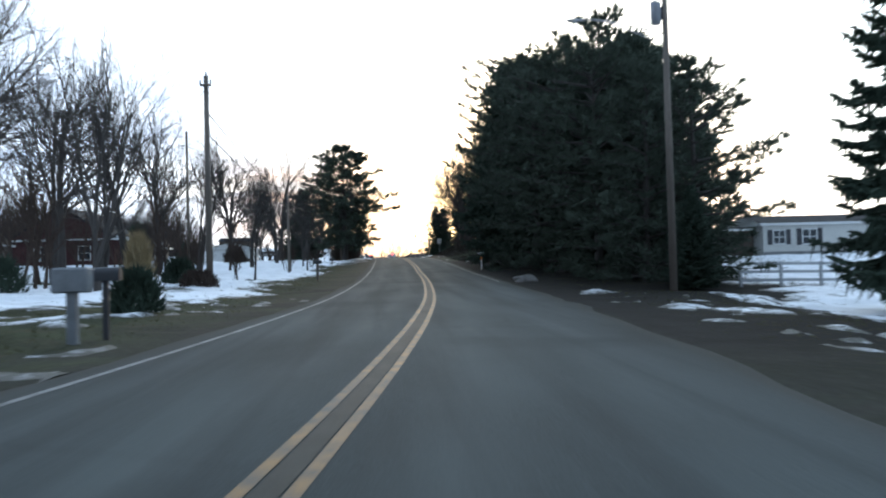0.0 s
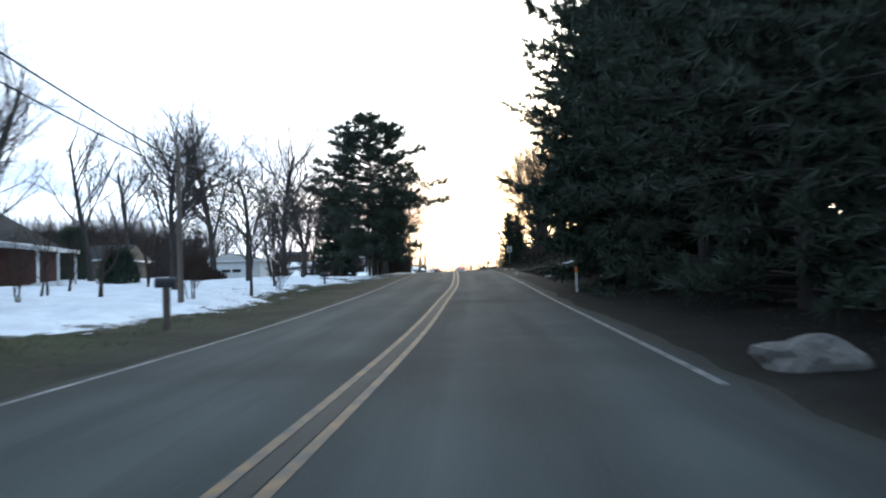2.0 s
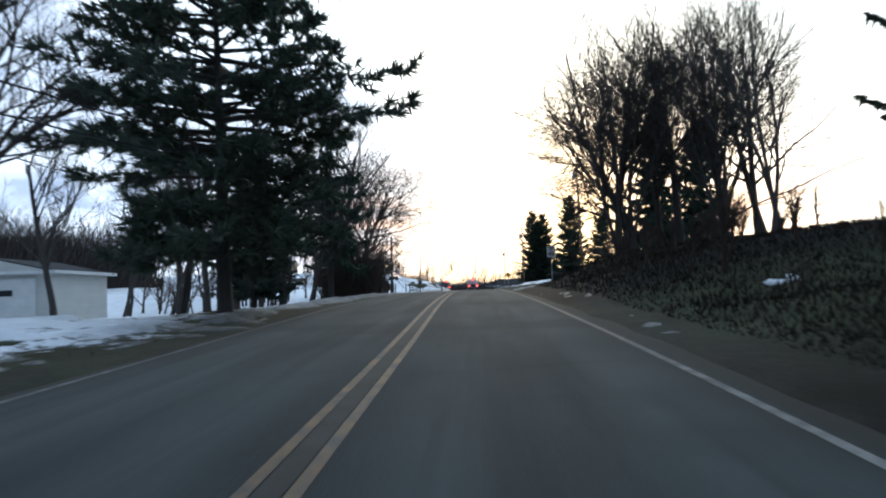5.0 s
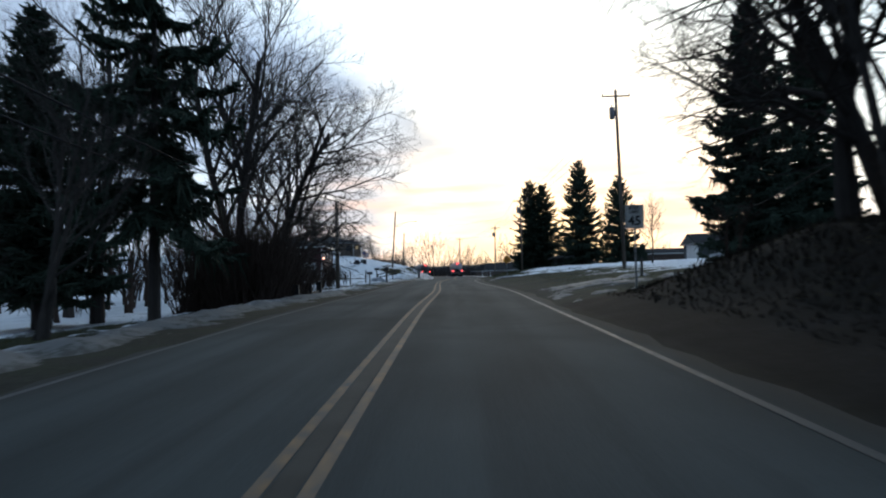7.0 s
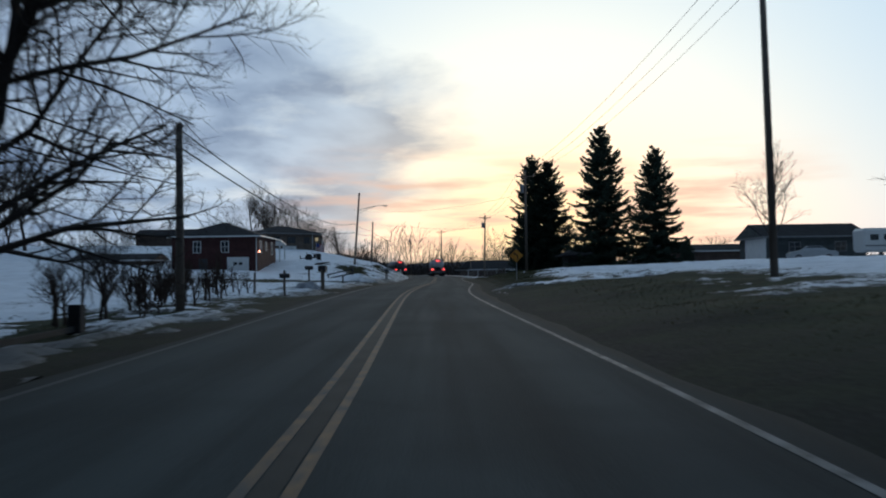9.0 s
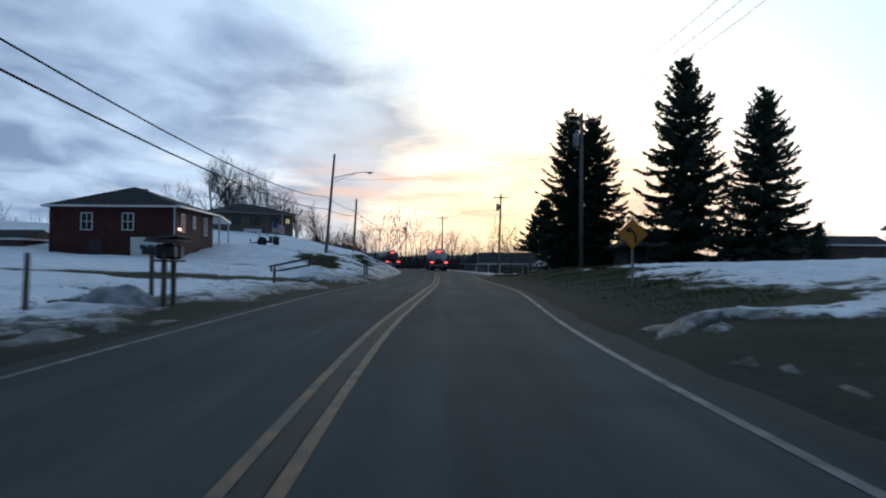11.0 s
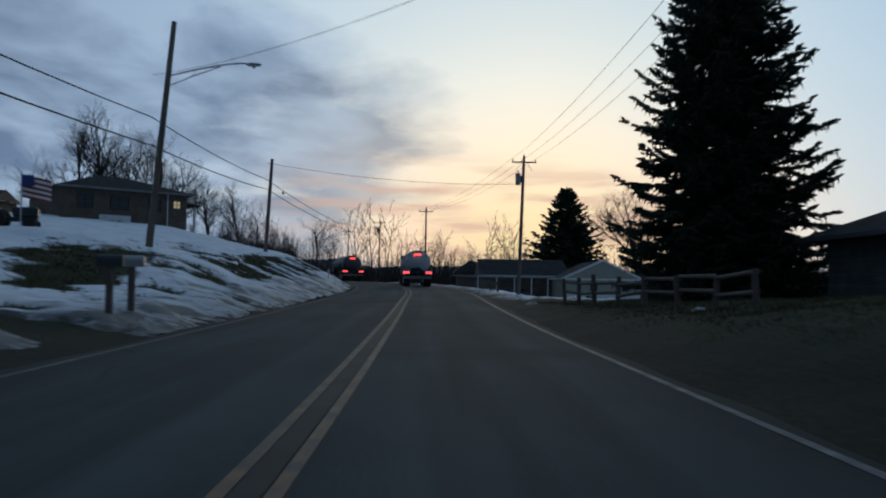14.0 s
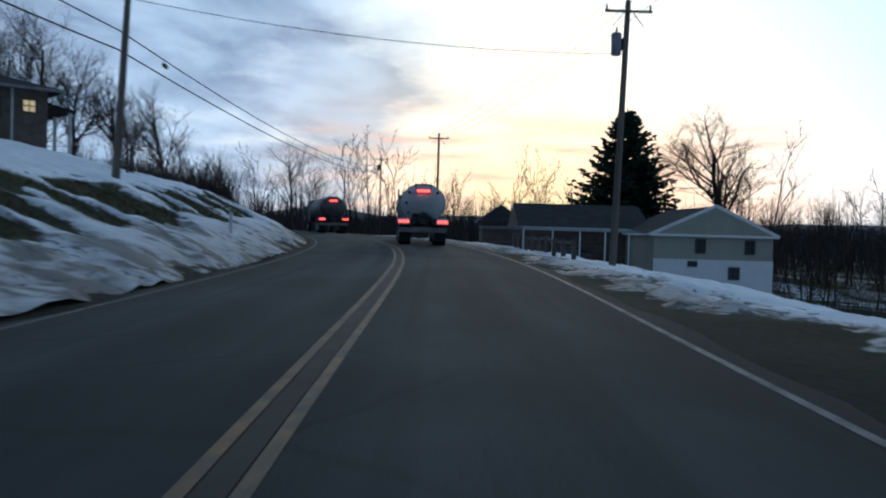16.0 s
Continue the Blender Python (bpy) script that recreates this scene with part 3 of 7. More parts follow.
def lattice(x, y, cell, seed):
    """Smooth value noise in 0..1 on a lattice of the given cell."""
    rng = np.random.RandomState(seed)
    grid = rng.rand(257, 257)
    u, v = np.asarray(x) / cell, np.asarray(y) / cell
    i, j = np.floor(u).astype(int), np.floor(v).astype(int)
    f, g = u - i, v - j
    f, g = f * f * (3 - 2 * f), g * g * (3 - 2 * g)
    i0, i1, j0, j1 = i % 256, (i + 1) % 256, j % 256, (j + 1) % 256
    return (grid[i0, j0] * (1 - f) + grid[i1, j0] * f) * (1 - g) + (grid[i0, j1] * (1 - f) + grid[i1, j1] * f) * g


def land(x, y):
    """Height of the bare ground."""
    x, y = np.asarray(x, float), np.asarray(y, float)
    d = x - line_x(y)
    h = np.where(d < 0, table(-d, y, LEFT_Y, LEFT_H), table(d, y, RIGHT_Y, RIGHT_H))
    off = np.clip((np.abs(d) - 4.2) / 3, 0, 1)
    rough = (lattice(x, y, 3.1, 1) - 0.5) * 0.22 + (lattice(x, y, 0.9, 2) - 0.5) * 0.10
    return road_z(y) + h + rough * off - np.where(np.abs(d) < 3.9, 0.10, 0.0)


def land_at(x, y):
    return float(land(np.array([x]), np.array([y]))[0])


# heaps and streaks of snow left by the plough and in the shade: x, y, half length and half width, heading of the long side from +x, amount
HEAPS = [(3.4, 143.5, 2.2, 0.22, 92, 1.0), (5.6, 148.6, 3.0, 0.7, 110, 1.2), (8.2, 146.3, 2.6, 0.5, 15, 1.2), (5.4, 142.3, 1.3, 0.45, 30, 1.1), (3.9, 139.7, 1.4, 0.3, 60, 0.9), (6.2, 151.8, 2.0, 0.8, 60, 0.9),
         (3.75, 148.5, 3.5, 0.25, 90, 0.9), (3.9, 97.5, 4.0, 0.4, 92, 1.1), (5.0, 83.5, 2.5, 0.3, 95, 0.6), (7.0, 79.3, 1.5, 0.4, 95, 0.7), (8.4, 103.2, 1.8, 0.4, 60, 1.2),
         (3.8, 115.0, 5.5, 0.2, 91.5, 0.75), (4.6, 194.0, 3.4, 0.95, -24, 1.5), (8.2, 193.2, 3.4, 1.2, 0, 1.5), (2.6, 189.2, 3.0, 0.16, 100, 0.9), (3.0, 192.6, 1.0, 0.5, 60, 0.9), (-7.6, 194.0, 1.6, 0.5, 60, 1.3), (-6.6, 191.0, 1.6, 0.35, 70, 1.2), (-6.2, 195.0, 2.2, 0.22, 80, 1.1), (-8.6, 197.5, 1.6, 0.5, 75, 1.1),
         (3.7, 241.3, 1.4, 0.2, 95, 1.2), (4.5, 240.6, 1.3, 0.3, 70, 1.3), (6.8, 248.8, 1.0, 0.3, 70, 1.2), (3.7, 257.0, 1.0, 0.2, 90, 0.8), (5.8, 150.6, 4.2, 1.3, 62, 1.4), (4.1, 261.3, 1.2, 0.2, 95, 1.1)]


def heaps(x, y):
    c = 0.0
    for hx, hy, a, b, turn, amount in HEAPS:
        u, v = x - hx + (lattice(x, y, 0.9, 37) - 0.5) * 0.7, y - hy + (lattice(x, y, 1.1, 38) - 0.5) * 1.6
        p, q = u * math.cos(radians(turn)) + v * math.sin(radians(turn)), v * math.cos(radians(turn)) - u * math.sin(radians(turn))
        c = c + amount * np.exp(-(p / a) ** 2 - (q / b) ** 2)
    return c * (1.5 * lattice(x, y, 0.9, 31) + 1.1 * lattice(x, y * 0.7, 0.4, 32) - 0.35)


def snow_cover(x, y):
    d = x - line_x(y)
    lie = np.where(d < 0, table(-d, y, LSNOW_Y, LSNOW), table(d, y, RSNOW_Y, RSNOW))
    c = np.minimum(lie + heaps(x, y), np.maximum(lie, 0.34))
    n = (lattice(x, y, 4.5, 3) - 0.5) * 0.8 + (lattice(x, y, 1.6, 4) - 0.5) * 0.6 + (lattice(x, y * 0.6, 0.7, 5) - 0.5) * 0.55 + (lattice(x, y * 0.7, 0.42, 15) - 0.5) * 0.5
    # streaks of grass that slid bare on the steep bank, running downhill and along
    along, across = x * 0.98 + y * 0.2, y * 0.98 - x * 0.2
    streak = (lattice(along * 0.26, across, 0.95, 6) - 0.5) * 3.2 + (lattice(along * 0.4, across, 0.4, 12) - 0.5) * 1.6 + (lattice(x, y, 0.33, 36) - 0.5) * 0.8 + (lattice(x, y, 6.0, 16) - 0.5) * 1.4 - 0.9
    on_bank = np.exp(-((d + 7.9) / 1.4) ** 4) * np.clip((y - 257) / 7, 0, 1) * np.clip((318 - y) / 8, 0, 1)
    # drives that were cleared, across the left lawn
    drive = np.exp(-((y - 50 - 0.25 * d) / 1.6) ** 2) * (d < -3) * np.clip((30 + d) / 6, 0, 1)
    drive2 = np.exp(-((y - 226 - 0.4 * (d + 8)) / 2.4) ** 2) * (d < -3) * np.clip((24 + d) / 6, 0, 1)
    drive4 = np.exp(-((y - 241.6 + 0.3 * (d + 5)) / 1.0) ** 2) * (d < -3) * np.clip((22 + d) / 6, 0, 1)
    thaw = 1.25 * np.exp(-((d + 10.3 + 0.12 * (y - 255)) / 1.9) ** 2 - ((y - 255.5) / 5.0) ** 2) + 0.35 * np.exp(-((d + 6.0) / 0.9) ** 2 - ((y - 235) / 2.0) ** 2)
    drive3 = np.exp(-((y - 97) / 1.3) ** 2) * (d < -8) * np.clip((30 + d) / 6, 0, 1)
    c = c + 0.55 * np.exp(-((d - 5.3) / 0.18) ** 2) * np.clip((y - 208) / 4, 0, 1) * np.clip((256 - y) / 4, 0, 1)
    churn = np.exp(-((d + 7.2) / 1.8) ** 2) * np.clip((y - 226) / 5, 0, 1) * np.clip((266 - y) / 6, 0, 1)
    c = c + churn * ((lattice(x, y, 1.3, 21) - 0.55) * 1.6 + (lattice(x, y, 0.55, 22) - 0.5) * 0.9)
    c = c + 0.75 * np.exp(-((d + 6.9) / 1.6) ** 2 - ((y - 233.5) / 4.5) ** 2)
    calm = 1 - 0.75 * np.clip((np.abs(d) - 13) / 10, 0, 1)
    n = n * np.where(lie < c, 0.55, 1.0)
    return c + n * calm + streak * on_bank - 1.3 * np.maximum(np.maximum(drive, drive2), np.maximum(drive3, drive4)) - thaw


def mesh_object(name, verts, faces, mat, attributes=(), flat=False):
    me = bpy.data.meshes.new(name)
    me.from_pydata([tuple(v) for v in verts], [], [tuple(f) for f in faces])
    me.materials.append(mat)
    for key, values in attributes:
        me.attributes.new(key, "FLOAT", "POINT").data.foreach_set("value", np.asarray(values, np.float32))
    if not flat:
        me.polygons.foreach_set("use_smooth", [True] * len(me.polygons))
    me.update()
    return new(name, me)


def sheet_faces(rows, cols, keep=None):
    i, j = np.meshgrid(np.arange(rows - 1), np.arange(cols - 1), indexing="ij")
    a = (i * cols + j).ravel()
    f = np.stack([a, a + 1, a + cols + 1, a + cols], 1)
    return f if keep is None else f[keep[f].any(1)]


def steps(*spans):
    return np.unique(np.concatenate([np.arange(a, b + s / 2, s) for a, b, s in spans]).round(3))


side_d = steps((4.2, 14, 0.5), (14, 30, 1.3), (30, 60, 3), (60, 120, 10), (120, 400, 40), (400, 2400, 400))
gy = steps((-600, -60, 90), (-60, -12, 4), (-12, 330, 1.2), (330, 420, 5), (420, 700, 30), (700, 3000, 300))
gd = np.concatenate([-side_d[::-1], [-3.6, 0, 3.6], side_d])
DD, YY = np.meshgrid(gd, gy)
XX = line_x(YY) + DD
XX = np.where(np.abs(DD) > 60, np.where(YY > 320, DD, XX), XX)
ZZ = land(XX, YY)
gravel = np.clip(1.55 - np.abs(DD) / 5.2, 0, 1)
# pine needles and dead leaves, tree shade painted in, under windbreak and on wooded bank
shaded_litter = np.clip((DD - 3.3) / 0.9, 0, 1) * (np.clip((YY - 4) / 8, 0, 1) * np.clip((95 - YY) / 8, 0, 1) + np.clip((YY - 104) / 5, 0, 1) * np.clip((141 - YY) / 3, 0, 1)) * np.clip((32 - DD) / 6, 0, 1)
# wet mud and slush along the right-hand verge past the bank
gravel = np.maximum(gravel, 0.85 * np.clip((10 - DD) / 3, 0, 1) * (DD > 0) * np.clip((YY - 141) / 4, 0, 1) * np.clip((190 - YY) / 8, 0, 1) * np.clip((1.35 - DD / 9), 0, 1))
gravel = gravel * (1 - 0.6 * np.clip(shaded_litter, 0, 1))
ground = mesh_object("ground", np.stack([XX, YY, ZZ], -1).reshape(-1, 3), sheet_faces(*XX.shape), M["ground"], [("gravel", gravel.ravel()), ("shaded_litter", shaded_litter.ravel())])
tagged(ground, "tan and dull green winter lawn with gravelly road verges", "ground", kind="structure")

# snow: a sheet of its own that comes out of the ground where it lies
sd = steps((4.1, 13, 0.2), (13, 30, 0.9), (30, 60, 3), (60, 130, 10), (130, 400, 45), (400, 2000, 400))
for name, way in (("snow_west", -1), ("snow_east", 1)):
    ys_ = steps((-400, -60, 40), (-60, -12, 3), (-12, 330, 0.32), (330, 420, 4))
    D2, Y2 = np.meshgrid(sd * way, ys_)
    X2 = line_x(Y2) + D2
    cover = snow_cover(X2, Y2)
    depth = np.where(cover > 0, 0.14 * np.minimum(cover, 0.9), 0.36 * np.maximum(cover, -0.7)) + (0.10 * (lattice(X2, Y2, 0.7, 8) - 0.5) + 0.08 * (lattice(X2, Y2, 0.34, 35) - 0.5)) * (cover > 0)
    depth += 0.12 * np.exp(-((np.abs(D2) - 5.6) / 0.9) ** 2) * np.clip(cover * 2, 0, 1) * lattice(X2, Y2, 1.5, 9)
    # lumpy heap pushed up beside the cleared drive
    depth += 0.55 * np.exp(-((D2 + 7.0) / 1.5) ** 2 - ((Y2 - 233.0) / 3.4) ** 2) * (0.35 + 0.8 * lattice(X2, Y2, 1.1, 33) + 0.35 * lattice(X2, Y2, 0.45, 34)) * np.clip(cover * 3, 0, 1)
    Z2 = land(X2, Y2) + depth
    grit = np.clip(1.35 - (np.abs(D2) - 3.9) / 2.4, 0, 1)
    grit = np.maximum(grit, np.clip(1.7 - (np.abs(D2) - 4.4) / 2.4, 0, 1.35) * np.clip((Y2 - 96) / 6, 0, 1) * np.clip((172 - Y2) / 8, 0, 1))
    grit = np.maximum(grit, 1.1 * (D2 > 0) * np.clip((9 - D2) / 2, 0, 1) * np.clip((Y2 - 74) / 4, 0, 1) * np.clip((141 - Y2) / 4, 0, 1))
    grit = np.maximum(grit, 1.05 * np.clip((13 - D2) / 5, 0, 1) * (D2 > 0) * np.clip((Y2 - 141) / 4, 0, 1) * np.clip((185 - Y2) / 12, 0, 1))
    grit = grit * (1 - 0.45 * (D2 < 0) * np.clip((Y2 - 244) / 5, 0, 1))
    # dirty clods along the foot of the banks
    clods = np.clip((lattice(X2 * 0.8, Y2, 0.8, 51) + 0.8 * lattice(X2, Y2, 0.3, 52) - 0.80) * 3.0, 0, 1.2)
    grit = np.maximum(grit, clods * np.clip((8.5 - np.abs(D2)) / 3, 0, 1) * np.clip((Y2 - 180) / 6, 0, 1))
    # thin edges show the dirt and dead grass below
    grit = np.maximum(grit, np.clip(0.85 - cover * 3.6, 0, 0.85))
    keep = (cover > -0.5).ravel()
    f2 = sheet_faces(*X2.shape, keep)
    used, back = np.unique(f2, return_inverse=True)
    v2 = np.stack([X2, Y2, Z2], -1).reshape(-1, 3)[used]
    if way < 0:
        f2 = f2[:, ::-1]
        back = back.reshape(-1, 4)[:, ::-1]
    snow = mesh_object(name, v2, back.reshape(-1, 4), M["snow"], [("gravel", grit.ravel()[used]), ("cover", cover.ravel()[used])])
    tagged(snow, "patchy old snow lying on the winter lawn", "snow", kind="stuff")

# road and its painted lines
rd = np.array([-4.25, -3.95, -3.4, -2.9, -2.4, -1.9, -1.4, -0.9, -0.4, 0, 0.4, 0.9, 1.4, 1.9, 2.4, 2.9, 3.4, 3.95, 4.25])
ry = steps((-60, 340, 1.5), (340, 600, 6))
D3, Y3 = np.meshgrid(rd, ry)
edge3 = np.where(D3 < 0, edge_d(Y3, False), edge_d(Y3, True))
flank = np.abs(D3) > 3.9
rim = np.abs(D3) > 4.2
ragged = (lattice(D3 * 0 + 7, Y3, 0.9, 11) + lattice(D3 * 0 + 7, Y3, 2.6, 13) - 1.0) * 0.28 * flank
crown = 0.05 - 0.012 * np.abs(D3) - np.where(rim, 0.1, 0)
track = np.maximum(np.exp(-((np.abs(D3) - 0.95) / 0.4) ** 2), np.exp(-((np.abs(D3) - 2.6) / 0.4) ** 2))
dirty = np.clip((np.abs(D3) - 2.4) / 1.5, 0, 1)
D3 = np.where(flank, np.sign(D3) * np.maximum(edge3 + np.where(rim, 0.55, 0.25), np.where(rim, 3.95, 3.6)), D3)
road = mesh_object("road", np.stack([line_x(Y3) + D3 + ragged, Y3, road_z(Y3) + crown], -1).reshape(-1, 3), sheet_faces(*D3.shape), M["road"], [("track", track.ravel()), ("edge", dirty.ravel())])
tagged(road, "grey worn asphalt two-lane country road", "road", kind="structure")


# how far the edge lines have worn away along the road
WORN = {"west": ([0, 85, 100, 165, 180, 225, 245, 600], [0.15, 0.25, 0.85, 0.85, 0.3, 0.35, 0.7, 0.6]), "east": ([0, 85, 97, 122, 132, 600], [0.15, 0.2, 0.85, 0.85, 0.3, 0.2])}


def road_line(name, d, width, mat, y0, y1, label):
    """A painted line at distance d from the centre, or along the east or west edge."""
    ys = steps((y0, min(y1, 340), 1.5), (min(y1, 340), y1, 6)) if y1 > 340 else steps((y0, y1, 1.5))
    dd = edge_d(ys, True) if d == "east" else -edge_d(ys, False) if d == "west" else d + 0 * ys
    v = []
    for k in (-1, 1):
        e = dd + k * width / 2
        v.append(np.stack([line_x(ys) + e, ys, road_z(ys) + 0.055 - 0.012 * np.abs(e)], -1))
    n = len(ys)
    worn = np.interp(ys, WORN[d][0], WORN[d][1]) if d in WORN else 0.25 + 0 * ys
    ob = mesh_object(name, np.concatenate(v), [(i, n + i, n + i + 1, i + 1) for i in range(n - 1)], mat, [("wear", np.tile(worn, 2))])
    return tagged(ob, label, "road marking", kind="structure")


road_line("trim_yellow_line_1", -0.14, 0.09, M["yellow_line"], -60, 560, "worn solid yellow centre line on the asphalt")
road_line("trim_yellow_line_2", 0.14, 0.09, M["yellow_line"], -60, 560, "worn solid yellow centre line on the asphalt")
road_line("trim_centre_seam", 0.0, 0.16, M["seam"], -60, 560, "dark sealed joint between the yellow lines")
road_line("trim_edge_line_1", "west", 0.10, M["white_line"], -60, 560, "worn white edge line on the asphalt")
road_line("trim_edge_line_2", "east", 0.10, M["white_line"], 40, 560, "worn white edge line on the asphalt")

# ---- builders ----


def thing(name, at, label, category, group="", turn=0.0):
    ob = new(name)
    ob.empty_display_size = 0.3
    ob.matrix_world = pose(*at, 0, 0, turn)
    return tagged(ob, label, category, group)


def part(name, bm, mat, parent, label="", smooth_shade=False):
    me = bpy.data.meshes.new(name)
    bmesh.ops.recalc_face_normals(bm, faces=bm.faces)
    bm.to_mesh(me)
    bm.free()
    me.materials.append(mat)
    if smooth_shade:
        me.polygons.foreach_set("use_smooth", [True] * len(me.polygons))
    ob = new(name, me)
    ob.parent = parent
    return tagged(ob, label)


def raw_part(name, verts, faces, mat, parent, label=""):
    me = bpy.data.meshes.new(name)
    me.from_pydata(verts, [], faces)
    me.materials.append(mat)
    ob = new(name, me)
    ob.parent = parent
    return tagged(ob, label)


def box(bm, cx, cy, cz, sx, sy, sz, bevel=0.0, turn=None):
    m = Matrix.Translation((cx, cy, cz))
    if turn:
        m = m @ Euler([radians(a) for a in turn]).to_matrix().to_4x4()
    r = bmesh.ops.create_cube(bm, size=1.0, matrix=m @ Matrix.Diagonal((sx, sy, sz, 1)))
    if bevel:
        es = {e for v in r["verts"] for e in v.link_edges}
        bmesh.ops.bevel(bm, geom=list(es), offset=bevel, segments=1, affect="EDGES")
    return bm


def rod(bm, a, b, r0, r1=None, n=10):
    a, b = Vector(a), Vector(b)
    q = (b - a).to_track_quat("Z", "Y").to_matrix().to_4x4()
    bmesh.ops.create_cone(bm, cap_ends=True, segments=n, radius1=r0, radius2=r0 if r1 is None else r1, depth=(b - a).length, matrix=Matrix.Translation((a + b) / 2) @ q)
    return bm


def lathe(bm, profile, n=24, axis="Z"):
    """A turned solid: profile is pairs of radius and height along the axis."""
    rings = []
    for r, h in profile:
        ring = []
        for k in range(n):
            a = 2 * math.pi * k / n
            p = (r * math.cos(a), r * math.sin(a), h)
            if axis == "Y":
                p = (p[0], p[2], p[1])
            ring.append(bm.verts.new(p))
        rings.append(ring)
    for a, b in zip(rings, rings[1:]):
        for k in range(n):
            bm.faces.new((a[k], a[(k + 1) % n], b[(k + 1) % n], b[k]))
    bm.faces.new(rings[0])
    bm.faces.new(rings[-1])
    return bm


def slab(bm, pts, thick):
    """A flat polygon given a thickness straight down."""
    top = [bm.verts.new(p) for p in pts]
    low = [bm.verts.new((p[0], p[1], p[2] - thick)) for p in pts]
    bm.faces.new(top)
    bm.faces.new(low[::-1])
    n = len(pts)
    for k in range(n):
        bm.faces.new((top[k], low[k], low[(k + 1) % n], top[(k + 1) % n]))
    return bm


def B():
    return bmesh.new()


# ---- trees ----


def tube(V, F, pts, radii, n, pointed=False):
    start = len(V)
    for i, (p, r) in enumerate(zip(pts, radii)):
        if pointed and i == len(pts) - 1:
            V.append(tuple(p))
            break
        d = (pts[min(i + 1, len(pts) - 1)] - pts[max(i - 1, 0)]).normalized()
        s = d.cross(Vector((0.3, 0.2, 1)) if abs(d.z) < 0.9 else Vector((1, 0.1, 0))).normalized()
        u = s.cross(d)
        for k in range(n):
            a = 2 * math.pi * k / n
            V.append(tuple(p + s * (r * math.cos(a)) + u * (r * math.sin(a))))
    for i in range(len(pts) - 1):
        for k in range(n):
            a, b = start + i * n + k, start + i * n + (k + 1) % n
            F.append((a, b, start + (i + 1) * n) if pointed and i == len(pts) - 2 else (a, b, b + n, a + n))


def bare_tree_mesh(seed, height, stems=1, girth=0.22, levels=4, kids=(9, 6, 5, 4), spread=38, upward=0.35, least=0.006, coarse=0, fork=0.28, lean_to=None):
    """Trunk and limbs in one list, fine twigs in another."""
    rng = random.Random(seed)
    LV, LF, TV, TF = [], [], [], []

    def grow(p, d, length, r, level):
        n_seg = max(1, (5, 4, 3, 2, 1)[level] - coarse)
        pts, q, w = [p.copy()], p.copy(), d.copy()
        for i in range(n_seg):
            w = (w + Vector((rng.gauss(0, 1), rng.gauss(0, 1), rng.gauss(0, 0.7))) * (0.06 if level == 0 else 0.15) + Vector((0, 0, upward * 0.25 if level else 0))).normalized()
            q = q + w * (length / n_seg)
            pts.append(q.copy())
        end = 0.4 if level == 0 else 0.3
        radii = [r * (1 - (1 - end) * i / n_seg) for i in range(n_seg + 1)]
        if level == 0:
            radii[0] *= 1.35
        fine = level >= 3
        tube(TV if fine else LV, TF if fine else LF, pts, radii, max(3, (9, 6, 4, 3, 3)[level] - 2 * coarse), fine)
        if level >= levels:
            return
        lo = fork if level == 0 else 0.2
        for k in range(kids[level]):
            f = lo + (1 - lo) * ((k + rng.random() * 0.8) / kids[level])
            i = min(int(f * n_seg), n_seg - 1)
            at = pts[i].lerp(pts[i + 1], f * n_seg - i)
            along = (pts[i + 1] - pts[i]).normalized()
            ang = radians(rng.uniform(0.6, 1.25) * spread)
            rim = along.cross(Vector((rng.gauss(0, 1), rng.gauss(0, 1), rng.gauss(0, 1)))).normalized()
            nd = (along * math.cos(ang) + rim * math.sin(ang)).normalized()
            share = (0.62 if level == 0 else 0.55) * (1.15 - 0.55 * f) * rng.uniform(0.75, 1.2)
            grow(at, nd, length * share, max(radii[i] * (0.55 if level else 0.5), least), level + 1)

    for s in range(stems):
        lean = Vector((rng.uniform(-0.2, 0.2), rng.uniform(-0.2, 0.2), 1)) if stems > 1 else Vector((rng.uniform(-0.05, 0.05), rng.uniform(-0.05, 0.05), 1))
        if lean_to:
            lean = Vector((lean_to[0] + rng.uniform(-0.12, 0.12), lean_to[1] + rng.uniform(-0.12, 0.12), 1))
        foot = Vector((rng.uniform(-0.3, 0.3), rng.uniform(-0.3, 0.3), -0.2)) if stems > 1 else Vector((0, 0, -0.2))
        grow(foot, lean.normalized(), height * rng.uniform(0.78, 0.88), girth * (1 if stems == 1 else 0.75), 0)
    return LV, LF, TV, TF


def bare_tree(name, seed, height, label, **k):
    LV, LF, TV, TF = bare_tree_mesh(seed, height, **k)
    t = thing(name, (0, 0, 0), label, "tree", "bare roadside trees")
    raw_part("trunk", LV, LF, M["bark"], t)
    raw_part("crown", TV, TF, M["twig"], t, "fine bare twigs")
    return t


def shoot(V, F, p, d, length, width, rng):
    """One needled shoot: a slim three-sided spike."""
    s = d.cross(Vector((rng.gauss(0, 1), rng.gauss(0, 1), rng.gauss(0, 1)))).normalized()
    u = d.cross(s)
    i = len(V)
    for a in (0, 2.1, 4.2):
        V.append(tuple(p + s * (width * math.cos(a)) + u * (width * math.sin(a))))
    V.append(tuple(p + d * length))
    F.extend(((i, i + 1, i + 3), (i + 1, i + 2, i + 3), (i + 2, i, i + 3)))


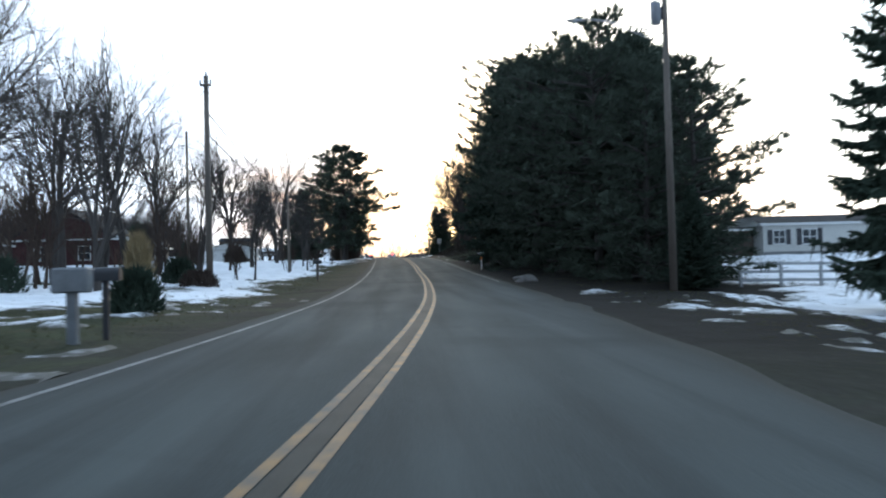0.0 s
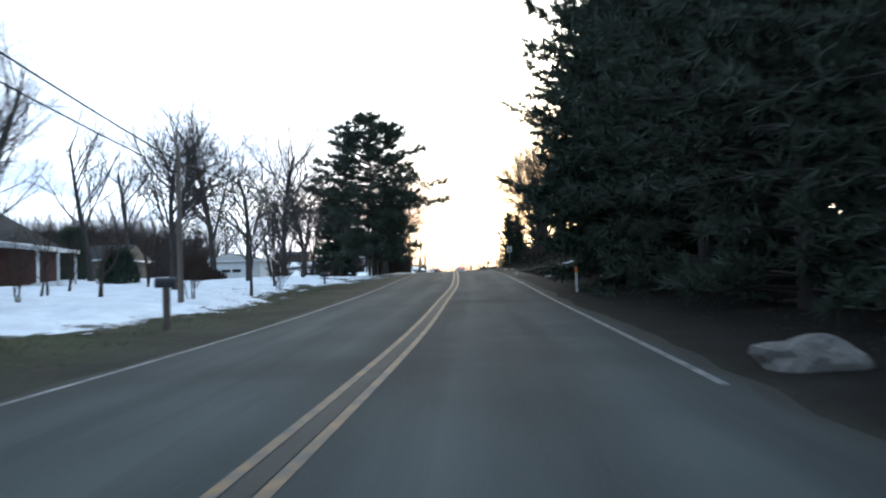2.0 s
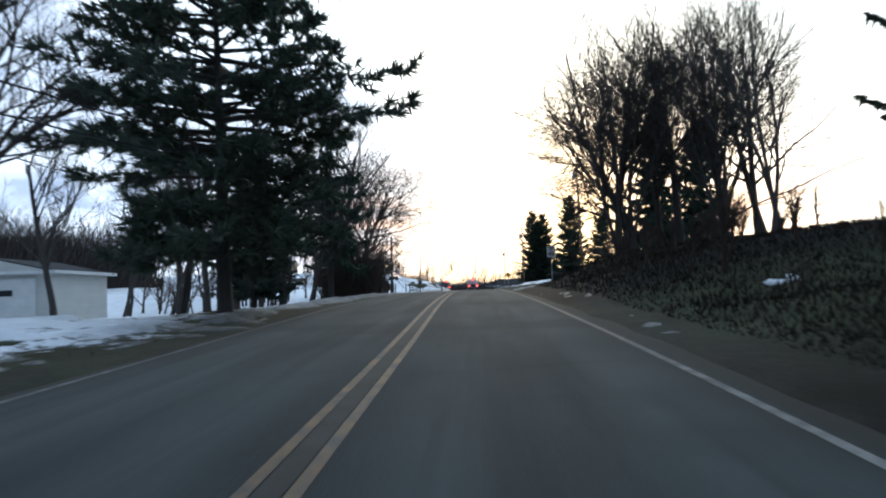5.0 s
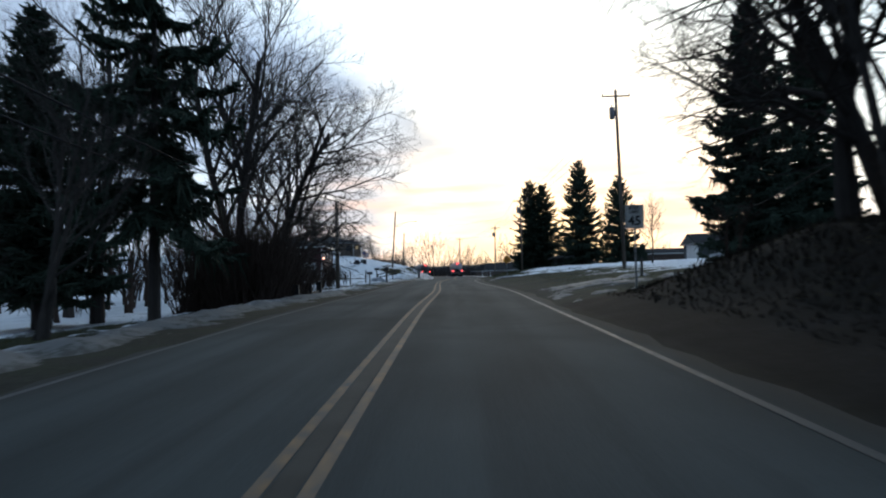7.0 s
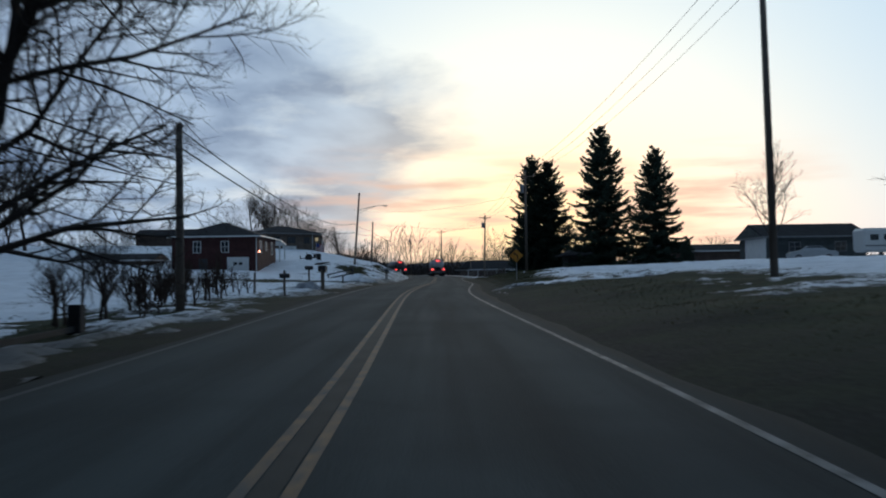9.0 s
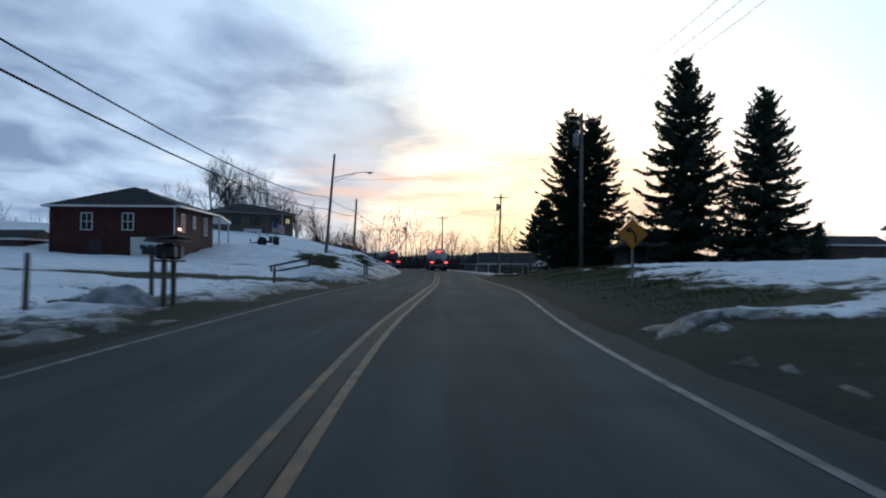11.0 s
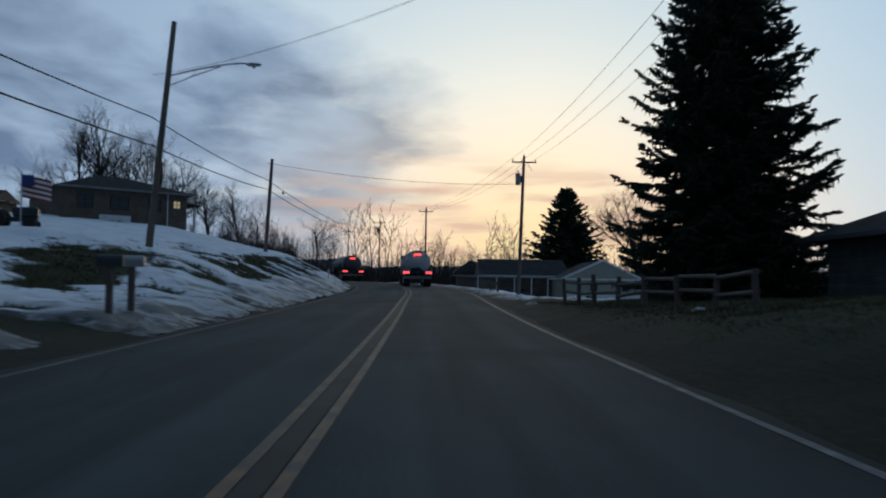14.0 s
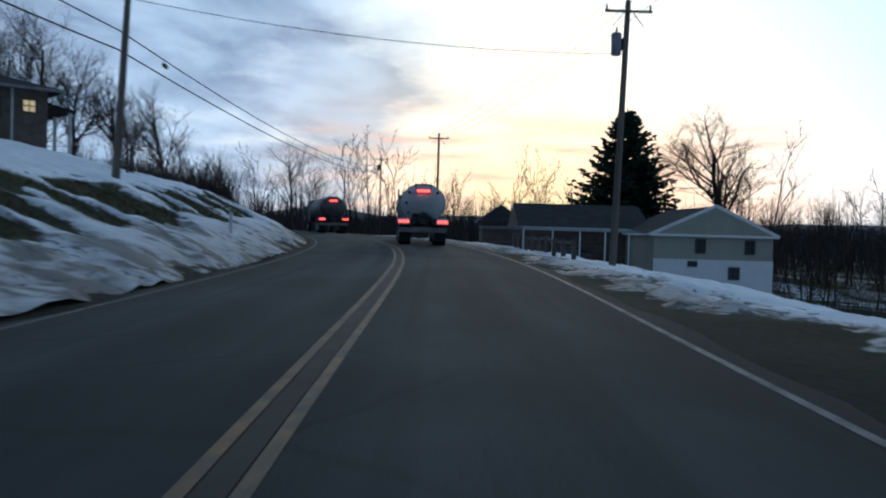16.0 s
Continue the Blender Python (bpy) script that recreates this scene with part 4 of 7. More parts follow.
def spray(V, F, p, along, side, length, width, rng, leaves):
    """A small branchlet: one spike and a few shorter ones off it."""
    shoot(V, F, p, along, length, width, rng)
    for k in range(leaves):
        q = p + along * (length * (0.15 + 0.6 * (k + rng.random()) / leaves))
        d = (along * 0.8 + side * rng.choice((-0.9, 0.9)) + Vector((0, 0, rng.uniform(-0.55, 0.15)))).normalized()
        shoot(V, F, q, d, length * rng.uniform(0.35, 0.6), width * 0.8, rng)


def spruce(name, seed, height, radius, label, low=0.06, whorls=30, arms=6, droop=0.35, tip=0.5, power=0.8, tops=1, gap=0.05, ragged=0.25, step=0.16, width=0.07, leaves=3, hang=0.45, mat=None, scatter=0.25):
    """Whorled branches that sag and turn up at the tip, each a flat fan of needled branchlets with a fringe below."""
    rng = random.Random(seed)
    V, F, LV, LF = [], [], [], []
    for t in range(tops):
        ox, oy = (0, 0) if tops == 1 else (radius * 0.2 * (1 if t else -1), rng.uniform(-0.3, 0.3))
        hh = height * (1 if t == 0 else 0.96)
        lean = Vector((rng.uniform(-0.02, 0.02), rng.uniform(-0.02, 0.02), 0))
        tube(LV, LF, [Vector((ox, oy, -0.5)), Vector((ox, oy, hh * 0.5)) + lean * hh * 0.5, Vector((ox, oy, hh)) + lean * hh], [0.014 * height + 0.04, 0.009 * height, 0.015], 8)
        shoot(V, F, Vector((ox, oy, hh * 0.985)) + lean * hh, Vector((0, 0, 1)), 0.5, width * 0.8, rng)
        turn = 0.0
        for w in range(whorls):
            g = ((w + rng.uniform(-0.25, 0.25)) / whorls) if w else 0.0
            z0 = hh * (low + (0.995 - low) * g)
            env = (1 - g) ** power * (0.8 + 1.6 * g if g < 0.125 else 1.0)
            turn += 2.4
            bulk = rng.uniform(0.85, 1.12)
            n_arm = max(4, round(arms * (0.75 + 0.5 * (1 - g))))
            for a in range(n_arm):
                if rng.random() < gap:
                    continue
                ang = turn + 2 * math.pi * (a + rng.uniform(-0.3, 0.3)) / n_arm
                ln = (radius * env * bulk * rng.uniform(1 - ragged, 1 + ragged * 0.7)) + 0.18
                out = Vector((math.cos(ang), math.sin(ang), 0))
                side = Vector((-out.y, out.x, 0))
                rise = 0.9 * g ** 1.6 + 0.12 + rng.uniform(-0.4, 0.4) * scatter
                n = 5
                pts = [Vector((ox, oy, z0 + rng.uniform(-0.8, 0.8) * scatter * hh / whorls)) + lean * z0]
                for i in range(n):
                    f = (i + 0.5) / n
                    e = rise - droop * (1 - 0.5 * g) * math.sin(math.pi * min(1, f * 1.15)) * 1.25 + tip * max(0, f - 0.7) * 2
                    pts.append(pts[-1] + (out + Vector((0, 0, e))).normalized() * (ln / n))
                if ln > 0.7:
                    tube(LV, LF, pts, [0.016 * ln + 0.012, 0.012 * ln + 0.01, 0.02, 0.015, 0.01, 0.006], 3)
                cnt = max(4, int(ln / step))
                for k in range(cnt):
                    q = 0.08 + 0.92 * (k + rng.random()) / cnt
                    i = min(int(q * n), n - 1)
                    p = pts[i].lerp(pts[i + 1], q * n - i)
                    along = (pts[i + 1] - pts[i]).normalized()
                    reach = min(0.95, 0.3 + 0.34 * ln * (1 - q) * min(1, q * 4)) * rng.uniform(0.7, 1.25)
                    for s_ in (-1, 1):
                        d = (along * rng.uniform(0.5, 0.9) + side * s_ * rng.uniform(0.6, 1.0) + Vector((0, 0, rng.uniform(-0.4, 0.05)))).normalized()
                        spray(V, F, p, d, along, reach, width, rng, leaves if reach > 0.3 else 1)
                    if rng.random() < 0.8:
                        d = (Vector((0, 0, -1)) + along * rng.uniform(0, 0.5) + side * rng.uniform(-0.5, 0.5)).normalized()
                        shoot(V, F, p + side * rng.uniform(-0.4, 0.4) * reach, d, hang * rng.uniform(0.6, 1.4) * min(1.0, 0.4 + ln / 2.5), width * 0.65, rng)
                spray(V, F, pts[-1] - (pts[-1] - pts[-2]) * 0.3, (pts[-1] - pts[-2]).normalized(), side, 0.3, width, rng, leaves)
    t = thing(name, (0, 0, 0), label, "tree", "roadside conifers")
    raw_part("trunk", LV, LF, M["bark"], t)
    raw_part("crown", V, F, mat or M["spruce"], t, "dark green needles")
    return t


def tuft(V, F, p, d, size, width, rng, blades):
    """A brush of long needles round the end of a twig."""
    for k in range(blades):
        v = (d * 0.75 + Vector((rng.gauss(0, 0.5), rng.gauss(0, 0.5), rng.gauss(0.08, 0.45)))).normalized()
        shoot(V, F, p, v, size * rng.uniform(0.7, 1.25), width, rng)


def pine(name, seed, height, radius, label, low=0.04, whorls=17, arms=6, lift=0.35, ragged=0.35, gap=0.08, size=0.36, width=0.032, blades=11, twigs=7, profile=((0, 0.75), (0.25, 1.0), (0.6, 0.85), (0.85, 0.5), (1, 0.12)), limbs=(), flat=0.0):
    """Open whorls of rising limbs that carry brushes of needles on their outer twigs. limbs: extra long ones as height share, heading, length."""
    rng = random.Random(seed)
    V, F, LV, LF = [], [], [], []
    lean = Vector((rng.uniform(-0.03, 0.03), rng.uniform(-0.03, 0.03), 0))
    tube(LV, LF, [Vector((0, 0, -0.5)), Vector((0, 0, height * 0.5)) + lean * height * 0.5, Vector((0, 0, height * 0.97)) + lean * height], [0.017 * height + 0.05, 0.011 * height, 0.02], 9)
    todo = []
    for w in range(whorls):
        g = (w + rng.uniform(-0.3, 0.3)) / (whorls - 1)
        g = min(max(g, 0), 1)
        env = float(np.interp(g, [p[0] for p in profile], [p[1] for p in profile]))
        bulk = rng.uniform(0.8, 1.15)
        for a in range(arms):
            if rng.random() < gap:
                continue
            todo.append((g, w * 2.4 + 2 * math.pi * (a + rng.uniform(-0.35, 0.35)) / arms, radius * env * bulk * rng.uniform(1 - ragged, 1 + ragged)))
    for g, ang, ln in todo + [(g, radians(h), r) for g, h, r in limbs]:
        z0 = height * (low + (0.97 - low) * g) + rng.uniform(-0.3, 0.3)
        out = Vector((math.cos(ang), math.sin(ang), 0))
        side = Vector((-out.y, out.x, 0))
        n = 5
        e = lift * (0.5 + 1.7 * g * g) + rng.uniform(-0.15, 0.15)
        pts = [Vector((0, 0, z0)) + lean * z0]
        for i in range(n):
            wob = side * rng.uniform(-0.18, 0.18)
            pts.append(pts[-1] + (out + wob + Vector((0, 0, e - 0.35 * (1 - g) * (i / n) + (0.35 * (1 - flat) if i == n - 1 else 0)))).normalized() * (ln / n))
        tube(LV, LF, pts, [0.018 * ln + 0.015, 0.014 * ln + 0.01, 0.01 * ln + 0.01, 0.02, 0.015, 0.008], 4)
        cnt = max(3, int(twigs * (0.4 + ln / radius)))
        for k in range(cnt):
            q = 0.28 + 0.72 * ((k + rng.random()) / cnt)
            i = min(int(q * n), n - 1)
            p = pts[i].lerp(pts[i + 1], q * n - i)
            along = (pts[i + 1] - pts[i]).normalized()
            d = (along * 0.7 + side * rng.choice((-1, 1)) * rng.uniform(0.4, 1.0) + Vector((0, 0, rng.uniform(-0.25, 0.6) * (1 - flat)))).normalized()
            L = min(1.5, 0.3 + 0.32 * ln * (1.1 - q)) * rng.uniform(0.6, 1.2)
            end = p + d * L
            tube(LV, LF, [p, end], [0.014, 0.006], 3)
            for m in range(3):
                tuft(V, F, p.lerp(end, 0.35 + 0.32 * m), d, size * (0.85 if m < 2 else 1.1), width, rng, blades)
        tuft(V, F, pts[-1], (pts[-1] - pts[-2]).normalized(), size * 1.2, width, rng, blades + 4)
    t = thing(name, (0, 0, 0), label, "tree", "roadside conifers")
    raw_part("trunk", LV, LF, M["bark"], t)
    raw_part("crown", V, F, M["pine"], t, "dark green needles")
    return t


placed = set()


def plant(src, x, y, scale=1.0, turn=0.0, label="", sink=0.1, z=None, wide=1.0):
    """Sets the first of a kind, then copies of it."""
    at = (x, y, (land_at(x, y) if z is None else z) - sink)
    m = pose(*at, 0, 0, turn)
    if src.name not in placed:
        placed.add(src.name)
        ob = src
        ob.matrix_world = m
    else:
        ob = copy_thing(src, m)
    ob.scale = (scale * wide, scale * wide, scale)
    return tagged(ob, label)

# ---- conifers ----
wide_pine = pine("pine_tree", 12, 15, 4.9, "dense dark pine at the road's edge, branches to the ground", low=0.02, whorls=18, arms=7, lift=0.22, twigs=6, blades=9, size=0.4, width=0.034, profile=((0, 0.8), (0.25, 1.0), (0.6, 1.0), (0.85, 0.72), (1, 0.2)))
gaunt_pine = pine("pine_tree", 31, 15, 4.6, "dark ragged pine with long limbs reaching over the yard", low=0.03, whorls=17, arms=6, ragged=0.55, twigs=6, blades=7, size=0.46, width=0.05, limbs=((0.55, 10, 6.0), (0.5, -25, 5.6), (0.75, 25, 4.6), (0.4, 20, 5.6), (0.3, -10, 5.4)))
HEDGE = [(8.2, 45, 0.84, 1.0), (7.7, 52, 0.92, 1.0), (7.4, 59, 0.96, 1.0), (8.3, 65.8, 0.98, 0.95), (8.4, 72.2, 1.05, 1.0), (9.9, 79.5, 1.0, 0.95), (10.4, 86, 0.95, 1.0), (12.2, 93.5, 1.0, 0.95)]
for i, (x, y, s, w) in enumerate(HEDGE):
    plant(wide_pine, x, y, s, 47 * i, wide=w)
for x, y, s, a, w in ((11.6, 39.5, 0.7, 0, 1.1), (9.2, 40, 0.66, 90, 0.9), (9.4, 49, 1.0, 200, 0.9)):
    plant(gaunt_pine, x, y, s, a, wide=w)
back_pine = pine("pine_tree", 17, 15, 5.2, "dense dark pine in the second row of the windbreak", low=0.02, whorls=12, arms=7, twigs=3, blades=6, size=0.85, width=0.13)
for i, (x, y, s) in enumerate(((13, 50, 0.85), (14, 57, 1.0), (13, 64, 1.0), (13.5, 71, 1.0), (15, 79, 1.0), (16.5, 88, 1.0), (18, 97, 1.05), (22, 77, 0.95), (11.2, 47.5, 0.85), (10.4, 44, 0.72), (10.9, 55.5, 0.9), (10.6, 62.5, 0.95), (10.6, 69.5, 0.95), (11, 76, 0.95))):
    plant(back_pine, x, y, s, 61 * i)
hedge_spruce = spruce("hedge_spruce", 52, 16, 4.6, "dense dark spruce with hanging branch tips at the road's edge", low=0.13, whorls=28, arms=8, droop=0.4, tip=0.35, power=0.42, gap=0.02, ragged=0.3, step=0.24, width=0.095, leaves=2, hang=0.6, scatter=0.9)
for x, y, s, a, w in ((6.9, 68.4, 1.02, 20, 1.0), (8.3, 75.2, 1.0, 140, 1.0), (8.5, 62.0, 0.95, 260, 0.98), (13.2, 95.0, 0.95, 80, 0.9), (14.4, 100.6, 0.98, 200, 0.9)):
    plant(hedge_spruce, x, y, s, a, wide=w)
roadside_pine = pine("white_pine_tree", 13, 14.4, 5.0, "large irregular white pine with layered branches beside the road", low=0.13, whorls=22, arms=7, lift=0.16, ragged=0.42, gap=0.1, size=0.5, width=0.05, blades=9, twigs=9, flat=0.15,
                     profile=((0, 0.55), (0.2, 0.8), (0.5, 1.0), (0.7, 0.72), (0.88, 0.55), (1, 0.2)), limbs=((0.42, -15, 7.0), (0.52, 10, 6.6), (0.47, 165, 6.2), (0.3, 190, 6.4), (0.66, 170, 5.2), (0.74, -5, 4.8)))
plant(roadside_pine, -8.0, 109.5, 1.0, 0)
edge_spruce = spruce("yard_edge_spruce", 18, 14, 3.7, "tall dark spruce with long drooping branches in the snowy yard", low=0.12, whorls=24, arms=7, droop=0.5, hang=0.6, width=0.085)
plant(edge_spruce, 13.6, 25.0, 1.0, 10)
yard_spruce = spruce("spruce_tree", 11, 15, 3.6, "tall dark green spruce with drooping branches", whorls=34, arms=7, droop=0.4, power=0.66, width=0.1, hang=0.65, step=0.19, scatter=0.5)
for x, y, s, w in ((19.4, 171, 1.17, 0.95), (24.5, 174, 1.1, 1.0)):
    plant(yard_spruce, x, y, s, 67 * x, wide=w)
field_spruce = spruce("field_spruce", 19, 13, 3.0, "narrow dark spruce at the edge of the snowy field", low=0.13, whorls=32, arms=7, droop=0.3, gap=0.03, width=0.075, hang=0.5, scatter=0.5)
plant(field_spruce, -17.0, 148, 1.02, 40, wide=1.22)
gaunt_spruce = spruce("gaunt_spruce", 20, 13.2, 3.1, "tall open spruce with sparse sagging boughs and a bare lower trunk", low=0.27, whorls=16, arms=6, droop=0.75, tip=0.35, gap=0.25, ragged=0.4, power=0.52, hang=0.9, width=0.085, scatter=0.6)
plant(gaunt_spruce, -9.7, 140.7, 1.0, 0)
spire_spruce = spruce("yard_spruce_tree", 14, 18, 5.0, "tall open-branched spruce standing in the snowy yard", whorls=31, arms=8, droop=0.3, tip=0.6, gap=0.06, ragged=0.28, power=0.6, hang=0.5, width=0.105, step=0.22, scatter=0.75)
plant(spire_spruce, 19.0, 248, 0.94, 0, wide=1.0)
plant(spire_spruce, 24.6, 247, 0.8, 130, wide=1.05)
twin_spruce = spruce("twin_spruce_tree", 15, 18.2, 4.7, "dense dark spruce with twin tops", whorls=36, arms=8, tops=2, power=0.52, droop=0.3, ragged=0.26, leaves=3, width=0.1, hang=0.42, step=0.28, tip=0.45, gap=0.02, scatter=1.1)
plant(twin_spruce, 14.0, 267, 0.95, 0, wide=1.02)
full_spruce = spruce("round_spruce_tree", 16, 14, 4.4, "full dark spruce behind the low house", whorls=30, arms=8, power=0.72, droop=0.1, gap=0.03, ragged=0.14, width=0.15, leaves=2, step=0.36)
plant(full_spruce, 20.9, 354.5, 1.2, 0, wide=1.42)
plant(full_spruce, 41, 262, 0.48, 150, wide=0.9)
plant(full_spruce, 9.6, 34.8, 0.32, 250, wide=0.95)
plant(full_spruce, 27.0, 242.5, 0.24, 50, label="small young spruce beside the yard")

# ---- bare trees ----
shade_maple = bare_tree("bare_maple_tree", 26, 14.5, "leafless broad maple with a dense crown of fine twigs", stems=1, girth=0.27, kids=(13, 9, 6, 5), spread=44)
maple = bare_tree("bare_maple_tree", 21, 14.5, "leafless spreading maple in a snowy lawn", stems=1, girth=0.26, kids=(11, 7, 5, 4), spread=42)
ash = bare_tree("bare_ash_tree", 22, 13, "leafless upright tree with fine twigs", stems=3, girth=0.18, kids=(7, 6, 4, 4), spread=32, upward=0.5)
oak = bare_tree("bare_oak_tree", 23, 16, "large leafless tree with long reaching limbs", stems=2, girth=0.32, kids=(11, 8, 6, 5), spread=50, upward=0.15)
grove = bare_tree("bare_maple_tree", 25, 13.5, "leafless many-stemmed tree on the wooded bank", stems=3, girth=0.16, kids=(11, 7, 6, 4), spread=48, upward=0.3, fork=0.1)
stately = bare_tree("bare_maple_tree", 41, 18, "tall leafless maple with a forked trunk in the low field", stems=2, girth=0.42, kids=(13, 9, 7, 5), spread=42, upward=0.3, fork=0.22, least=0.009, lean_to=(0.02, 0.0))
leaner = bare_tree("leaning_bare_tree", 43, 14, "leafless tree leaning over the field with long drooping limbs", stems=2, girth=0.34, kids=(13, 10, 7, 6), spread=48, upward=0.08, fork=0.18, least=0.009, lean_to=(0.42, -0.1))
copse = bare_tree("bare_maple_tree", 45, 14.5, "leafless many-stemmed maple on the wooded bank", stems=5, girth=0.155, kids=(11, 8, 6, 4), spread=40, upward=0.32, fork=0.12)
sapling = bare_tree("bare_sapling", 24, 5, "small leafless lawn tree", stems=1, girth=0.07, kids=(12, 6, 4, 3), spread=40)
for x, y, s, src, a in ((-21.8, 107, 1.05, shade_maple, 0), (-15.8, 107.5, 0.95, shade_maple, 140), (-31, 112, 0.9, maple, 80), (-24, 140, 0.9, ash, 10),
                        (-11.5, 159.0, 0.92, stately, 20), (-12.4, 167, 1.0, leaner, 0), (-15.0, 149, 0.95, maple, 140), (-26, 156, 1.25, ash, 40), (-22, 152, 1.1, shade_maple, 10), (-25, 60, 1.0, shade_maple, 120), (-30, 72, 1.05, oak, 60), (-18, 46, 0.85, ash, 15),
                        (-22, 38, 1.0, shade_maple, 190), (-28, 48, 1.05, oak, 250), (-37, 62, 1.1, ash, 31), (-40, 92, 1.0, shade_maple, 260), (-12.5, 118, 0.72, ash, 330), (-14, 88, 0.62, shade_maple, 300), (-12, 96, 0.5, maple, 210),
                        (-20, 122, 0.7, maple, 33), (-19.5, 160, 0.85, shade_maple, 80), (-23, 164, 1.0, shade_maple, 200), (-9.6, 133, 0.55, ash, 5),
                        (9.0, 130.5, 1.0, copse, 20), (10.4, 134.2, 0.85, leaner, 185), (14.2, 129, 0.95, copse, 250), (12.0, 135.5, 0.9, shade_maple, 70), (9.4, 134.5, 0.95, shade_maple, 200), (12.6, 132.6, 1.0, shade_maple, 300), (15.5, 134, 0.95, shade_maple, 30), (17, 131, 0.9, oak, 90), (14.5, 121, 0.9, ash, 65), (-14, 33, 0.75, ash, 50), (-18, 52, 0.95, ash, 150), (-21, 29, 0.95, maple, 20), (-27, 53, 1.1, ash, 230), (-15.5, 58, 0.7, ash, 300), (-20, 66, 0.8, shade_maple, 90), (-14.5, 75, 0.6, shade_maple, 200), (-18, 85, 0.75, shade_maple, 120), (-26, 92, 0.8, maple, 35),
                        (38, 215, 0.75, maple, 300), (19.5, 290, 0.55, maple, 45), (23.5, 250, 0.5, maple, 15),
                        (-38, 326, 0.95, maple, 0), (-35.5, 324, 1.0, shade_maple, 60), (-32.5, 326, 0.95, grove, 210), (-30, 323, 0.8, maple, 160), (-33.8, 328, 0.95, ash, 90), (-21, 326, 0.6, shade_maple, 20), (-24.5, 326, 0.62, shade_maple, 50), (-27.5, 325, 0.7, shade_maple, 110), (-42.5, 325, 0.7, ash, 200),
                        (-15, 350, 0.62, maple, 75), (-13, 356, 0.6, ash, 175), (-55, 262, 0.85, maple, 10), (-60, 268, 0.9, ash, 110), (-66, 275, 0.95, oak, 222), (-70, 262, 0.9, maple, 320),
                        (34, 345, 0.55, ash, 20), (42, 352, 0.6, maple, 200), (48, 340, 0.55, ash, 120), (38, 330, 0.5, oak, 60), (46, 322, 0.55, ash, 300), (14, 372, 0.6, ash, 0), (8, 380, 0.6, maple, 100)):
    plant(src, x, y, s, a)
plant(shade_maple, 31, 352, 1.1, 20, wide=1.45)
for x, y, s, a in ((-10.5, 49.4, 0.95, 0), (-9.3, 69.3, 1.05, 60), (-10.6, 80, 1.0, 200), (-11.5, 134, 0.6, 20), (-15, 130, 0.65, 50), (-12, 128, 0.6, 150), (17.5, 193, 1.25, 300), (-10.4, 172, 0.7, 77), (-12, 178, 0.75, 177)):
    plant(sapling, x, y, s, a)


def scrub(name, spots, seed, height, label, mat, kids=(7, 5, 4), least=0.008):
    """Uncountable bare brush in one mesh."""
    rng = random.Random(seed)
    V, F = [], []
    for x, y, s in spots:
        LV, LF, TV, TF = bare_tree_mesh(rng.randrange(9999), height * s, stems=rng.choice((1, 2)), girth=0.10 * s, levels=3, kids=kids, spread=36, upward=0.4, least=least, coarse=1)
        z = land_at(x, y)
        for v, f in ((LV, LF), (TV, TF)):
            o = len(V)
            V.extend((a + x, b + y, c + z) for a, b, c in v)
            F.extend(tuple(i + o for i in q) for q in f)
    ob = mesh_object(name, V, F, mat, flat=True)
    return tagged(ob, label, "woods", kind="stuff")


rng = random.Random(5)
far = []
for k in range(75):
    a = rng.uniform(-0.75, 0.85)
    r = rng.uniform(105, 240)
    x, y = r * math.sin(a), 262 + r * math.cos(a)
    if abs(x - float(line_x(y))) > 9:
        far.append((x, y, rng.uniform(0.8, 1.35)))
for k in range(60):
    far.append((rng.uniform(-95, -54), rng.uniform(30, 235), rng.uniform(0.55, 1.0)))
for k in range(20):
    far.append((rng.uniform(-120, -75), rng.uniform(235, 300), rng.uniform(0.8, 1.2)))
for k in range(18):
    far.append((rng.uniform(48, 110), rng.uniform(230, 345), rng.uniform(0.6, 0.9)))
ridge_v, ridge_f = [], []
for k in range(181):
    a = radians(-120 + k * 4 / 3)
    for row, (rad, hh) in enumerate(((520, -12), (540, 4), (580, 7), (640, -12))):
        up_ = hh + (4.5 * noise.noise(Vector((k * 0.31, row * 5.0, 0))) + 2.5 * noise.noise(Vector((k * 1.3, row * 3.0, 7))) if hh > 0 else 0)
        ridge_v.append((rad * math.sin(a), 150 + rad * math.cos(a), 3 + up_))
for k in range(180):
    for row in range(3):
        q = k * 4 + row
        ridge_f.append((q, q + 4, q + 5, q + 1))
tagged(mesh_object("backdrop_ridge", ridge_v, ridge_f, M["hill"], flat=True), "far low wooded ridge at the horizon", "hill", kind="structure")
scrub("distant_woods", far, 6, 11, "far belt of leafless trees along the horizon", M["twig"], (6, 4, 2), 0.04)
near_brush = [(-13 - rng.uniform(0, 4), 296 + k * 2.2, rng.uniform(0.3, 0.65)) for k in range(18)] + [(rng.uniform(26, 46), rng.uniform(300, 345), rng.uniform(0.6, 1.3)) for k in range(44)]
near_brush += [(-17 - rng.uniform(0, 26), 318 + rng.uniform(0, 10), rng.uniform(0.4, 0.8)) for k in range(16)]
scrub("roadside_brush", near_brush, 7, 5.5, "tangled leafless brush beside the road", M["shrub"], (7, 5, 3))
under = [(-8.3 - rng.uniform(0, 3.6), 150 + k * 0.4, rng.uniform(0.6, 1.3)) for k in range(24)] + [(-9.2 - rng.uniform(0, 2.4), 172 + k * 0.9, rng.uniform(0.35, 0.8)) for k in range(14)] + [(-10.6 - rng.uniform(0, 2.2), 180 + k * 0.85, rng.uniform(0.4, 0.9)) for k in range(19)]
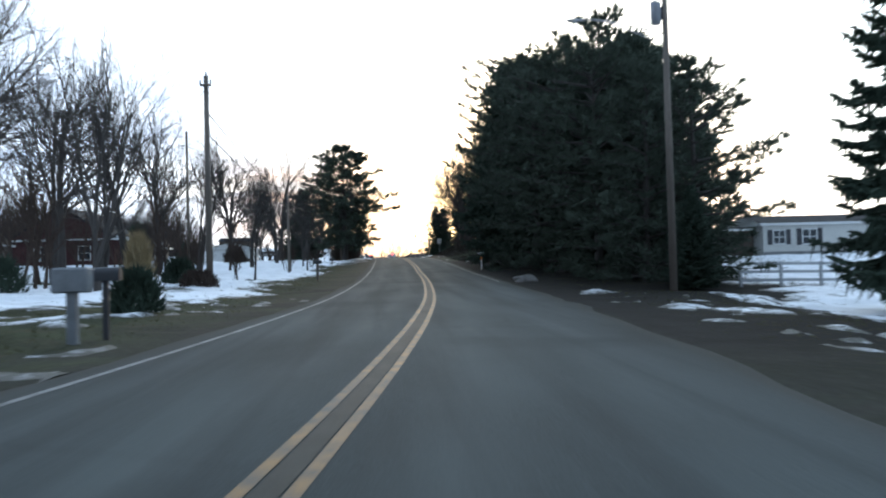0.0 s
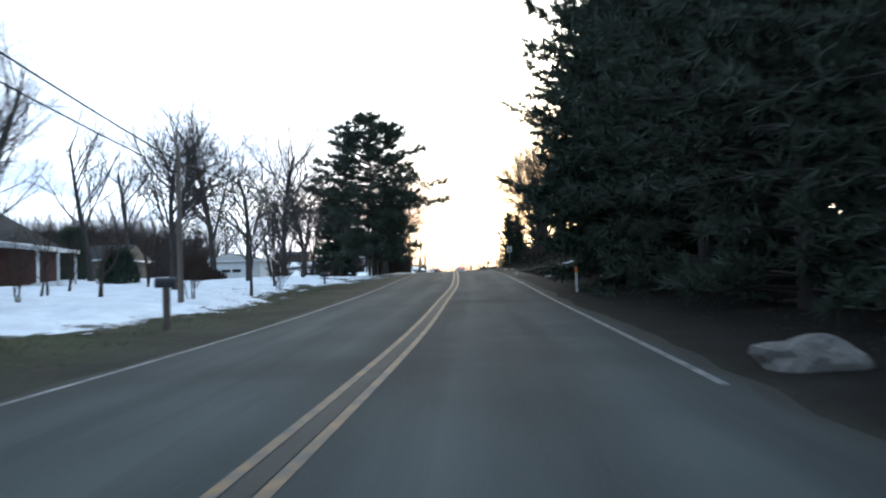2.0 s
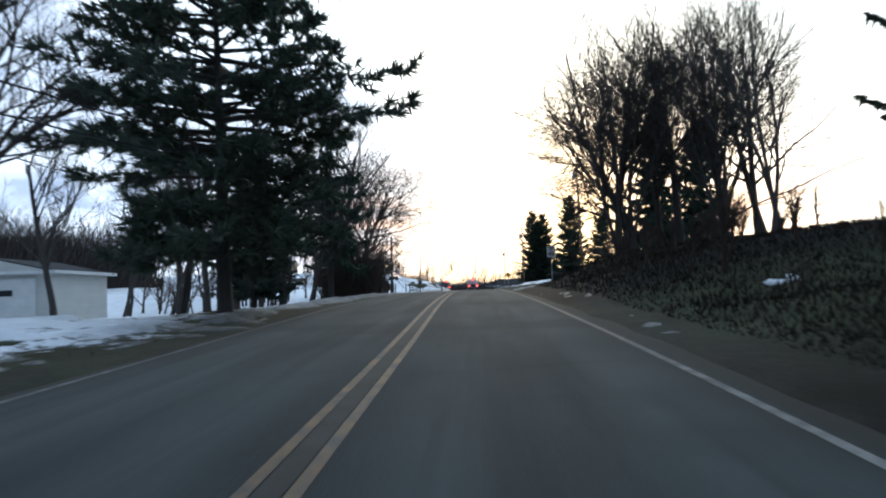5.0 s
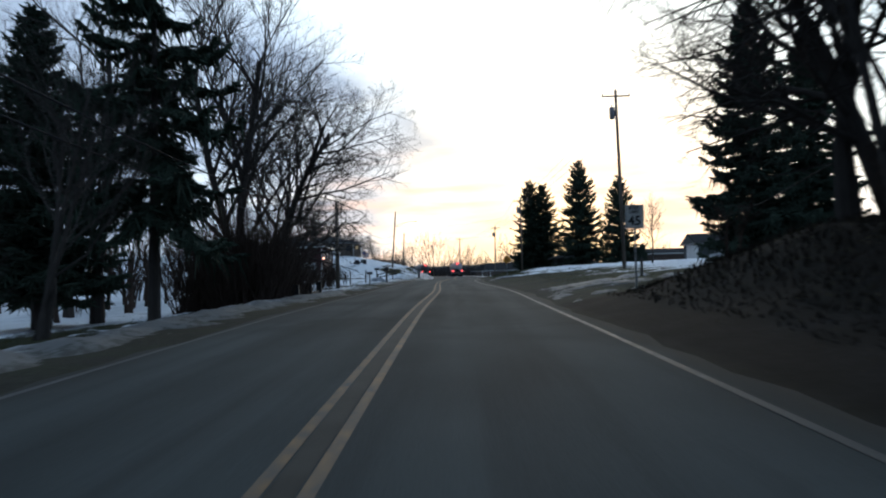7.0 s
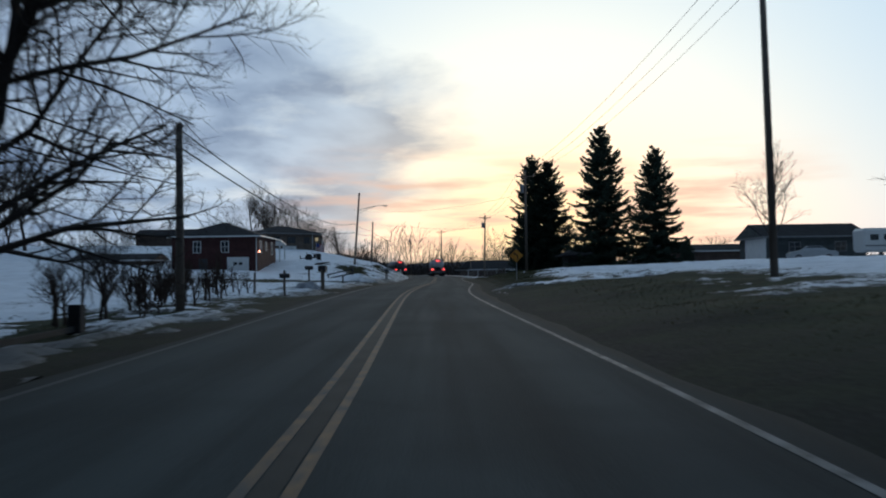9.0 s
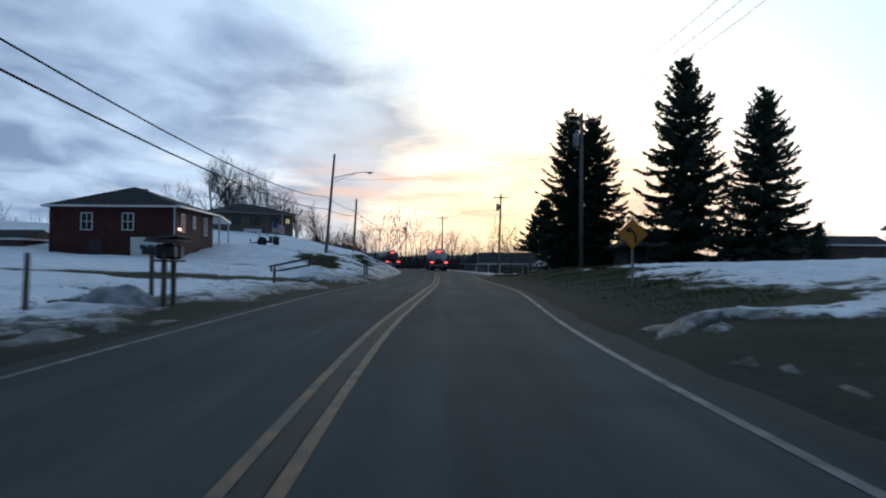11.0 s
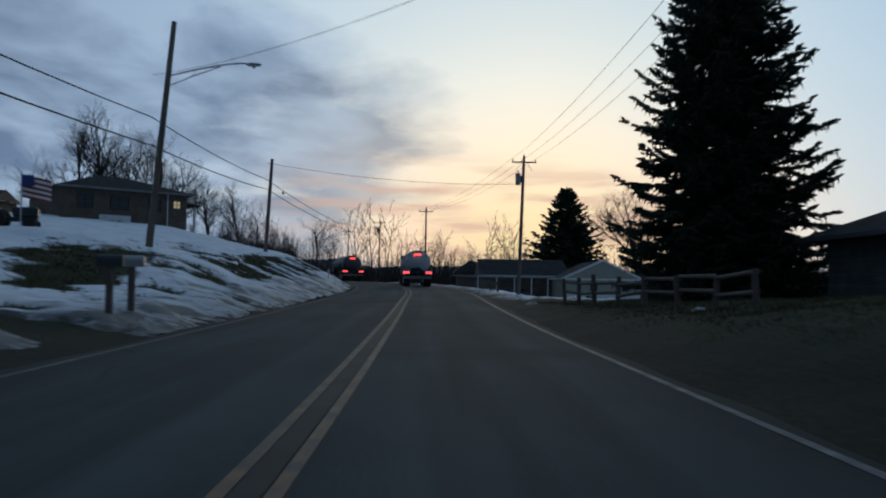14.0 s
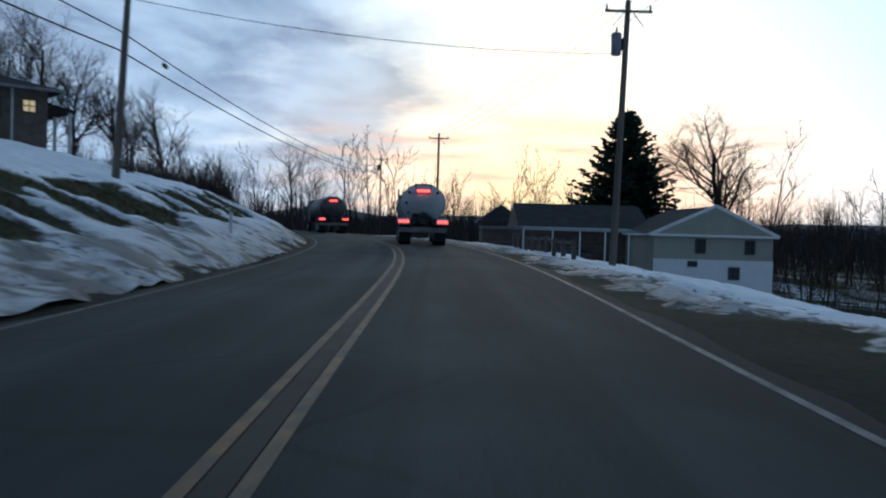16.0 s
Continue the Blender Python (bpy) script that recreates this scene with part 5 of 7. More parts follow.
field_edge = [(-18.5 - rng.uniform(0, 14), 158 + rng.uniform(0, 24), rng.uniform(0.9, 1.8)) for k in range(34)]
scrub("field_edge_brush", field_edge, 13, 2.7, "dark tangled leafless brush at the edge of the low field", M["shrub"], (8, 5, 4), 0.014)
scrub("yard_brush", [(-15 - rng.uniform(0, 24), 34 + rng.uniform(0, 44), rng.uniform(0.5, 1.2)) for k in range(56)], 9, 5.0, "tangled leafless shrubs and saplings in the yard", M["shrub"], (9, 5, 3))
scrub("bank_brush", [(6.5 + rng.uniform(0, 9), 98 + rng.uniform(0, 40), rng.uniform(0.35, 0.9)) for k in range(40)], 12, 2.6, "tangled leafless brush on the wooded bank", M["shrub"], (8, 5, 4))
scrub("hedgerow_brush", under, 8, 2.6, "leafless hedgerow brush along the verge", M["shrub"], (9, 6, 4))
low = [(-11.7, 49.5, 0.5), (-12.4, 42, 0.6), (-13.2, 40.5, 0.6), (-10.2, 63.5, 0.5), (-9.4, 76, 0.45)]
for x, y, s in low:
    LV, LF, TV, TF = bare_tree_mesh(int(y * 7), 2.6 * s * 1.6, stems=5, girth=0.03, levels=3, kids=(7, 5, 3), spread=34, upward=0.5)
    sh = thing("bare_shrub", (x, y, land_at(x, y)), "small leafless shrub on the snowy lawn", "shrub", "lawn shrubs")
    raw_part("stem", LV, LF, M["shrub"], sh)
    raw_part("crown", TV, TF, M["shrub"], sh)


def cover_shoots(name, count, seed, span, reach, height, width, mat, label, bare=None, lean=0.5, ring=None):
    """Uncountable low growth: slim shoots scattered over a strip of ground."""
    rg = np.random.RandomState(seed)
    y = rg.uniform(span[0], span[1], count)
    d = reach[0] + (reach[1] - reach[0]) * rg.rand(count)
    x = line_x(y) + d
    if ring:
        a, r = rg.uniform(ring[0], ring[1], count), rg.uniform(ring[2], ring[3], count)
        x, y = r * np.sin(a), 262 + r * np.cos(a)
        ok = np.abs(x - line_x(y)) > 9
        x, y = x[ok], y[ok]
    if bare is not None:
        ok = snow_cover(x, y) < bare
        x, y = x[ok], y[ok]
    if height > 1:
        ragged = lattice(x, y, 11.0, seed + 5) + 0.5 * lattice(x, y, 3.5, seed + 6)
        edge = np.minimum(np.minimum(y - y.min(), y.max() - y) / 25, np.minimum(x - x.min(), x.max() - x) / (1.5 + height))
        ok = ragged > 0.62 - 0.6 * np.clip(edge, 0, 1)
        x, y = x[ok], y[ok]
    z = land(x, y)
    a, r = rg.uniform(0, 6.283, len(x)), rg.uniform(0.2, 1.0, len(x)) * lean
    h = height * rg.uniform(0.4, 1.2, len(x)) * np.clip((np.abs(x - line_x(y)) - 4.2) / 3, 0.15, 1)
    if height > 1:
        h = h * (0.1 + 0.9 * lattice(x, y, height * 2.2, seed) + 0.5 * lattice(x, y, height * 0.6, seed + 1) + 0.2 * lattice(x, y, height * 0.2, seed + 2))
    s, c = np.sin(a) * width, np.cos(a) * width
    v = np.empty((len(x), 4, 3))
    v[:, 0] = np.stack([x + c, y + s, z - 0.02], -1)
    v[:, 1] = np.stack([x - 0.5 * c - 0.87 * s, y - 0.5 * s + 0.87 * c, z - 0.02], -1)
    v[:, 2] = np.stack([x - 0.5 * c + 0.87 * s, y - 0.5 * s - 0.87 * c, z - 0.02], -1)
    v[:, 3] = np.stack([x + h * r * np.cos(a * 3), y + h * r * np.sin(a * 3), z + h], -1)
    o = (np.arange(len(x)) * 4)[:, None]
    f = np.concatenate([o + np.array([[0, 1, 3]]), o + np.array([[1, 2, 3]]), o + np.array([[2, 0, 3]])])
    ob = mesh_object(name, v.reshape(-1, 3), f, mat, flat=True)
    return tagged(ob, label, "low growth", kind="stuff")


cover_shoots("bank_undergrowth", 22000, 41, (78, 139), (5.2, 16), 0.2, 0.025, M["undergrowth"], "dark tangled undergrowth on the wooded bank", lean=0.8)
cover_shoots("wood_edge", 32000, 46, (40, 235), (-84, -52), 9.0, 0.09, M["twig"], "dense leafless undergrowth of the wood behind the snowy lawns", lean=0.75)
cover_shoots("far_wood", 17000, 47, (0, 1), (0, 1), 8.0, 0.13, M["twig"], "far dense leafless wood along the horizon", lean=0.3, ring=(-0.95, 1.0, 120, 330))
cover_shoots("field_brush", 2600, 48, (300, 352), (27, 75), 3.4, 0.03, M["twig"], "dark tangled brush beyond the low building", lean=1.0)
cover_shoots("crest_brush", 3200, 49, (309, 332), (-16, -8.5), 2.4, 0.03, M["shrub"], "dark leafless brush on the crest behind the snowbank", lean=0.5)
cover_shoots("roadside_thicket", 3900, 45, (149.5, 160), (-11, -6.8), 4.0, 0.02, M["shrub"], "dense dark leafless thicket beside the verge", lean=0.75)
cover_shoots("verge_grass_west", 34000, 42, (8, 300), (-10.5, -4.5), 0.09, 0.014, M["grass"], "short dull green and tan winter grass of the verge", -0.05)
cover_shoots("verge_grass_east", 26000, 43, (8, 300), (4.6, 11), 0.06, 0.014, M["grass"], "short dull green and tan winter grass of the verge", -0.05)
cover_shoots("lawn_grass_east", 34000, 50, (196, 264), (4.8, 14), 0.09, 0.014, M["grass"], "short dull green and tan winter grass of the lawn", -0.05, 0.7)
cover_shoots("bank_grass", 26000, 44, (244, 318), (-12.5, -6), 0.14, 0.018, M["grass"], "matted green-brown grass bared on the snowy bank", 0.02, 0.8)


def clump(name, x, y, w, h, mat, label, blades=900, upright=0.5):
    """A rounded bush or grass clump made of many short shoots."""
    rg = random.Random(int(x * 31 + y * 7))
    V, F = [], []
    for k in range(blades):
        a, r, zz = rg.uniform(0, 6.283), math.sqrt(rg.random()), rg.random()
        rr = r * w / 2 * math.sqrt(max(0.05, 1 - (zz * 0.95) ** 2))
        p = Vector((rr * math.cos(a), rr * math.sin(a), zz * h * 0.85))
        d = Vector((math.cos(a) * (1 - upright) + rg.gauss(0, 0.3), math.sin(a) * (1 - upright) + rg.gauss(0, 0.3), upright + rg.random() * 0.4)).normalized()
        shoot(V, F, p, d, h * rg.uniform(0.15, 0.35), 0.035, rg)
    t = thing(name, (x, y, land_at(x, y)), label, "shrub", "front yard shrubs")
    raw_part("leaves", V, F, mat, t)
    return t


clump("evergreen_shrub", -12.5, 40, 1.5, 1.3, M["spruce"], "dark rounded evergreen shrub beside the drive")
clump("evergreen_shrub", -9.4, 22, 1.3, 1.2, M["spruce"], "dark rounded evergreen shrub beside the drive")
clump("evergreen_shrub", -11.3, 38.5, 1.7, 0.8, M["shrub"], "low reddish clipped shrub in the snow")
clump("evergreen_shrub", -17.5, 33, 2.0, 1.5, M["spruce"], "dark evergreen shrub in the snowy yard")
clump("ornamental_grass", -13.2, 36, 1.1, 2.2, M["tan_grass"], "tall tan dry ornamental grass clump", 1500, 0.9)
clump("evergreen_shrub", -22.5, 88, 2.6, 2.4, M["spruce"], "dark rounded evergreen shrub beside the drive", 1600, 0.6)
clump("evergreen_shrub", -19.0, 93, 2.2, 2.0, M["shrub"], "dark leafless shrub on the snowy lawn", 1400, 0.6)
clump("brush_pile", -19.5, 98, 2.8, 0.9, M["shrub"], "low dark brush pile on the snowy lawn", 1200, 0.5)
clump("evergreen_shrub", -31, 100, 2.2, 4.2, M["spruce"], "tall dark evergreen shrub beside a house", 2500, 0.7)

# ---- houses ----


def window(parent, x, y, z, w, h, normal, mat=None, shutters=False, trim=None):
    """A framed window on a wall; normal is -x, +x or -y of the house."""
    ax = {"-y": (1, 0), "+x": (0, 1), "-x": (0, 1)}[normal]
    o = {"-y": (0, -1), "+x": (1, 0), "-x": (-1, 0)}[normal]
    t = 0.07
    f = None
    for dx, dz, sw, sh in ((0, h / 2, w + t, t), (0, -h / 2, w + t, t), (-w / 2, 0, t, h - t), (w / 2, 0, t, h - t), (0, 0, 0.05, h - t), (0, 0, w, 0.05)):
        fr = B()
        box(fr, x + ax[0] * dx + o[0] * 0.03, y + ax[1] * dx + o[1] * 0.03, z + dz, (sw if ax[0] else 0.08), (sw if ax[1] else 0.08), sh)
        if f is None:
            f = part("window", fr, trim or M["white"], parent)
        else:
            part("bar", fr, trim or M["white"], f)
    g = B()
    box(g, x + o[0] * 0.012, y + o[1] * 0.012, z, w if ax[0] else 0.02, w if ax[1] else 0.02, h)
    part("pane", g, mat or M["pane"], f, "lit pane" if mat is M["lit"] else "")
    if shutters:
        for k in (-1, 1):
            s = B()
            box(s, x + ax[0] * k * (w / 2 + 0.24) + o[0] * 0.025, y + ax[1] * k * (w / 2 + 0.24) + o[1] * 0.025, z, 0.36 if ax[0] else 0.05, 0.36 if ax[1] else 0.05, h + 0.1, 0.01)
            part("shutter", s, M["dark_metal"], parent, "dark shutter")


def house(name, x, y, z, w, l, h, rise, wall, label, roof="hip", over=0.45, turn=0.0, windows=(), ridge="y", roof_mat=None, trim=None, gutter=None):
    """Body with its near left corner at x, y: w along x, l along y. Gutter, roof and windows are parts."""
    t = thing(name, (x, y, z), label, "house", turn=turn)
    b = B()
    box(b, w / 2, l / 2, h / 2 - 0.4, w, l, h + 0.8)
    part("wall", b, wall, t)
    x0, x1, y0, y1 = -over, w + over, -over, l + over
    r = B()
    c = [r.verts.new(p) for p in ((x0, y0, h), (x1, y0, h), (x1, y1, h), (x0, y1, h))]
    if roof == "hip":
        k = min(w, l) / 2 + over
        e = [(w / 2, y0 + k, h + rise), (w / 2, y1 - k, h + rise)] if l >= w else [(x0 + k, l / 2, h + rise), (x1 - k, l / 2, h + rise)]
        a, d = r.verts.new(e[0]), r.verts.new(e[1])
        if l >= w:
            fs = ((c[0], c[1], a), (c[1], c[2], d, a), (c[2], c[3], d), (c[3], c[0], a, d))
        else:
            fs = ((c[0], c[1], d, a), (c[1], c[2], d), (c[2], c[3], a, d), (c[3], c[0], a))
        for f in fs:
            r.faces.new(f)
        r.faces.new(c[::-1])
    else:
        if ridge == "y":
            a, d = r.verts.new((w / 2, y0, h + rise)), r.verts.new((w / 2, y1, h + rise))
            fs = ((c[1], c[2], d, a), (c[3], c[0], a, d), (c[0], c[1], a), (c[2], c[3], d))
        else:
            a, d = r.verts.new((x0, l / 2, h + rise)), r.verts.new((x1, l / 2, h + rise))
            fs = ((c[0], c[1], d, a), (c[2], c[3], a, d), (c[1], c[2], d), (c[3], c[0], a))
        for f in fs:
            r.faces.new(f)
        r.faces.new(c[::-1])
        # gable ends in the wall's own material, just proud of the roof block
        tri_ = [(0.0, h), (w, h), (w / 2, h + rise * w / (w + 2 * over))] if ridge == "y" else [(0.0, h), (l, h), (l / 2, h + rise * l / (l + 2 * over))]
        for s in (0, 1):
            g = B()
            if ridge == "y":
                yy = y0 - 0.012 if s == 0 else y1 + 0.012
                p = [(q[0], yy, q[1] + 0.02) for q in tri_]
            else:
                xx = x0 - 0.012 if s == 0 else x1 + 0.012
                p = [(xx, q[0], q[1] + 0.02) for q in tri_]
            g.faces.new([g.verts.new(q) for q in p])
            part("gable", g, wall, t)
    part("roof", r, roof_mat or M["shingle"], t)
    gt = B()
    for cx, cy, sx, sy in ((w / 2, y0, w + 2 * over + 0.1, 0.1), (w / 2, y1, w + 2 * over + 0.1, 0.1), (x0, l / 2, 0.1, l + 2 * over - 0.1), (x1, l / 2, 0.1, l + 2 * over - 0.1)):
        box(gt, cx, cy, h - 0.06, sx, sy, 0.16)
    part("gutter", gt, gutter or M["white"], t, "" if gutter else "white fascia and gutter")
    for wd in windows:
        window(t, *wd, trim=trim)
    return t


def panel_door(parent, x, y, z, w, h, name="garage_door"):
    b = B()
    box(b, x, y, z + h / 2, w, 0.08, h)
    d = part(name, b, M["white"], parent, "white panelled door")
    for r in range(4):
        for c in range(4):
            p = B()
            box(p, x - w / 2 + (c + 0.5) * w / 4, y - 0.05, z + (r + 0.5) * h / 4, w / 4 - 0.12, 0.03, h / 4 - 0.12, 0.01)
            part("panel", p, M["white"], d)
    for c in (1, 2):
        g = B()
        box(g, x - w / 2 + (c + 0.5) * w / 4, y - 0.07, z + 2.5 * h / 4, w / 4 - 0.22, 0.02, h / 4 - 0.2)
        part("pane", g, M["pane"], d)
    return d


# brick house on the left rise
h1 = house("brick_house", -31.0, 247.0, 2.0, 9.8, 11.2, 4.55, 1.9, M["brick"], "two-storey red brick house with a hipped roof and basement garage", windows=(
    (2.9, 0, 3.3, 0.85, 1.3, "-y"), (6.1, 0, 3.3, 0.85, 1.3, "-y"), (9.8, 1.9, 3.3, 0.9, 1.4, "+x"), (9.8, 5.0, 3.5, 0.7, 1.0, "+x"), (9.8, 8.6, 3.3, 0.9, 1.5, "+x")))
panel_door(h1, 7.6, -0.05, 0.1, 2.5, 2.0)
b = B()
box(b, 3.6, -0.03, 1.0, 1.0, 0.08, 1.9)
part("door", b, M["dark_metal"], h1, "dark basement door")
b = B()
rod(b, (9.72, -0.08, 0.1), (9.72, -0.08, 4.5), 0.05)
part("downpipe", b, M["white"], h1)
b = B()
box(b, 4.3, 8.6, 6.1, 0.8, 0.6, 1.0)
part("chimney", b, M["brick"], h1)
b = B()
slab(b, [(5.5, 11.6, 4.62), (10.4, 11.6, 4.55), (10.4, 15.6, 4.1), (5.5, 15.6, 4.15)], 0.2)
part("porch_roof", b, M["white"], h1, "white porch roof")
for xx, yy in ((10.2, 11.9), (10.2, 15.4), (6.0, 15.4)):
    b = B()
    rod(b, (xx, yy, 0.2), (xx, yy, 4.2), 0.08)
    part("porch_post", b, M["white"], h1, "white porch post")
b = B()
box(b, 8.0, 13.5, 0.35, 5.0, 4.4, 0.9)
part("porch_floor", b, M["brick"], h1)
b = B()
lathe(b, [(0.02, -0.08), (0.1, -0.04), (0.1, 0.06), (0.02, 0.1)], 10)
bmesh.ops.translate(b, verts=b.verts, vec=(9.95, 0.6, 2.75))
part("porch_lamp", b, M["bulb"], h1, "glowing red-orange lamp")
for k in range(5):
    b = B()
    lathe(b, [(0.02, -0.05), (0.06, 0), (0.02, 0.06)], 8)
    bmesh.ops.translate(b, verts=b.verts, vec=(10.3, 8.4 + 1.5 * k, 0.75))
    part("path_light", b, M["bulb"], h1, "small glowing path light")

# brick house on the hill
h2 = house("hill_house", -31.0, 301.6, 6.4, 11.3, 9.0, 3.2, 1.6, M["tan_brick"], "low tan brick house with dark hipped roof on snowy hill", gutter=M["truck_grey"], trim=M["dark_metal"], over=0.7, turn=40, windows=(
    (2.0, 0, 2.0, 1.3, 1.1, "-y"), (5.0, 0, 2.0, 1.6, 1.1, "-y"), (8.2, 0, 2.0, 1.2, 1.1, "-y"), (10.3, 0, 2.2, 0.7, 0.7, "-y", M["lit"])))
b = B()
slab(b, [(11.4, 2.5, 2.9), (13.6, 2.5, 2.5), (13.6, 9, 2.5), (11.4, 9, 2.9)], 0.18)
part("porch_roof", b, M["shingle"], h2)
for yy in (2.8, 5.8, 8.8):
    b = B()
    box(b, 13.4, yy, 0.9, 0.18, 0.18, 3.0)
    part("porch_post", b, M["white"], h2, "white porch post")
b = B()
rod(b, (9.4, -0.08, -0.5), (9.4, -0.08, 3.1), 0.05)
part("downpipe", b, M["white"], h2)
panel_door(h2, 4.6, -0.06, -0.6, 2.8, 1.5)
# far outbuilding on the crest behind
house("far_house", -66, 335, 8.6, 12, 8, 2.6, 1.4, M["brown_siding"], "distant low dark house on the snowy crest", "gable", ridge="x", gutter=M["dark_metal"])
flag = thing("flag", (-16.6, 264.6, land_at(-16.8, 263.7) + 1.0), "striped red and white flag on a short pole in the snow", "flag", turn=15)
b = B()
rod(b, (-0.5, -1.1, -2.0), (-0.5, -1.1, 1.5), 0.03)
part("pole", b, M["white"], flag)
for k in range(9):
    b = B()
    z0 = 1.4 - k * 0.11
    for s in range(6):
        u0, u1 = s / 6, (s + 1) / 6
        q = [(-0.5 + 1.2 * u0, -1.1 + 0.12 * math.sin(7 * u0), z0 - 0.25 * u0), (-0.5 + 1.2 * u1, -1.1 + 0.12 * math.sin(7 * u1), z0 - 0.25 * u1)]
        b.faces.new([b.verts.new(p) for p in (q[0], q[1], (q[1][0], q[1][1], q[1][2] - 0.11), (q[0][0], q[0][1], q[0][2] - 0.11))])
    part("stripe", b, M["red"] if k % 2 == 0 else M["white"], flag)
b = B()
box(b, -0.25, -1.13, 1.13, 0.5, 0.02, 0.5)
part("canton", b, M["blue"], flag, "dark blue corner")
flag.scale = (0.95, 0.95, 0.95)

# an old tractor parked on the bank, hood towards the house's drive
TX, TY = -17.3, 263.6
tractor = thing("garden_tractor", (TX, TY, land_at(TX, TY) + 0.04), "small dark old tractor parked on the snowy bank", "tractor", turn=12)
b = B()
box(b, 0.1, 0, 0.42, 2.0, 0.34, 0.2, 0.03)
part("chassis", b, M["dark_metal"], tractor)
b = B()
box(b, 0.62, 0, 0.72, 0.95, 0.46, 0.42, 0.07)
part("hood", b, M["dark_metal"], tractor)
b = B()
box(b, 1.11, 0, 0.7, 0.05, 0.4, 0.34, 0.015)
part("grille", b, M["dark_metal"], tractor)
b = B()
rod(b, (0.75, 0.1, 0.9), (0.75, 0.1, 1.35), 0.03)
part("exhaust_pipe", b, M["dark_metal"], tractor)
b = B()
box(b, -0.55, 0, 0.84, 0.42, 0.42, 0.08, 0.03)
box(b, -0.76, 0, 1.02, 0.07, 0.42, 0.36, 0.03)
part("seat", b, M["dark_metal"], tractor)
b = B()
rod(b, (0.12, 0, 0.85), (-0.08, 0, 1.12), 0.025)
part("steering_column", b, M["dark_metal"], tractor)
b = B()
lathe(b, [(0.17, -0.015), (0.2, 0), (0.17, 0.015), (0.155, 0), (0.17, -0.015)], 16)
bmesh.ops.rotate(b, verts=b.verts, cent=(0, 0, 0), matrix=Matrix.Rotation(radians(-36), 3, "Y"))
bmesh.ops.translate(b, verts=b.verts, vec=(-0.09, 0, 1.14))
part("steering_wheel", b, M["dark_metal"], tractor)
b = B()
box(b, -1.3, 0, 0.3, 0.7, 1.0, 0.08, 0.02)
box(b, -1.6, 0, 0.5, 0.08, 1.0, 0.4, 0.02)
rod(b, (-0.9, 0, 0.4), (-1.3, 0, 0.32), 0.04)
part("rear_blade", b, M["dark_metal"], tractor, "dark blade behind the tractor")
for wx, wy, wr, ww in ((-0.5, 0.48, 0.46, 0.26), (-0.5, -0.48, 0.46, 0.26), (0.85, 0.42, 0.27, 0.16), (0.85, -0.42, 0.27, 0.16)):
    b = B()
    lathe(b, [(wr * 0.55, -ww / 2), (wr * 0.94, -ww / 2), (wr, -ww / 4), (wr, ww / 4), (wr * 0.94, ww / 2), (wr * 0.55, ww / 2)], 22)
    bmesh.ops.rotate(b, verts=b.verts, cent=(0, 0, 0), matrix=Matrix.Rotation(radians(90), 3, "X"))
    bmesh.ops.translate(b, verts=b.verts, vec=(wx, wy, wr - 0.03))
    tyre = part("tyre", b, M["tyre"], tractor)
    b = B()
    lathe(b, [(0.01, -ww * 0.3), (wr * 0.3, -ww * 0.34), (wr * 0.56, -ww * 0.4), (wr * 0.56, ww * 0.4), (wr * 0.3, ww * 0.34), (0.01, ww * 0.3)], 18)
    bmesh.ops.rotate(b, verts=b.verts, cent=(0, 0, 0), matrix=Matrix.Rotation(radians(90), 3, "X"))
    bmesh.ops.translate(b, verts=b.verts, vec=(wx, wy, wr - 0.03))
    part("rim", b, M["grey_metal"], tyre)

# low house with a garage end below the road, right
gz = -1.9
gar = house("low_house_garage", 14.1, 314.6, gz, 7.7, 11, 4.35, 1.85, M["grey_siding"], "grey-green sided gabled building with a white block basement", "gable", over=0.25, trim=M["dark_metal"], windows=(
    (3.0, 0, 3.6, 0.6, 0.85, "-y"), (6.2, 0, 3.6, 0.6, 0.85, "-y"), (2.5, -0.06, 2.45, 0.55, 0.3, "-y"), (5.2, -0.06, 1.9, 0.65, 0.75, "-y")))
b = B()
box(b, 3.85, -0.0, 1.15, 7.72, 0.1, 3.2)
part("basement_wall", b, M["block"], gar, "white painted block wall")
for a0, a1 in (((-0.3, -0.3, 4.3), (3.85, -0.3, 6.22)), ((8.0, -0.3, 4.3), (3.85, -0.3, 6.22))):
    b = B()
    v0, v1 = Vector(a0), Vector(a1)
    mid = (v0 + v1) / 2
    box(b, mid.x, mid.y, mid.z, (v1 - v0).length, 0.06, 0.2, turn=(0, -math.degrees(math.atan2(v1.z - v0.z, v1.x - v0.x)), 0))
    part("bargeboard", b, M["white"], gar, "white gable trim")
house("low_brown_house", 6.6, 323, 0.2, 9, 10, 2.5, 1.9, M["brown_siding"], "low dark brown house with a dark shingled roof", "gable", ridge="x")
car_port = thing("carport", (4.8, 306.8, 0.9), "long low open carport with thin white posts", "carport", turn=44)
b = B()
box(b, 6.7, 1.6, 1.62, 13.4, 3.4, 0.16)
part("roof", b, M["grey_metal"], car_port, "flat pale metal roof")
for k in range(6):
    b = B()
    rod(b, (0.2 + k * 2.6, 0.05, -1.7), (0.2 + k * 2.6, 0.05, 1.55), 0.05, n=8)
    part("post", b, M["white"], car_port, "thin white post")

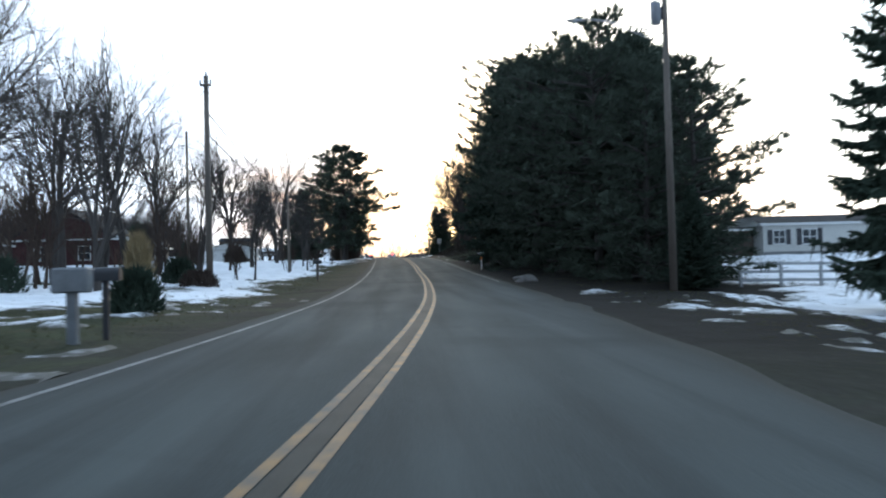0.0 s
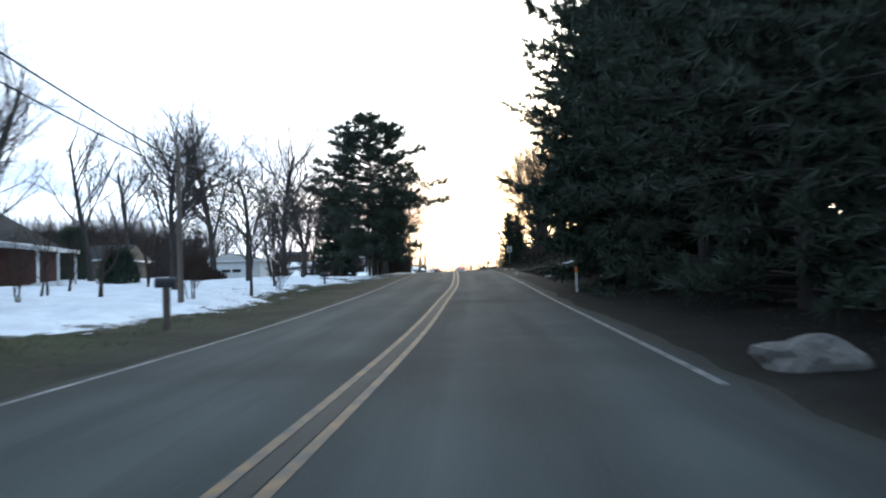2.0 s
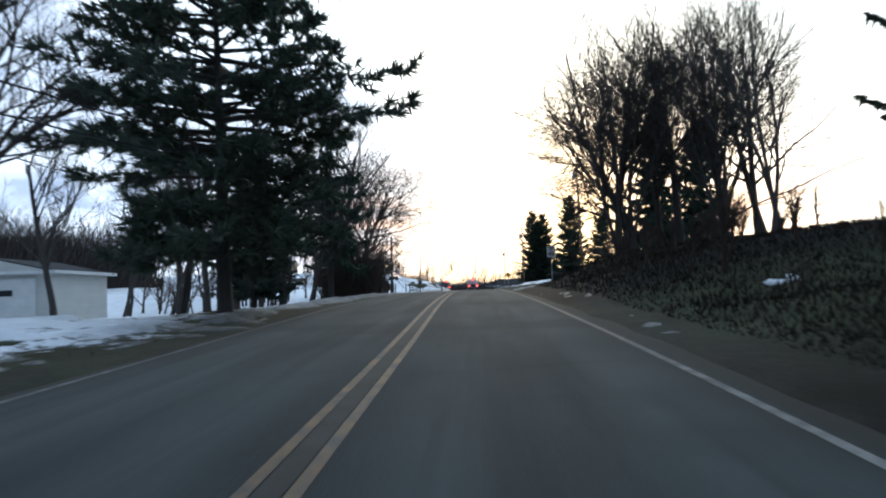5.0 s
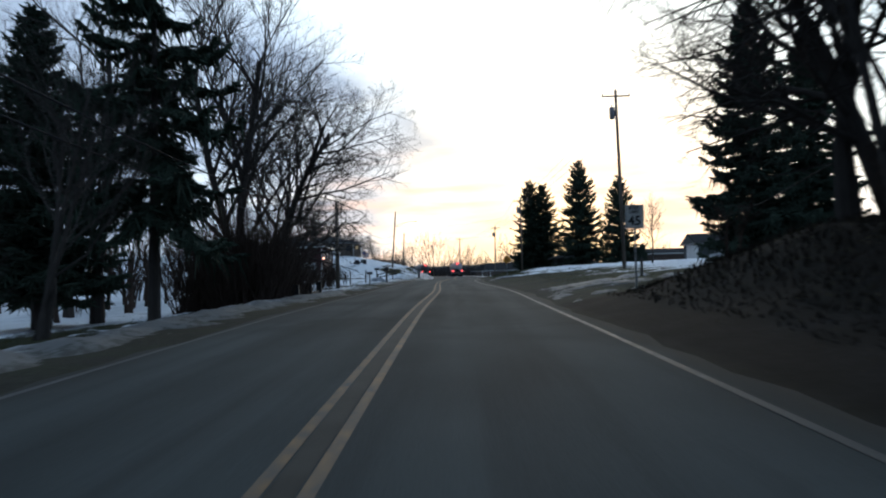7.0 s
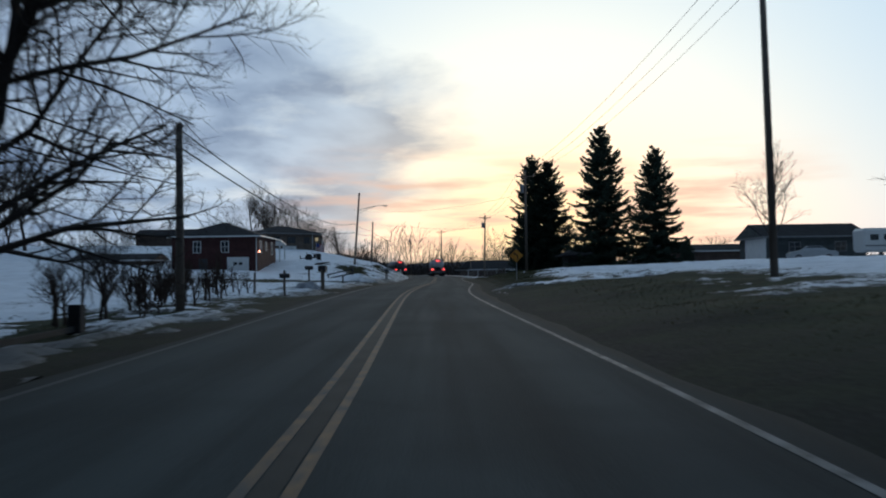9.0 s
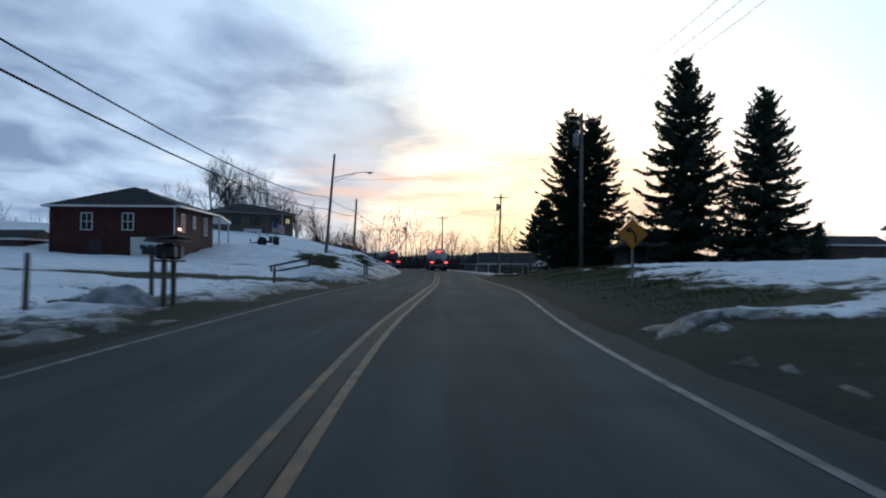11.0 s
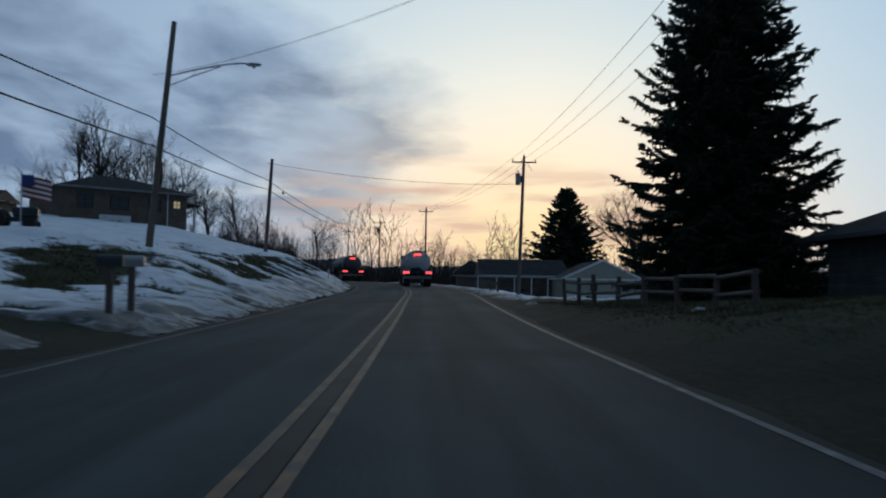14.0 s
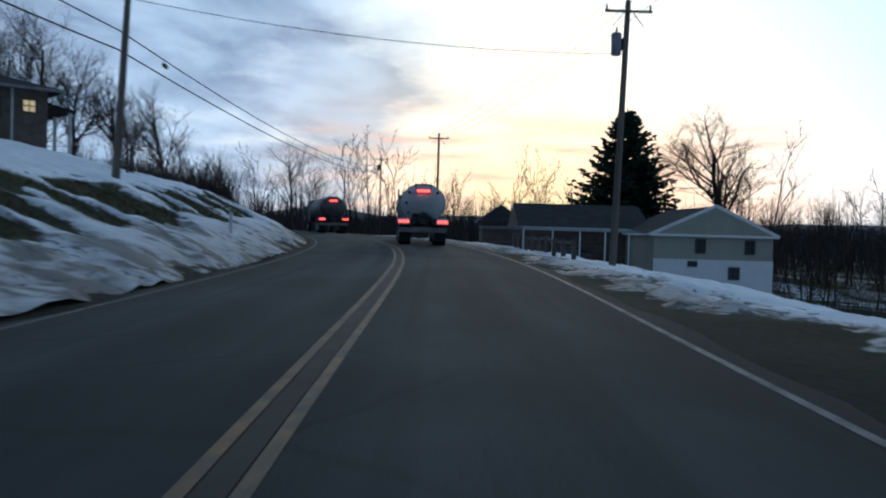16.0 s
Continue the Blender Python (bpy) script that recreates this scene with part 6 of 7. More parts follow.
# brown house and lawn wall behind the right-hand spruces
house("slate_cottage", 15.9, 256, 1.75, 6.0, 5.2, 2.2, 1.5, M["slate_siding"], "low slate-grey cottage with deep dark eaves behind the lawn", "hip", over=0.9, gutter=M["dark_metal"], trim=M["truck_grey"], windows=((2.2, 0, 1.3, 0.9, 0.8, "-y"),))
house("brown_cabin", 4.3, 338, 1.0, 3.6, 6, 2.2, 1.6, M["brown_siding"], "distant low brown house with a dark hipped roof", "hip", gutter=M["dark_metal"])
house("long_shed", 27, 258, 2.4, 13, 6, 1.9, 0.9, M["brown_siding"], "long low dark shed at the field's edge", "gable", ridge="x")
# house with parked car and camper
hr = house("ranch_house", 34.0, 238, 2.6, 10.5, 8, 2.6, 1.5, M["slate_siding"], "low ranch house with a pale blue gable end and dark roof", "gable", ridge="x", trim=M["truck_grey"], gutter=M["truck_grey"], windows=((3.0, 0, 1.5, 1.2, 1.0, "-y"), (7.8, 0, 1.5, 1.2, 1.0, "-y")))
b = B()
box(b, -0.05, 3.0, 1.2, 0.1, 6.0, 2.5)
part("porch_wall", b, M["white"], hr, "pale blue-white entry wall")

# left-hand houses of the first stretch
rh = house("red_house", -37.5, 82.5, -0.9, 9.2, 9.5, 3.0, 3.0, M["brick"], "red brick house with steep gable and white porch", "gable", ridge="y", windows=((2.5, 0, 1.7, 1.1, 1.3, "-y"), (6.5, 0, 1.7, 1.1, 1.3, "-y")))
b = B()
slab(b, [(9.1, 0.2, 3.3), (12.4, 0.2, 2.75), (12.4, 5.6, 2.75), (9.1, 5.6, 3.3)], 0.22)
part("porch_roof", b, M["white"], rh, "snow-covered white porch roof")
for yy in (0.4, 3.0, 5.4):
    b = B()
    rod(b, (12.2, yy, 0.0), (12.2, yy, 2.6), 0.09)
    part("porch_post", b, M["white"], rh, "white porch post")
b = B()
box(b, 10.8, 2.9, 0.1, 3.2, 5.4, 0.7)
part("porch_floor", b, M["block"], rh)
house("tan_house", -45, 113, -0.2, 12, 9, 2.5, 1.6, M["tan_brick"], "low tan house with a pale roof among bare trees", "gable", ridge="x", windows=((3, 0, 1.5, 1.3, 1.0, "-y"), (8, 0, 1.5, 1.3, 1.0, "-y")), roof_mat=M["shingle"])
sh = house("white_garage", -28.4, 126, -0.2, 6.2, 7, 2.45, 0.8, M["siding"], "white two-car garage with a shallow gable roof", "gable", over=0.4)
panel_door(sh, 3.1, -0.05, 0.0, 4.6, 2.1)
house("dark_bungalow", -36.0, 34.0, -2.0, 12, 9, 2.9, 1.6, M["brown_siding"], "dark brown bungalow with snow along its eaves", "hip", over=0.6, windows=((3, 0, 1.6, 1.3, 1.2, "-y"), (8.5, 0, 1.6, 1.3, 1.2, "-y"), (12, 3, 1.6, 1.3, 1.2, "+x")))
house("beige_house", -45, 64, -1.4, 11, 9, 2.7, 2.0, M["tan_brick"], "tan house half hidden by bare trees", "gable", ridge="x", windows=((3, 0, 1.5, 1.3, 1.1, "-y"), (11, 3, 1.5, 1.2, 1.1, "+x")))
# white mobile home, right
mh = house("mobile_home", 24.5, 61.5, -1.6, 13, 7.0, 2.7, 0.75, M["siding"], "long white mobile home with dark shutters", "gable", ridge="x", over=0.2, windows=((1.2, 0, 1.7, 0.9, 1.0, "-y", None, True), (3.5, 0, 1.7, 1.1, 1.1, "-y", None, True), (9, 0, 1.7, 1.1, 1.1, "-y", None, True)))
b = B()
box(b, 6.5, -0.03, 0.25, 13.02, 0.08, 0.75)
part("skirting", b, M["truck_grey"], mh, "grey skirting")
an = house("brown_annexe", 20.3, 63, -1.7, 4.1, 5, 2.5, 0.3, M["brown_siding"], "brown annexe joined to the white mobile home", "gable", ridge="x", over=0.2)

# ---- poles, lamps and wires ----


def utility_pole(x, y, h, label, arm=0.0, can=False, lamp=0.0, lamp_z=0.76, lean=(0, 0), name="utility_pole", z=None, girth=0.155):
    z = land_at(x, y) if z is None else z
    t = thing(name, (x, y, z), label, "utility pole", "roadside poles")
    b = B()
    rod(b, (0, 0, -0.4), (lean[0], lean[1], h), girth, girth * 0.7, 14)
    part("pole", b, M["pole"], t, smooth_shade=True)
    if arm:
        b = B()
        box(b, lean[0], lean[1] - 0.13, h - 0.45, arm, 0.09, 0.11, 0.01)
        box(b, lean[0] - arm * 0.2, lean[1] - 0.13, h - 0.75, 0.03, 0.03, 0.75, turn=(0, 38, 0))
        box(b, lean[0] + arm * 0.2, lean[1] - 0.13, h - 0.75, 0.03, 0.03, 0.75, turn=(0, -38, 0))
        a = part("crossarm", b, M["pole"], t)
        for k in (-0.46, 0.0, 0.46):
            b = B()
            lathe(b, [(0.02, 0), (0.05, 0.04), (0.035, 0.08), (0.055, 0.12), (0.02, 0.2)], 8)
            bmesh.ops.translate(b, verts=b.verts, vec=(lean[0] + k * arm, lean[1] - (0.13 if k else 0), h - 0.4 if k else h))
            part("insulator", b, M["can"], a)
    if can:
        b = B()
        lathe(b, [(0.16, -0.45), (0.2, -0.42), (0.21, 0.4), (0.19, 0.45), (0.05, 0.5)], 16)
        bmesh.ops.translate(b, verts=b.verts, vec=(lean[0] * 0.8 - 0.37, lean[1], h - 1.75))
        c = part("transformer", b, M["can"], t, "grey transformer can", True)
        b = B()
        lathe(b, [(0.03, 0), (0.045, 0.05), (0.03, 0.2)], 8)
        bmesh.ops.translate(b, verts=b.verts, vec=(lean[0] * 0.8 - 0.37, lean[1], h - 1.25))
        part("bushing", b, M["pole"], c)
        b = B()
        box(b, lean[0] * 0.8 - 0.15, lean[1], h - 1.75, 0.12, 0.1, 0.5)
        part("bracket", b, M["dark_metal"], t)
    if lamp:
        s = 1 if lamp > 0 else -1
        L, zl = abs(lamp), h * lamp_z
        b = B()
        ox_, oy_ = lean[0] * lamp_z, lean[1] * lamp_z
        pts = [Vector((0.1 * s, 0, zl)), Vector((L * 0.35 * s, 0, zl + 0.28)), Vector((L * 0.7 * s, 0, zl + 0.52)), Vector((L * 0.92 * s, 0, zl + 0.6)), Vector((L * s, 0, zl + 0.58))]
        for p, q in zip(pts, pts[1:]):
            rod(b, p, q, 0.035, n=8)
        low = [Vector((0.1 * s, 0, zl - 0.42)), Vector((L * 0.3 * s, 0, zl - 0.02)), Vector((L * 0.66 * s, 0, zl + 0.44))]
        for p, q in zip(low, low[1:]):
            rod(b, p, q, 0.025, n=8)
        rod(b, pts[1], low[1], 0.015, n=6)
        bmesh.ops.translate(b, verts=b.verts, vec=(ox_, oy_, 0))
        a = part("lamp_arm", b, M["grey_metal"], t, "pale metal truss arm")
        b = B()
        lathe(b, [(0.03, -0.34), (0.1, -0.25), (0.14, 0.0), (0.12, 0.22), (0.04, 0.32)], 12, "Y")
        bmesh.ops.rotate(b, verts=b.verts, cent=(0, 0, 0), matrix=Matrix.Rotation(radians(90), 3, "Z"))
        bmesh.ops.scale(b, verts=b.verts, vec=(1, 1, 0.6))
        bmesh.ops.translate(b, verts=b.verts, vec=((L + 0.25) * s + ox_, oy_, zl + 0.55))
        hd = part("lamp_head", b, M["grey_metal"], t, "cobra-head street lamp", True)
        b = B()
        lathe(b, [(0.03, -0.1), (0.09, -0.05), (0.1, 0.0)], 10)
        bmesh.ops.translate(b, verts=b.verts, vec=((L + 0.25) * s + ox_, oy_, zl + 0.5))
        part("lens", b, M["glass_clear"], hd)
    return t


utility_pole(8.9, 238.3, 10.4, "tall weathered utility pole with crossarm and transformer", 2.0, True)
utility_pole(7.2, 293.8, 10.7, "weathered utility pole with crossarm and transformer", 1.9, True, lean=(0.3, 0))
utility_pole(12.55, 180, 13.8, "tall leaning utility pole with crossarm and transformer", 2.2, True, lean=(-0.25, 0))
utility_pole(0.1, 346, 11.2, "distant utility pole with crossarm at the bend", 2.0)
utility_pole(-8.4, 389, 11.6, "distant utility pole with crossarm beyond the bend", 2.2, True, z=1.4)
utility_pole(-16.4, 414, 11.2, "distant utility pole with crossarm beyond the bend", 2.2, z=1.4)
utility_pole(14.5, 352, 7.0, "distant plain utility pole behind the low house")
utility_pole(-11.75, 264.2, 9.8, "street lamp on a wooden pole with a long truss arm", lamp=3.4, name="street_lamp", lean=(0.75, 0.3))
utility_pole(-11.55, 290.2, 6.9, "plain weathered pole carrying cables on the snowy bank", lean=(0.35, 0))
utility_pole(-8.86, 176.2, 6.3, "plain utility pole carrying cables beside the road")
utility_pole(-8.8, 112.5, 7.6, "dark utility pole under the big pine")
utility_pole(-9.9, 61.8, 5.6, "pale weathered utility pole in the verge", girth=0.11)
utility_pole(-11.0, 39.4, 9.6, "tall dark utility pole in the front yard", arm=0.5)
utility_pole(-12.6, 42.5, 7.4, "slim dark pole beside the tall utility pole", girth=0.08)
utility_pole(8.2, 33.2, 12.8, "utility pole with a transformer and street lamp among the pines", can=True, lamp=-3.4, lamp_z=0.80)


def cable(points, sag, radius, label, name="overhead_cable"):
    """Slack wires from point to point; sag is that of a 90 m span."""
    cu_ = bpy.data.curves.new(name, "CURVE")
    cu_.dimensions, cu_.bevel_depth, cu_.bevel_resolution = "3D", radius, 1
    for a, b in zip(points, points[1:]):
        a, b = Vector(a), Vector(b)
        sp = cu_.splines.new("POLY")
        n = 14
        sp.points.add(n)
        for i in range(n + 1):
            f = i / n
            p = a.lerp(b, f) - Vector((0, 0, sag * ((b - a).length / 90) ** 1.5 * 4 * f * (1 - f)))
            sp.points[i].co = (*p, 1)
    cu_.materials.append(M["wire"])
    return tagged(new(name, cu_), label, "cable", "overhead cables")


def top(x, y, h):
    return (x, y, land_at(x, y) + h)


LP = [(-9.9, 61.8, 5.6), (-8.8, 112.5, 7.6), (-8.86, 176.2, 6.3), (-11.75, 264.2, 9.8), (-11.55, 290.2, 6.9), (-12.0, 400, 11.5)]
for drop, r in ((1.6, 0.026), (2.6, 0.022)):
    pts = [top(-11.0, 39.4, 9.6 - drop)]
    for x, y, h in LP[:3]:
        pts.append(top(x, y, h - drop * (0.4 if h < 6 else 0.8)))
    cable(pts, 1.4, r, "black overhead cable slung between the roadside poles")
cable([top(-8.86, 176.2, 6.1), top(-11.75, 264.2, 5.6), top(-11.55, 290.2, 5.4), (-8.4, 389, 11.6)], 1.3, 0.024, "black overhead cable slung between poles on the snowy rise")
cable([top(-8.86, 176.2, 5.5), top(-11.75, 264.2, 4.4), top(-11.55, 290.2, 4.7), (-8.4, 389, 10.6)], 1.1, 0.028, "thick black overhead cable slung between poles on the snowy rise")
cable([top(-11.55, 290.2, 6.6), top(7.4, 293.8, 8.6)], 5.0, 0.015, "thin cable crossing above the road")
cable([top(-11.75, 264.2, 7.4), top(8.9, 238.3, 8.2)], 4.0, 0.009, "thin cable crossing above the road")
for dx in (-0.9, 0.0, 0.9):
    cable([(12.3 + dx, 180, land_at(12.55, 180) + 12.4), (8.9 + dx, 238.2, land_at(8.9, 238.3) + 10.2), (7.4 + dx, 293.7, land_at(7.4, 293.8) + 10.5), (-0.2 + dx, 346, land_at(-0.2, 346) + 11.0)], 1.8, 0.010, "thin bare power line between the tall poles")
splice = thing("cable_splice_case", (-10.9, 293.6, land_at(-11.55, 290.2) + 4.75), "black splice case hanging on a cable", "splice case", turn=5)
b = B()
lathe(b, [(0.03, -0.3), (0.09, -0.22), (0.09, 0.22), (0.03, 0.3)], 10, "Y")
part("case", b, M["dark_metal"], splice)
for k in (-0.3, 0.3):
    b = B()
    rod(b, (0, k, 0), (0, k, 0.14), 0.012, n=6)
    part("hanger", b, M["dark_metal"], splice)

# ---- signs and markers ----


def letters(text, size, mat, parent, at, turn=(90, 0, 0), name="lettering"):
    cu_ = bpy.data.curves.new(name, "FONT")
    cu_.body, cu_.size, cu_.extrude, cu_.align_x, cu_.align_y = text, size, 0.002, "CENTER", "CENTER"
    cu_.offset = size * 0.025
    cu_.materials.append(mat)
    ob = new(name, cu_)
    ob.parent = parent
    ob.matrix_local = pose(*at, *turn)
    return ob


sp = thing("speed_limit_sign", (5.8, 142.2, land_at(5.8, 142.2)), "white rectangular speed limit sign on a metal post", "road sign", turn=-3)
b = B()
box(b, 0, 0, 1.3, 0.06, 0.04, 3.0)
part("post", b, M["grey_metal"], sp)
b = B()
box(b, 0, -0.035, 2.38, 0.61, 0.015, 0.78, 0.004)
pl = part("plate", b, M["sign_white"], sp)
b = B()
for cx, cz, sx_, sz_ in ((0, 2.75, 0.57, 0.012), (0, 2.01, 0.57, 0.012), (-0.28, 2.38, 0.012, 0.73), (0.28, 2.38, 0.012, 0.73)):
    box(b, cx, -0.046, cz, sx_, 0.004, sz_)
part("border", b, M["sign_black"], pl)
letters("SPEED", 0.14, M["sign_black"], pl, (0, -0.046, 2.66))
letters("LIMIT", 0.14, M["sign_black"], pl, (0, -0.046, 2.53))
letters("45", 0.42, M["sign_black"], pl, (0, -0.046, 2.23))

cs = thing("curve_warning_sign", (4.95, 205.2, land_at(4.95, 205.2)), "amber diamond warning sign with a black left-bend arrow", "road sign", turn=-4)
b = B()
box(b, 0, 0, 0.95, 0.06, 0.04, 2.3)
part("post", b, M["grey_metal"], cs)
b = B()
box(b, 0, -0.035, 1.62, 0.66, 0.015, 0.66, 0.004, turn=(0, 45, 0))
pl = part("plate", b, M["sign_orange"], cs)
b = B()
for k in range(4):
    a = radians(45 + 90 * k)
    box(b, math.cos(a) * 0.31, -0.046, 1.62 + math.sin(a) * 0.31, 0.62, 0.003, 0.016, turn=(0, -45 - 90 * k + 90, 0))
part("border", b, M["sign_black"], pl)
b = B()
box(b, 0.09, -0.047, 1.47, 0.07, 0.004, 0.22)
box(b, 0.06, -0.047, 1.62, 0.07, 0.004, 0.17, turn=(0, -25, 0))
box(b, -0.02, -0.047, 1.71, 0.07, 0.004, 0.15, turn=(0, -58, 0))
v = [b.verts.new(p) for p in ((-0.22, -0.05, 1.74), (-0.06, -0.05, 1.86), (-0.08, -0.05, 1.63))]
b.faces.new(v)
part("arrow", b, M["sign_black"], pl, "black arrow bending left")


def marker(x, y, h, label, tip):
    t = thing("marker_post", (x, y, land_at(x, y)), label, "marker post", "verge markers")
    b = B()
    box(b, 0, 0, h * 0.35, 0.10, 0.03, h * 0.9, 0.01)
    part("post", b, M["white"], t)
    b = B()
    box(b, 0, 0, h * 0.9, 0.11, 0.04, h * 0.25, 0.01)
    part("tip", b, tip, t, "orange tip" if tip is M["orange"] else "")
    return t


marker(4.2, 65.6, 0.95, "white marker post with an orange tip at the verge", M["orange"])
marker(7.4, 67.5, 0.8, "white marker post under the pines", M["white"])
marker(-6.6, 287, 0.8, "thin pale marker post at the foot of the snowbank", M["white"])


def rock(x, y, sx_, sy_, sz_, seed, label, mat=None):
    b = B()
    bmesh.ops.create_icosphere(b, subdivisions=3, radius=1.0)
    for v in b.verts:
        n = noise.noise(v.co * 1.3 + Vector((seed, 0, 0))) * 0.35 + noise.noise(v.co * 3.1 + Vector((0, seed, 0))) * 0.12
        v.co = v.co * (1 + n)
        v.co = Vector((v.co.x * sx_, v.co.y * sy_, v.co.z * sz_))
    bmesh.ops.recalc_face_normals(b, faces=b.faces)
    me = bpy.data.meshes.new("boulder")
    b.to_mesh(me)
    b.free()
    me.materials.append(mat or M["stone"])
    ob = new("boulder", me)
    ob.location = (x, y, land_at(x, y) + sz_ * 0.25)
    return tagged(ob, label, "rock")


rock(3.75, 42.0, 0.62, 0.5, 0.3, 3, "rounded pale boulder at the road's edge")
rock(-8.2, 199.3, 0.75, 0.65, 0.42, 5, "mound of dirty ploughed ice at the muddy verge", M["ice"])

# ---- mailboxes ----


def mailbox(x, y, label, mat, post, boxes=((0, 0),), h=1.05, turn=90, post_w=0.1, cover=False):
    t = thing("mailbox", (x, y, land_at(x, y)), label, "mailbox", "roadside mailboxes", turn)
    for bx, by in boxes:
        b = B()
        box(b, bx, by, h / 2 - 0.15, post_w, post_w, h + 0.3, 0.005)
        part("post", b, post, t)
        b = B()
        # arched box: flat floor, round top
        n, L, w, hh = 10, 0.5, 0.19, 0.24
        for yy in (-L / 2, L / 2):
            ring = [b.verts.new((bx - w / 2, by + yy, h)), b.verts.new((bx + w / 2, by + yy, h))]
            for k in range(n + 1):
                a = math.pi * k / n
                ring.append(b.verts.new((bx + w / 2 * math.cos(a), by + yy, h + 0.13 + (hh - 0.13) * math.sin(a))))
            b.faces.new(ring)
        vs = list(b.verts)
        m = len(vs) // 2
        for k in range(m):
            b.faces.new((vs[k], vs[(k + 1) % m], vs[m + (k + 1) % m], vs[m + k]))
        bx_part = part("box", b, mat, t)
        b = B()
        box(b, bx, by - 0.26, h + 0.1, 0.17, 0.015, 0.18, 0.003)
        part("door", b, mat, bx_part)
        b = B()
        box(b, bx + w / 2 + 0.012, by + 0.05, h + 0.17, 0.01, 0.03, 0.14)
        part("flag", b, M["red"], bx_part, "small red flag")
    if cover:
        b = B()
        box(b, 0, 0, h + 0.02, 0.36, 0.6, 0.42, 0.03)
        part("housing", b, mat, t, "boxy plastic housing")
    return t


mailbox(-8.35, 14.6, "grey plastic mailbox with a newspaper box on a thick post", M["mail_grey"], M["mail_grey"], post_w=0.16, cover=True)
mailbox(-8.05, 15.4, "dark mailbox on a post beside the drive", M["mail_dark"], M["mail_dark"])
# this box stands in shadow; the shade is put in by its dark material
mailbox(-7.2, 52.5, "dark mailbox on a wooden post", M["mail_dark"], M["wood"], post_w=0.14, h=1.0)
mailbox(-8.1, 81.7, "small dark mailbox on a short post", M["mail_dark"], M["wood"], h=0.45)
mailbox(-6.3, 244.6, "dark mailbox on a wooden post at the snowy verge", M["mail_dark"], M["wood"], h=1.1, post_w=0.12)
mailbox(-6.2, 245.6, "pale grey mailbox on a wooden post at the snowy verge", M["grey_metal"], M["wood"], h=1.1, post_w=0.12)
ms = thing("mailbox_stand", (-7.4, 200.6, land_at(-7.4, 200.6)), "roofed wooden stand holding dark mailboxes at the verge", "mailbox", turn=90)
for k in (-0.38, 0.38):
    b = B()
    box(b, k, 0, 0.55, 0.11, 0.11, 1.5, 0.01)
    part("post", b, M["wood"], ms)
b = B()
box(b, 0, 0, 1.12, 1.1, 0.5, 0.05, 0.01)
part("shelf", b, M["wood"], ms)
b = B()
slab(b, [(-0.65, -0.4, 1.62), (0.65, -0.4, 1.62), (0.65, 0.4, 1.62), (-0.65, 0.4, 1.62)], 0.05)
slab(b, [(-0.62, -0.38, 1.74), (0.62, -0.38, 1.74), (0.62, 0.38, 1.66), (-0.62, 0.38, 1.66)], 0.05)
part("roof", b, M["wood"], ms)
for k in (-0.26, 0.26):
    b = B()
    box(b, k, 0, 1.34, 0.3, 0.46, 0.36, 0.05)
    bx = part("box", b, M["mail_dark"], ms)
    b = B()
    box(b, k, -0.24, 1.34, 0.24, 0.02, 0.28, 0.01)
    part("door", b, M["mail_grey"], bx)
mailbox(-8.6, 203, "slim dark mailbox on a tall post", M["mail_dark"], M["wood"], h=1.25)
mailbox(-8.2, 192, "dark mailbox on a leaning post", M["mail_dark"], M["wood"], h=0.9)

# ---- fences ----


def rail_fence(name, pts, h, rails, post_r, mat, label, square=True, jitter=0.0, seed=1):
    """Posts at the given places, with rails from each to the next."""
    rg = random.Random(seed)
    x0, y0 = pts[0]
    t = thing(name, (x0, y0, land_at(x0, y0)), label, "fence")
    base = land_at(x0, y0)
    feet = [Vector((x - x0, y - y0, land_at(x, y) - base)) for x, y in pts]
    for f in feet:
        b = B()
        k = (rg.uniform(-jitter, jitter), rg.uniform(-jitter, jitter))
        hh = h * rg.uniform(1 - jitter, 1 + jitter)
        if square:
            box(b, f.x, f.y, f.z + hh / 2 - 0.1, post_r * 2, post_r * 2, hh + 0.2, 0.006, turn=(k[0] * 40, k[1] * 40, 0))
        else:
            rod(b, (f.x, f.y, f.z - 0.3), (f.x + k[0] * 0.6, f.y + k[1] * 0.6, f.z + hh), post_r, post_r * 0.85, 8)
        part("post", b, mat, t)
    for a, c in zip(feet, feet[1:]):
        for r in rails:
            b = B()
            p, q = a + Vector((0, 0, r + rg.uniform(-jitter, jitter) * 0.5)), c + Vector((0, 0, r + rg.uniform(-jitter, jitter) * 0.5))
            if square:
                d = q - p
                m = (p + q) / 2
                box(b, m.x, m.y, m.z, d.length + 0.04, 0.04, 0.13, turn=(0, -math.degrees(math.asin(d.z / d.length)), math.degrees(math.atan2(d.y, d.x))))
            else:
                rod(b, p - (q - p) * 0.02, q + (q - p) * 0.02, 0.06, 0.05, 7)
            part("rail", b, mat, t)
    return t


rail_fence("yard_fence", [(13.0 + 1.9 * k, 38.2 + 0.02 * k) for k in range(9)], 1.15, (0.3, 0.68, 1.05), 0.06, M["grey_metal"], "pale three-rail board fence across a snowy yard")
rail_fence("split_rail_fence", [(7.2 - 0.24 * k + 0.12 * math.sin(k), 246.0 + 2.25 * k) for k in range(8)], 0.95, (0.42, 0.78), 0.085, M["wood"], "weathered split-rail fence along the verge", False, 0.16, 3)
rail_fence("road_edge_fence", [(5.6 - 0.08 * k, 293.6 + 2.3 * k) for k in range(9)], 0.9, (0.75,), 0.09, M["wood"], "dark wooden guard posts with a top rail at the road's edge", True, 0.06, 4)
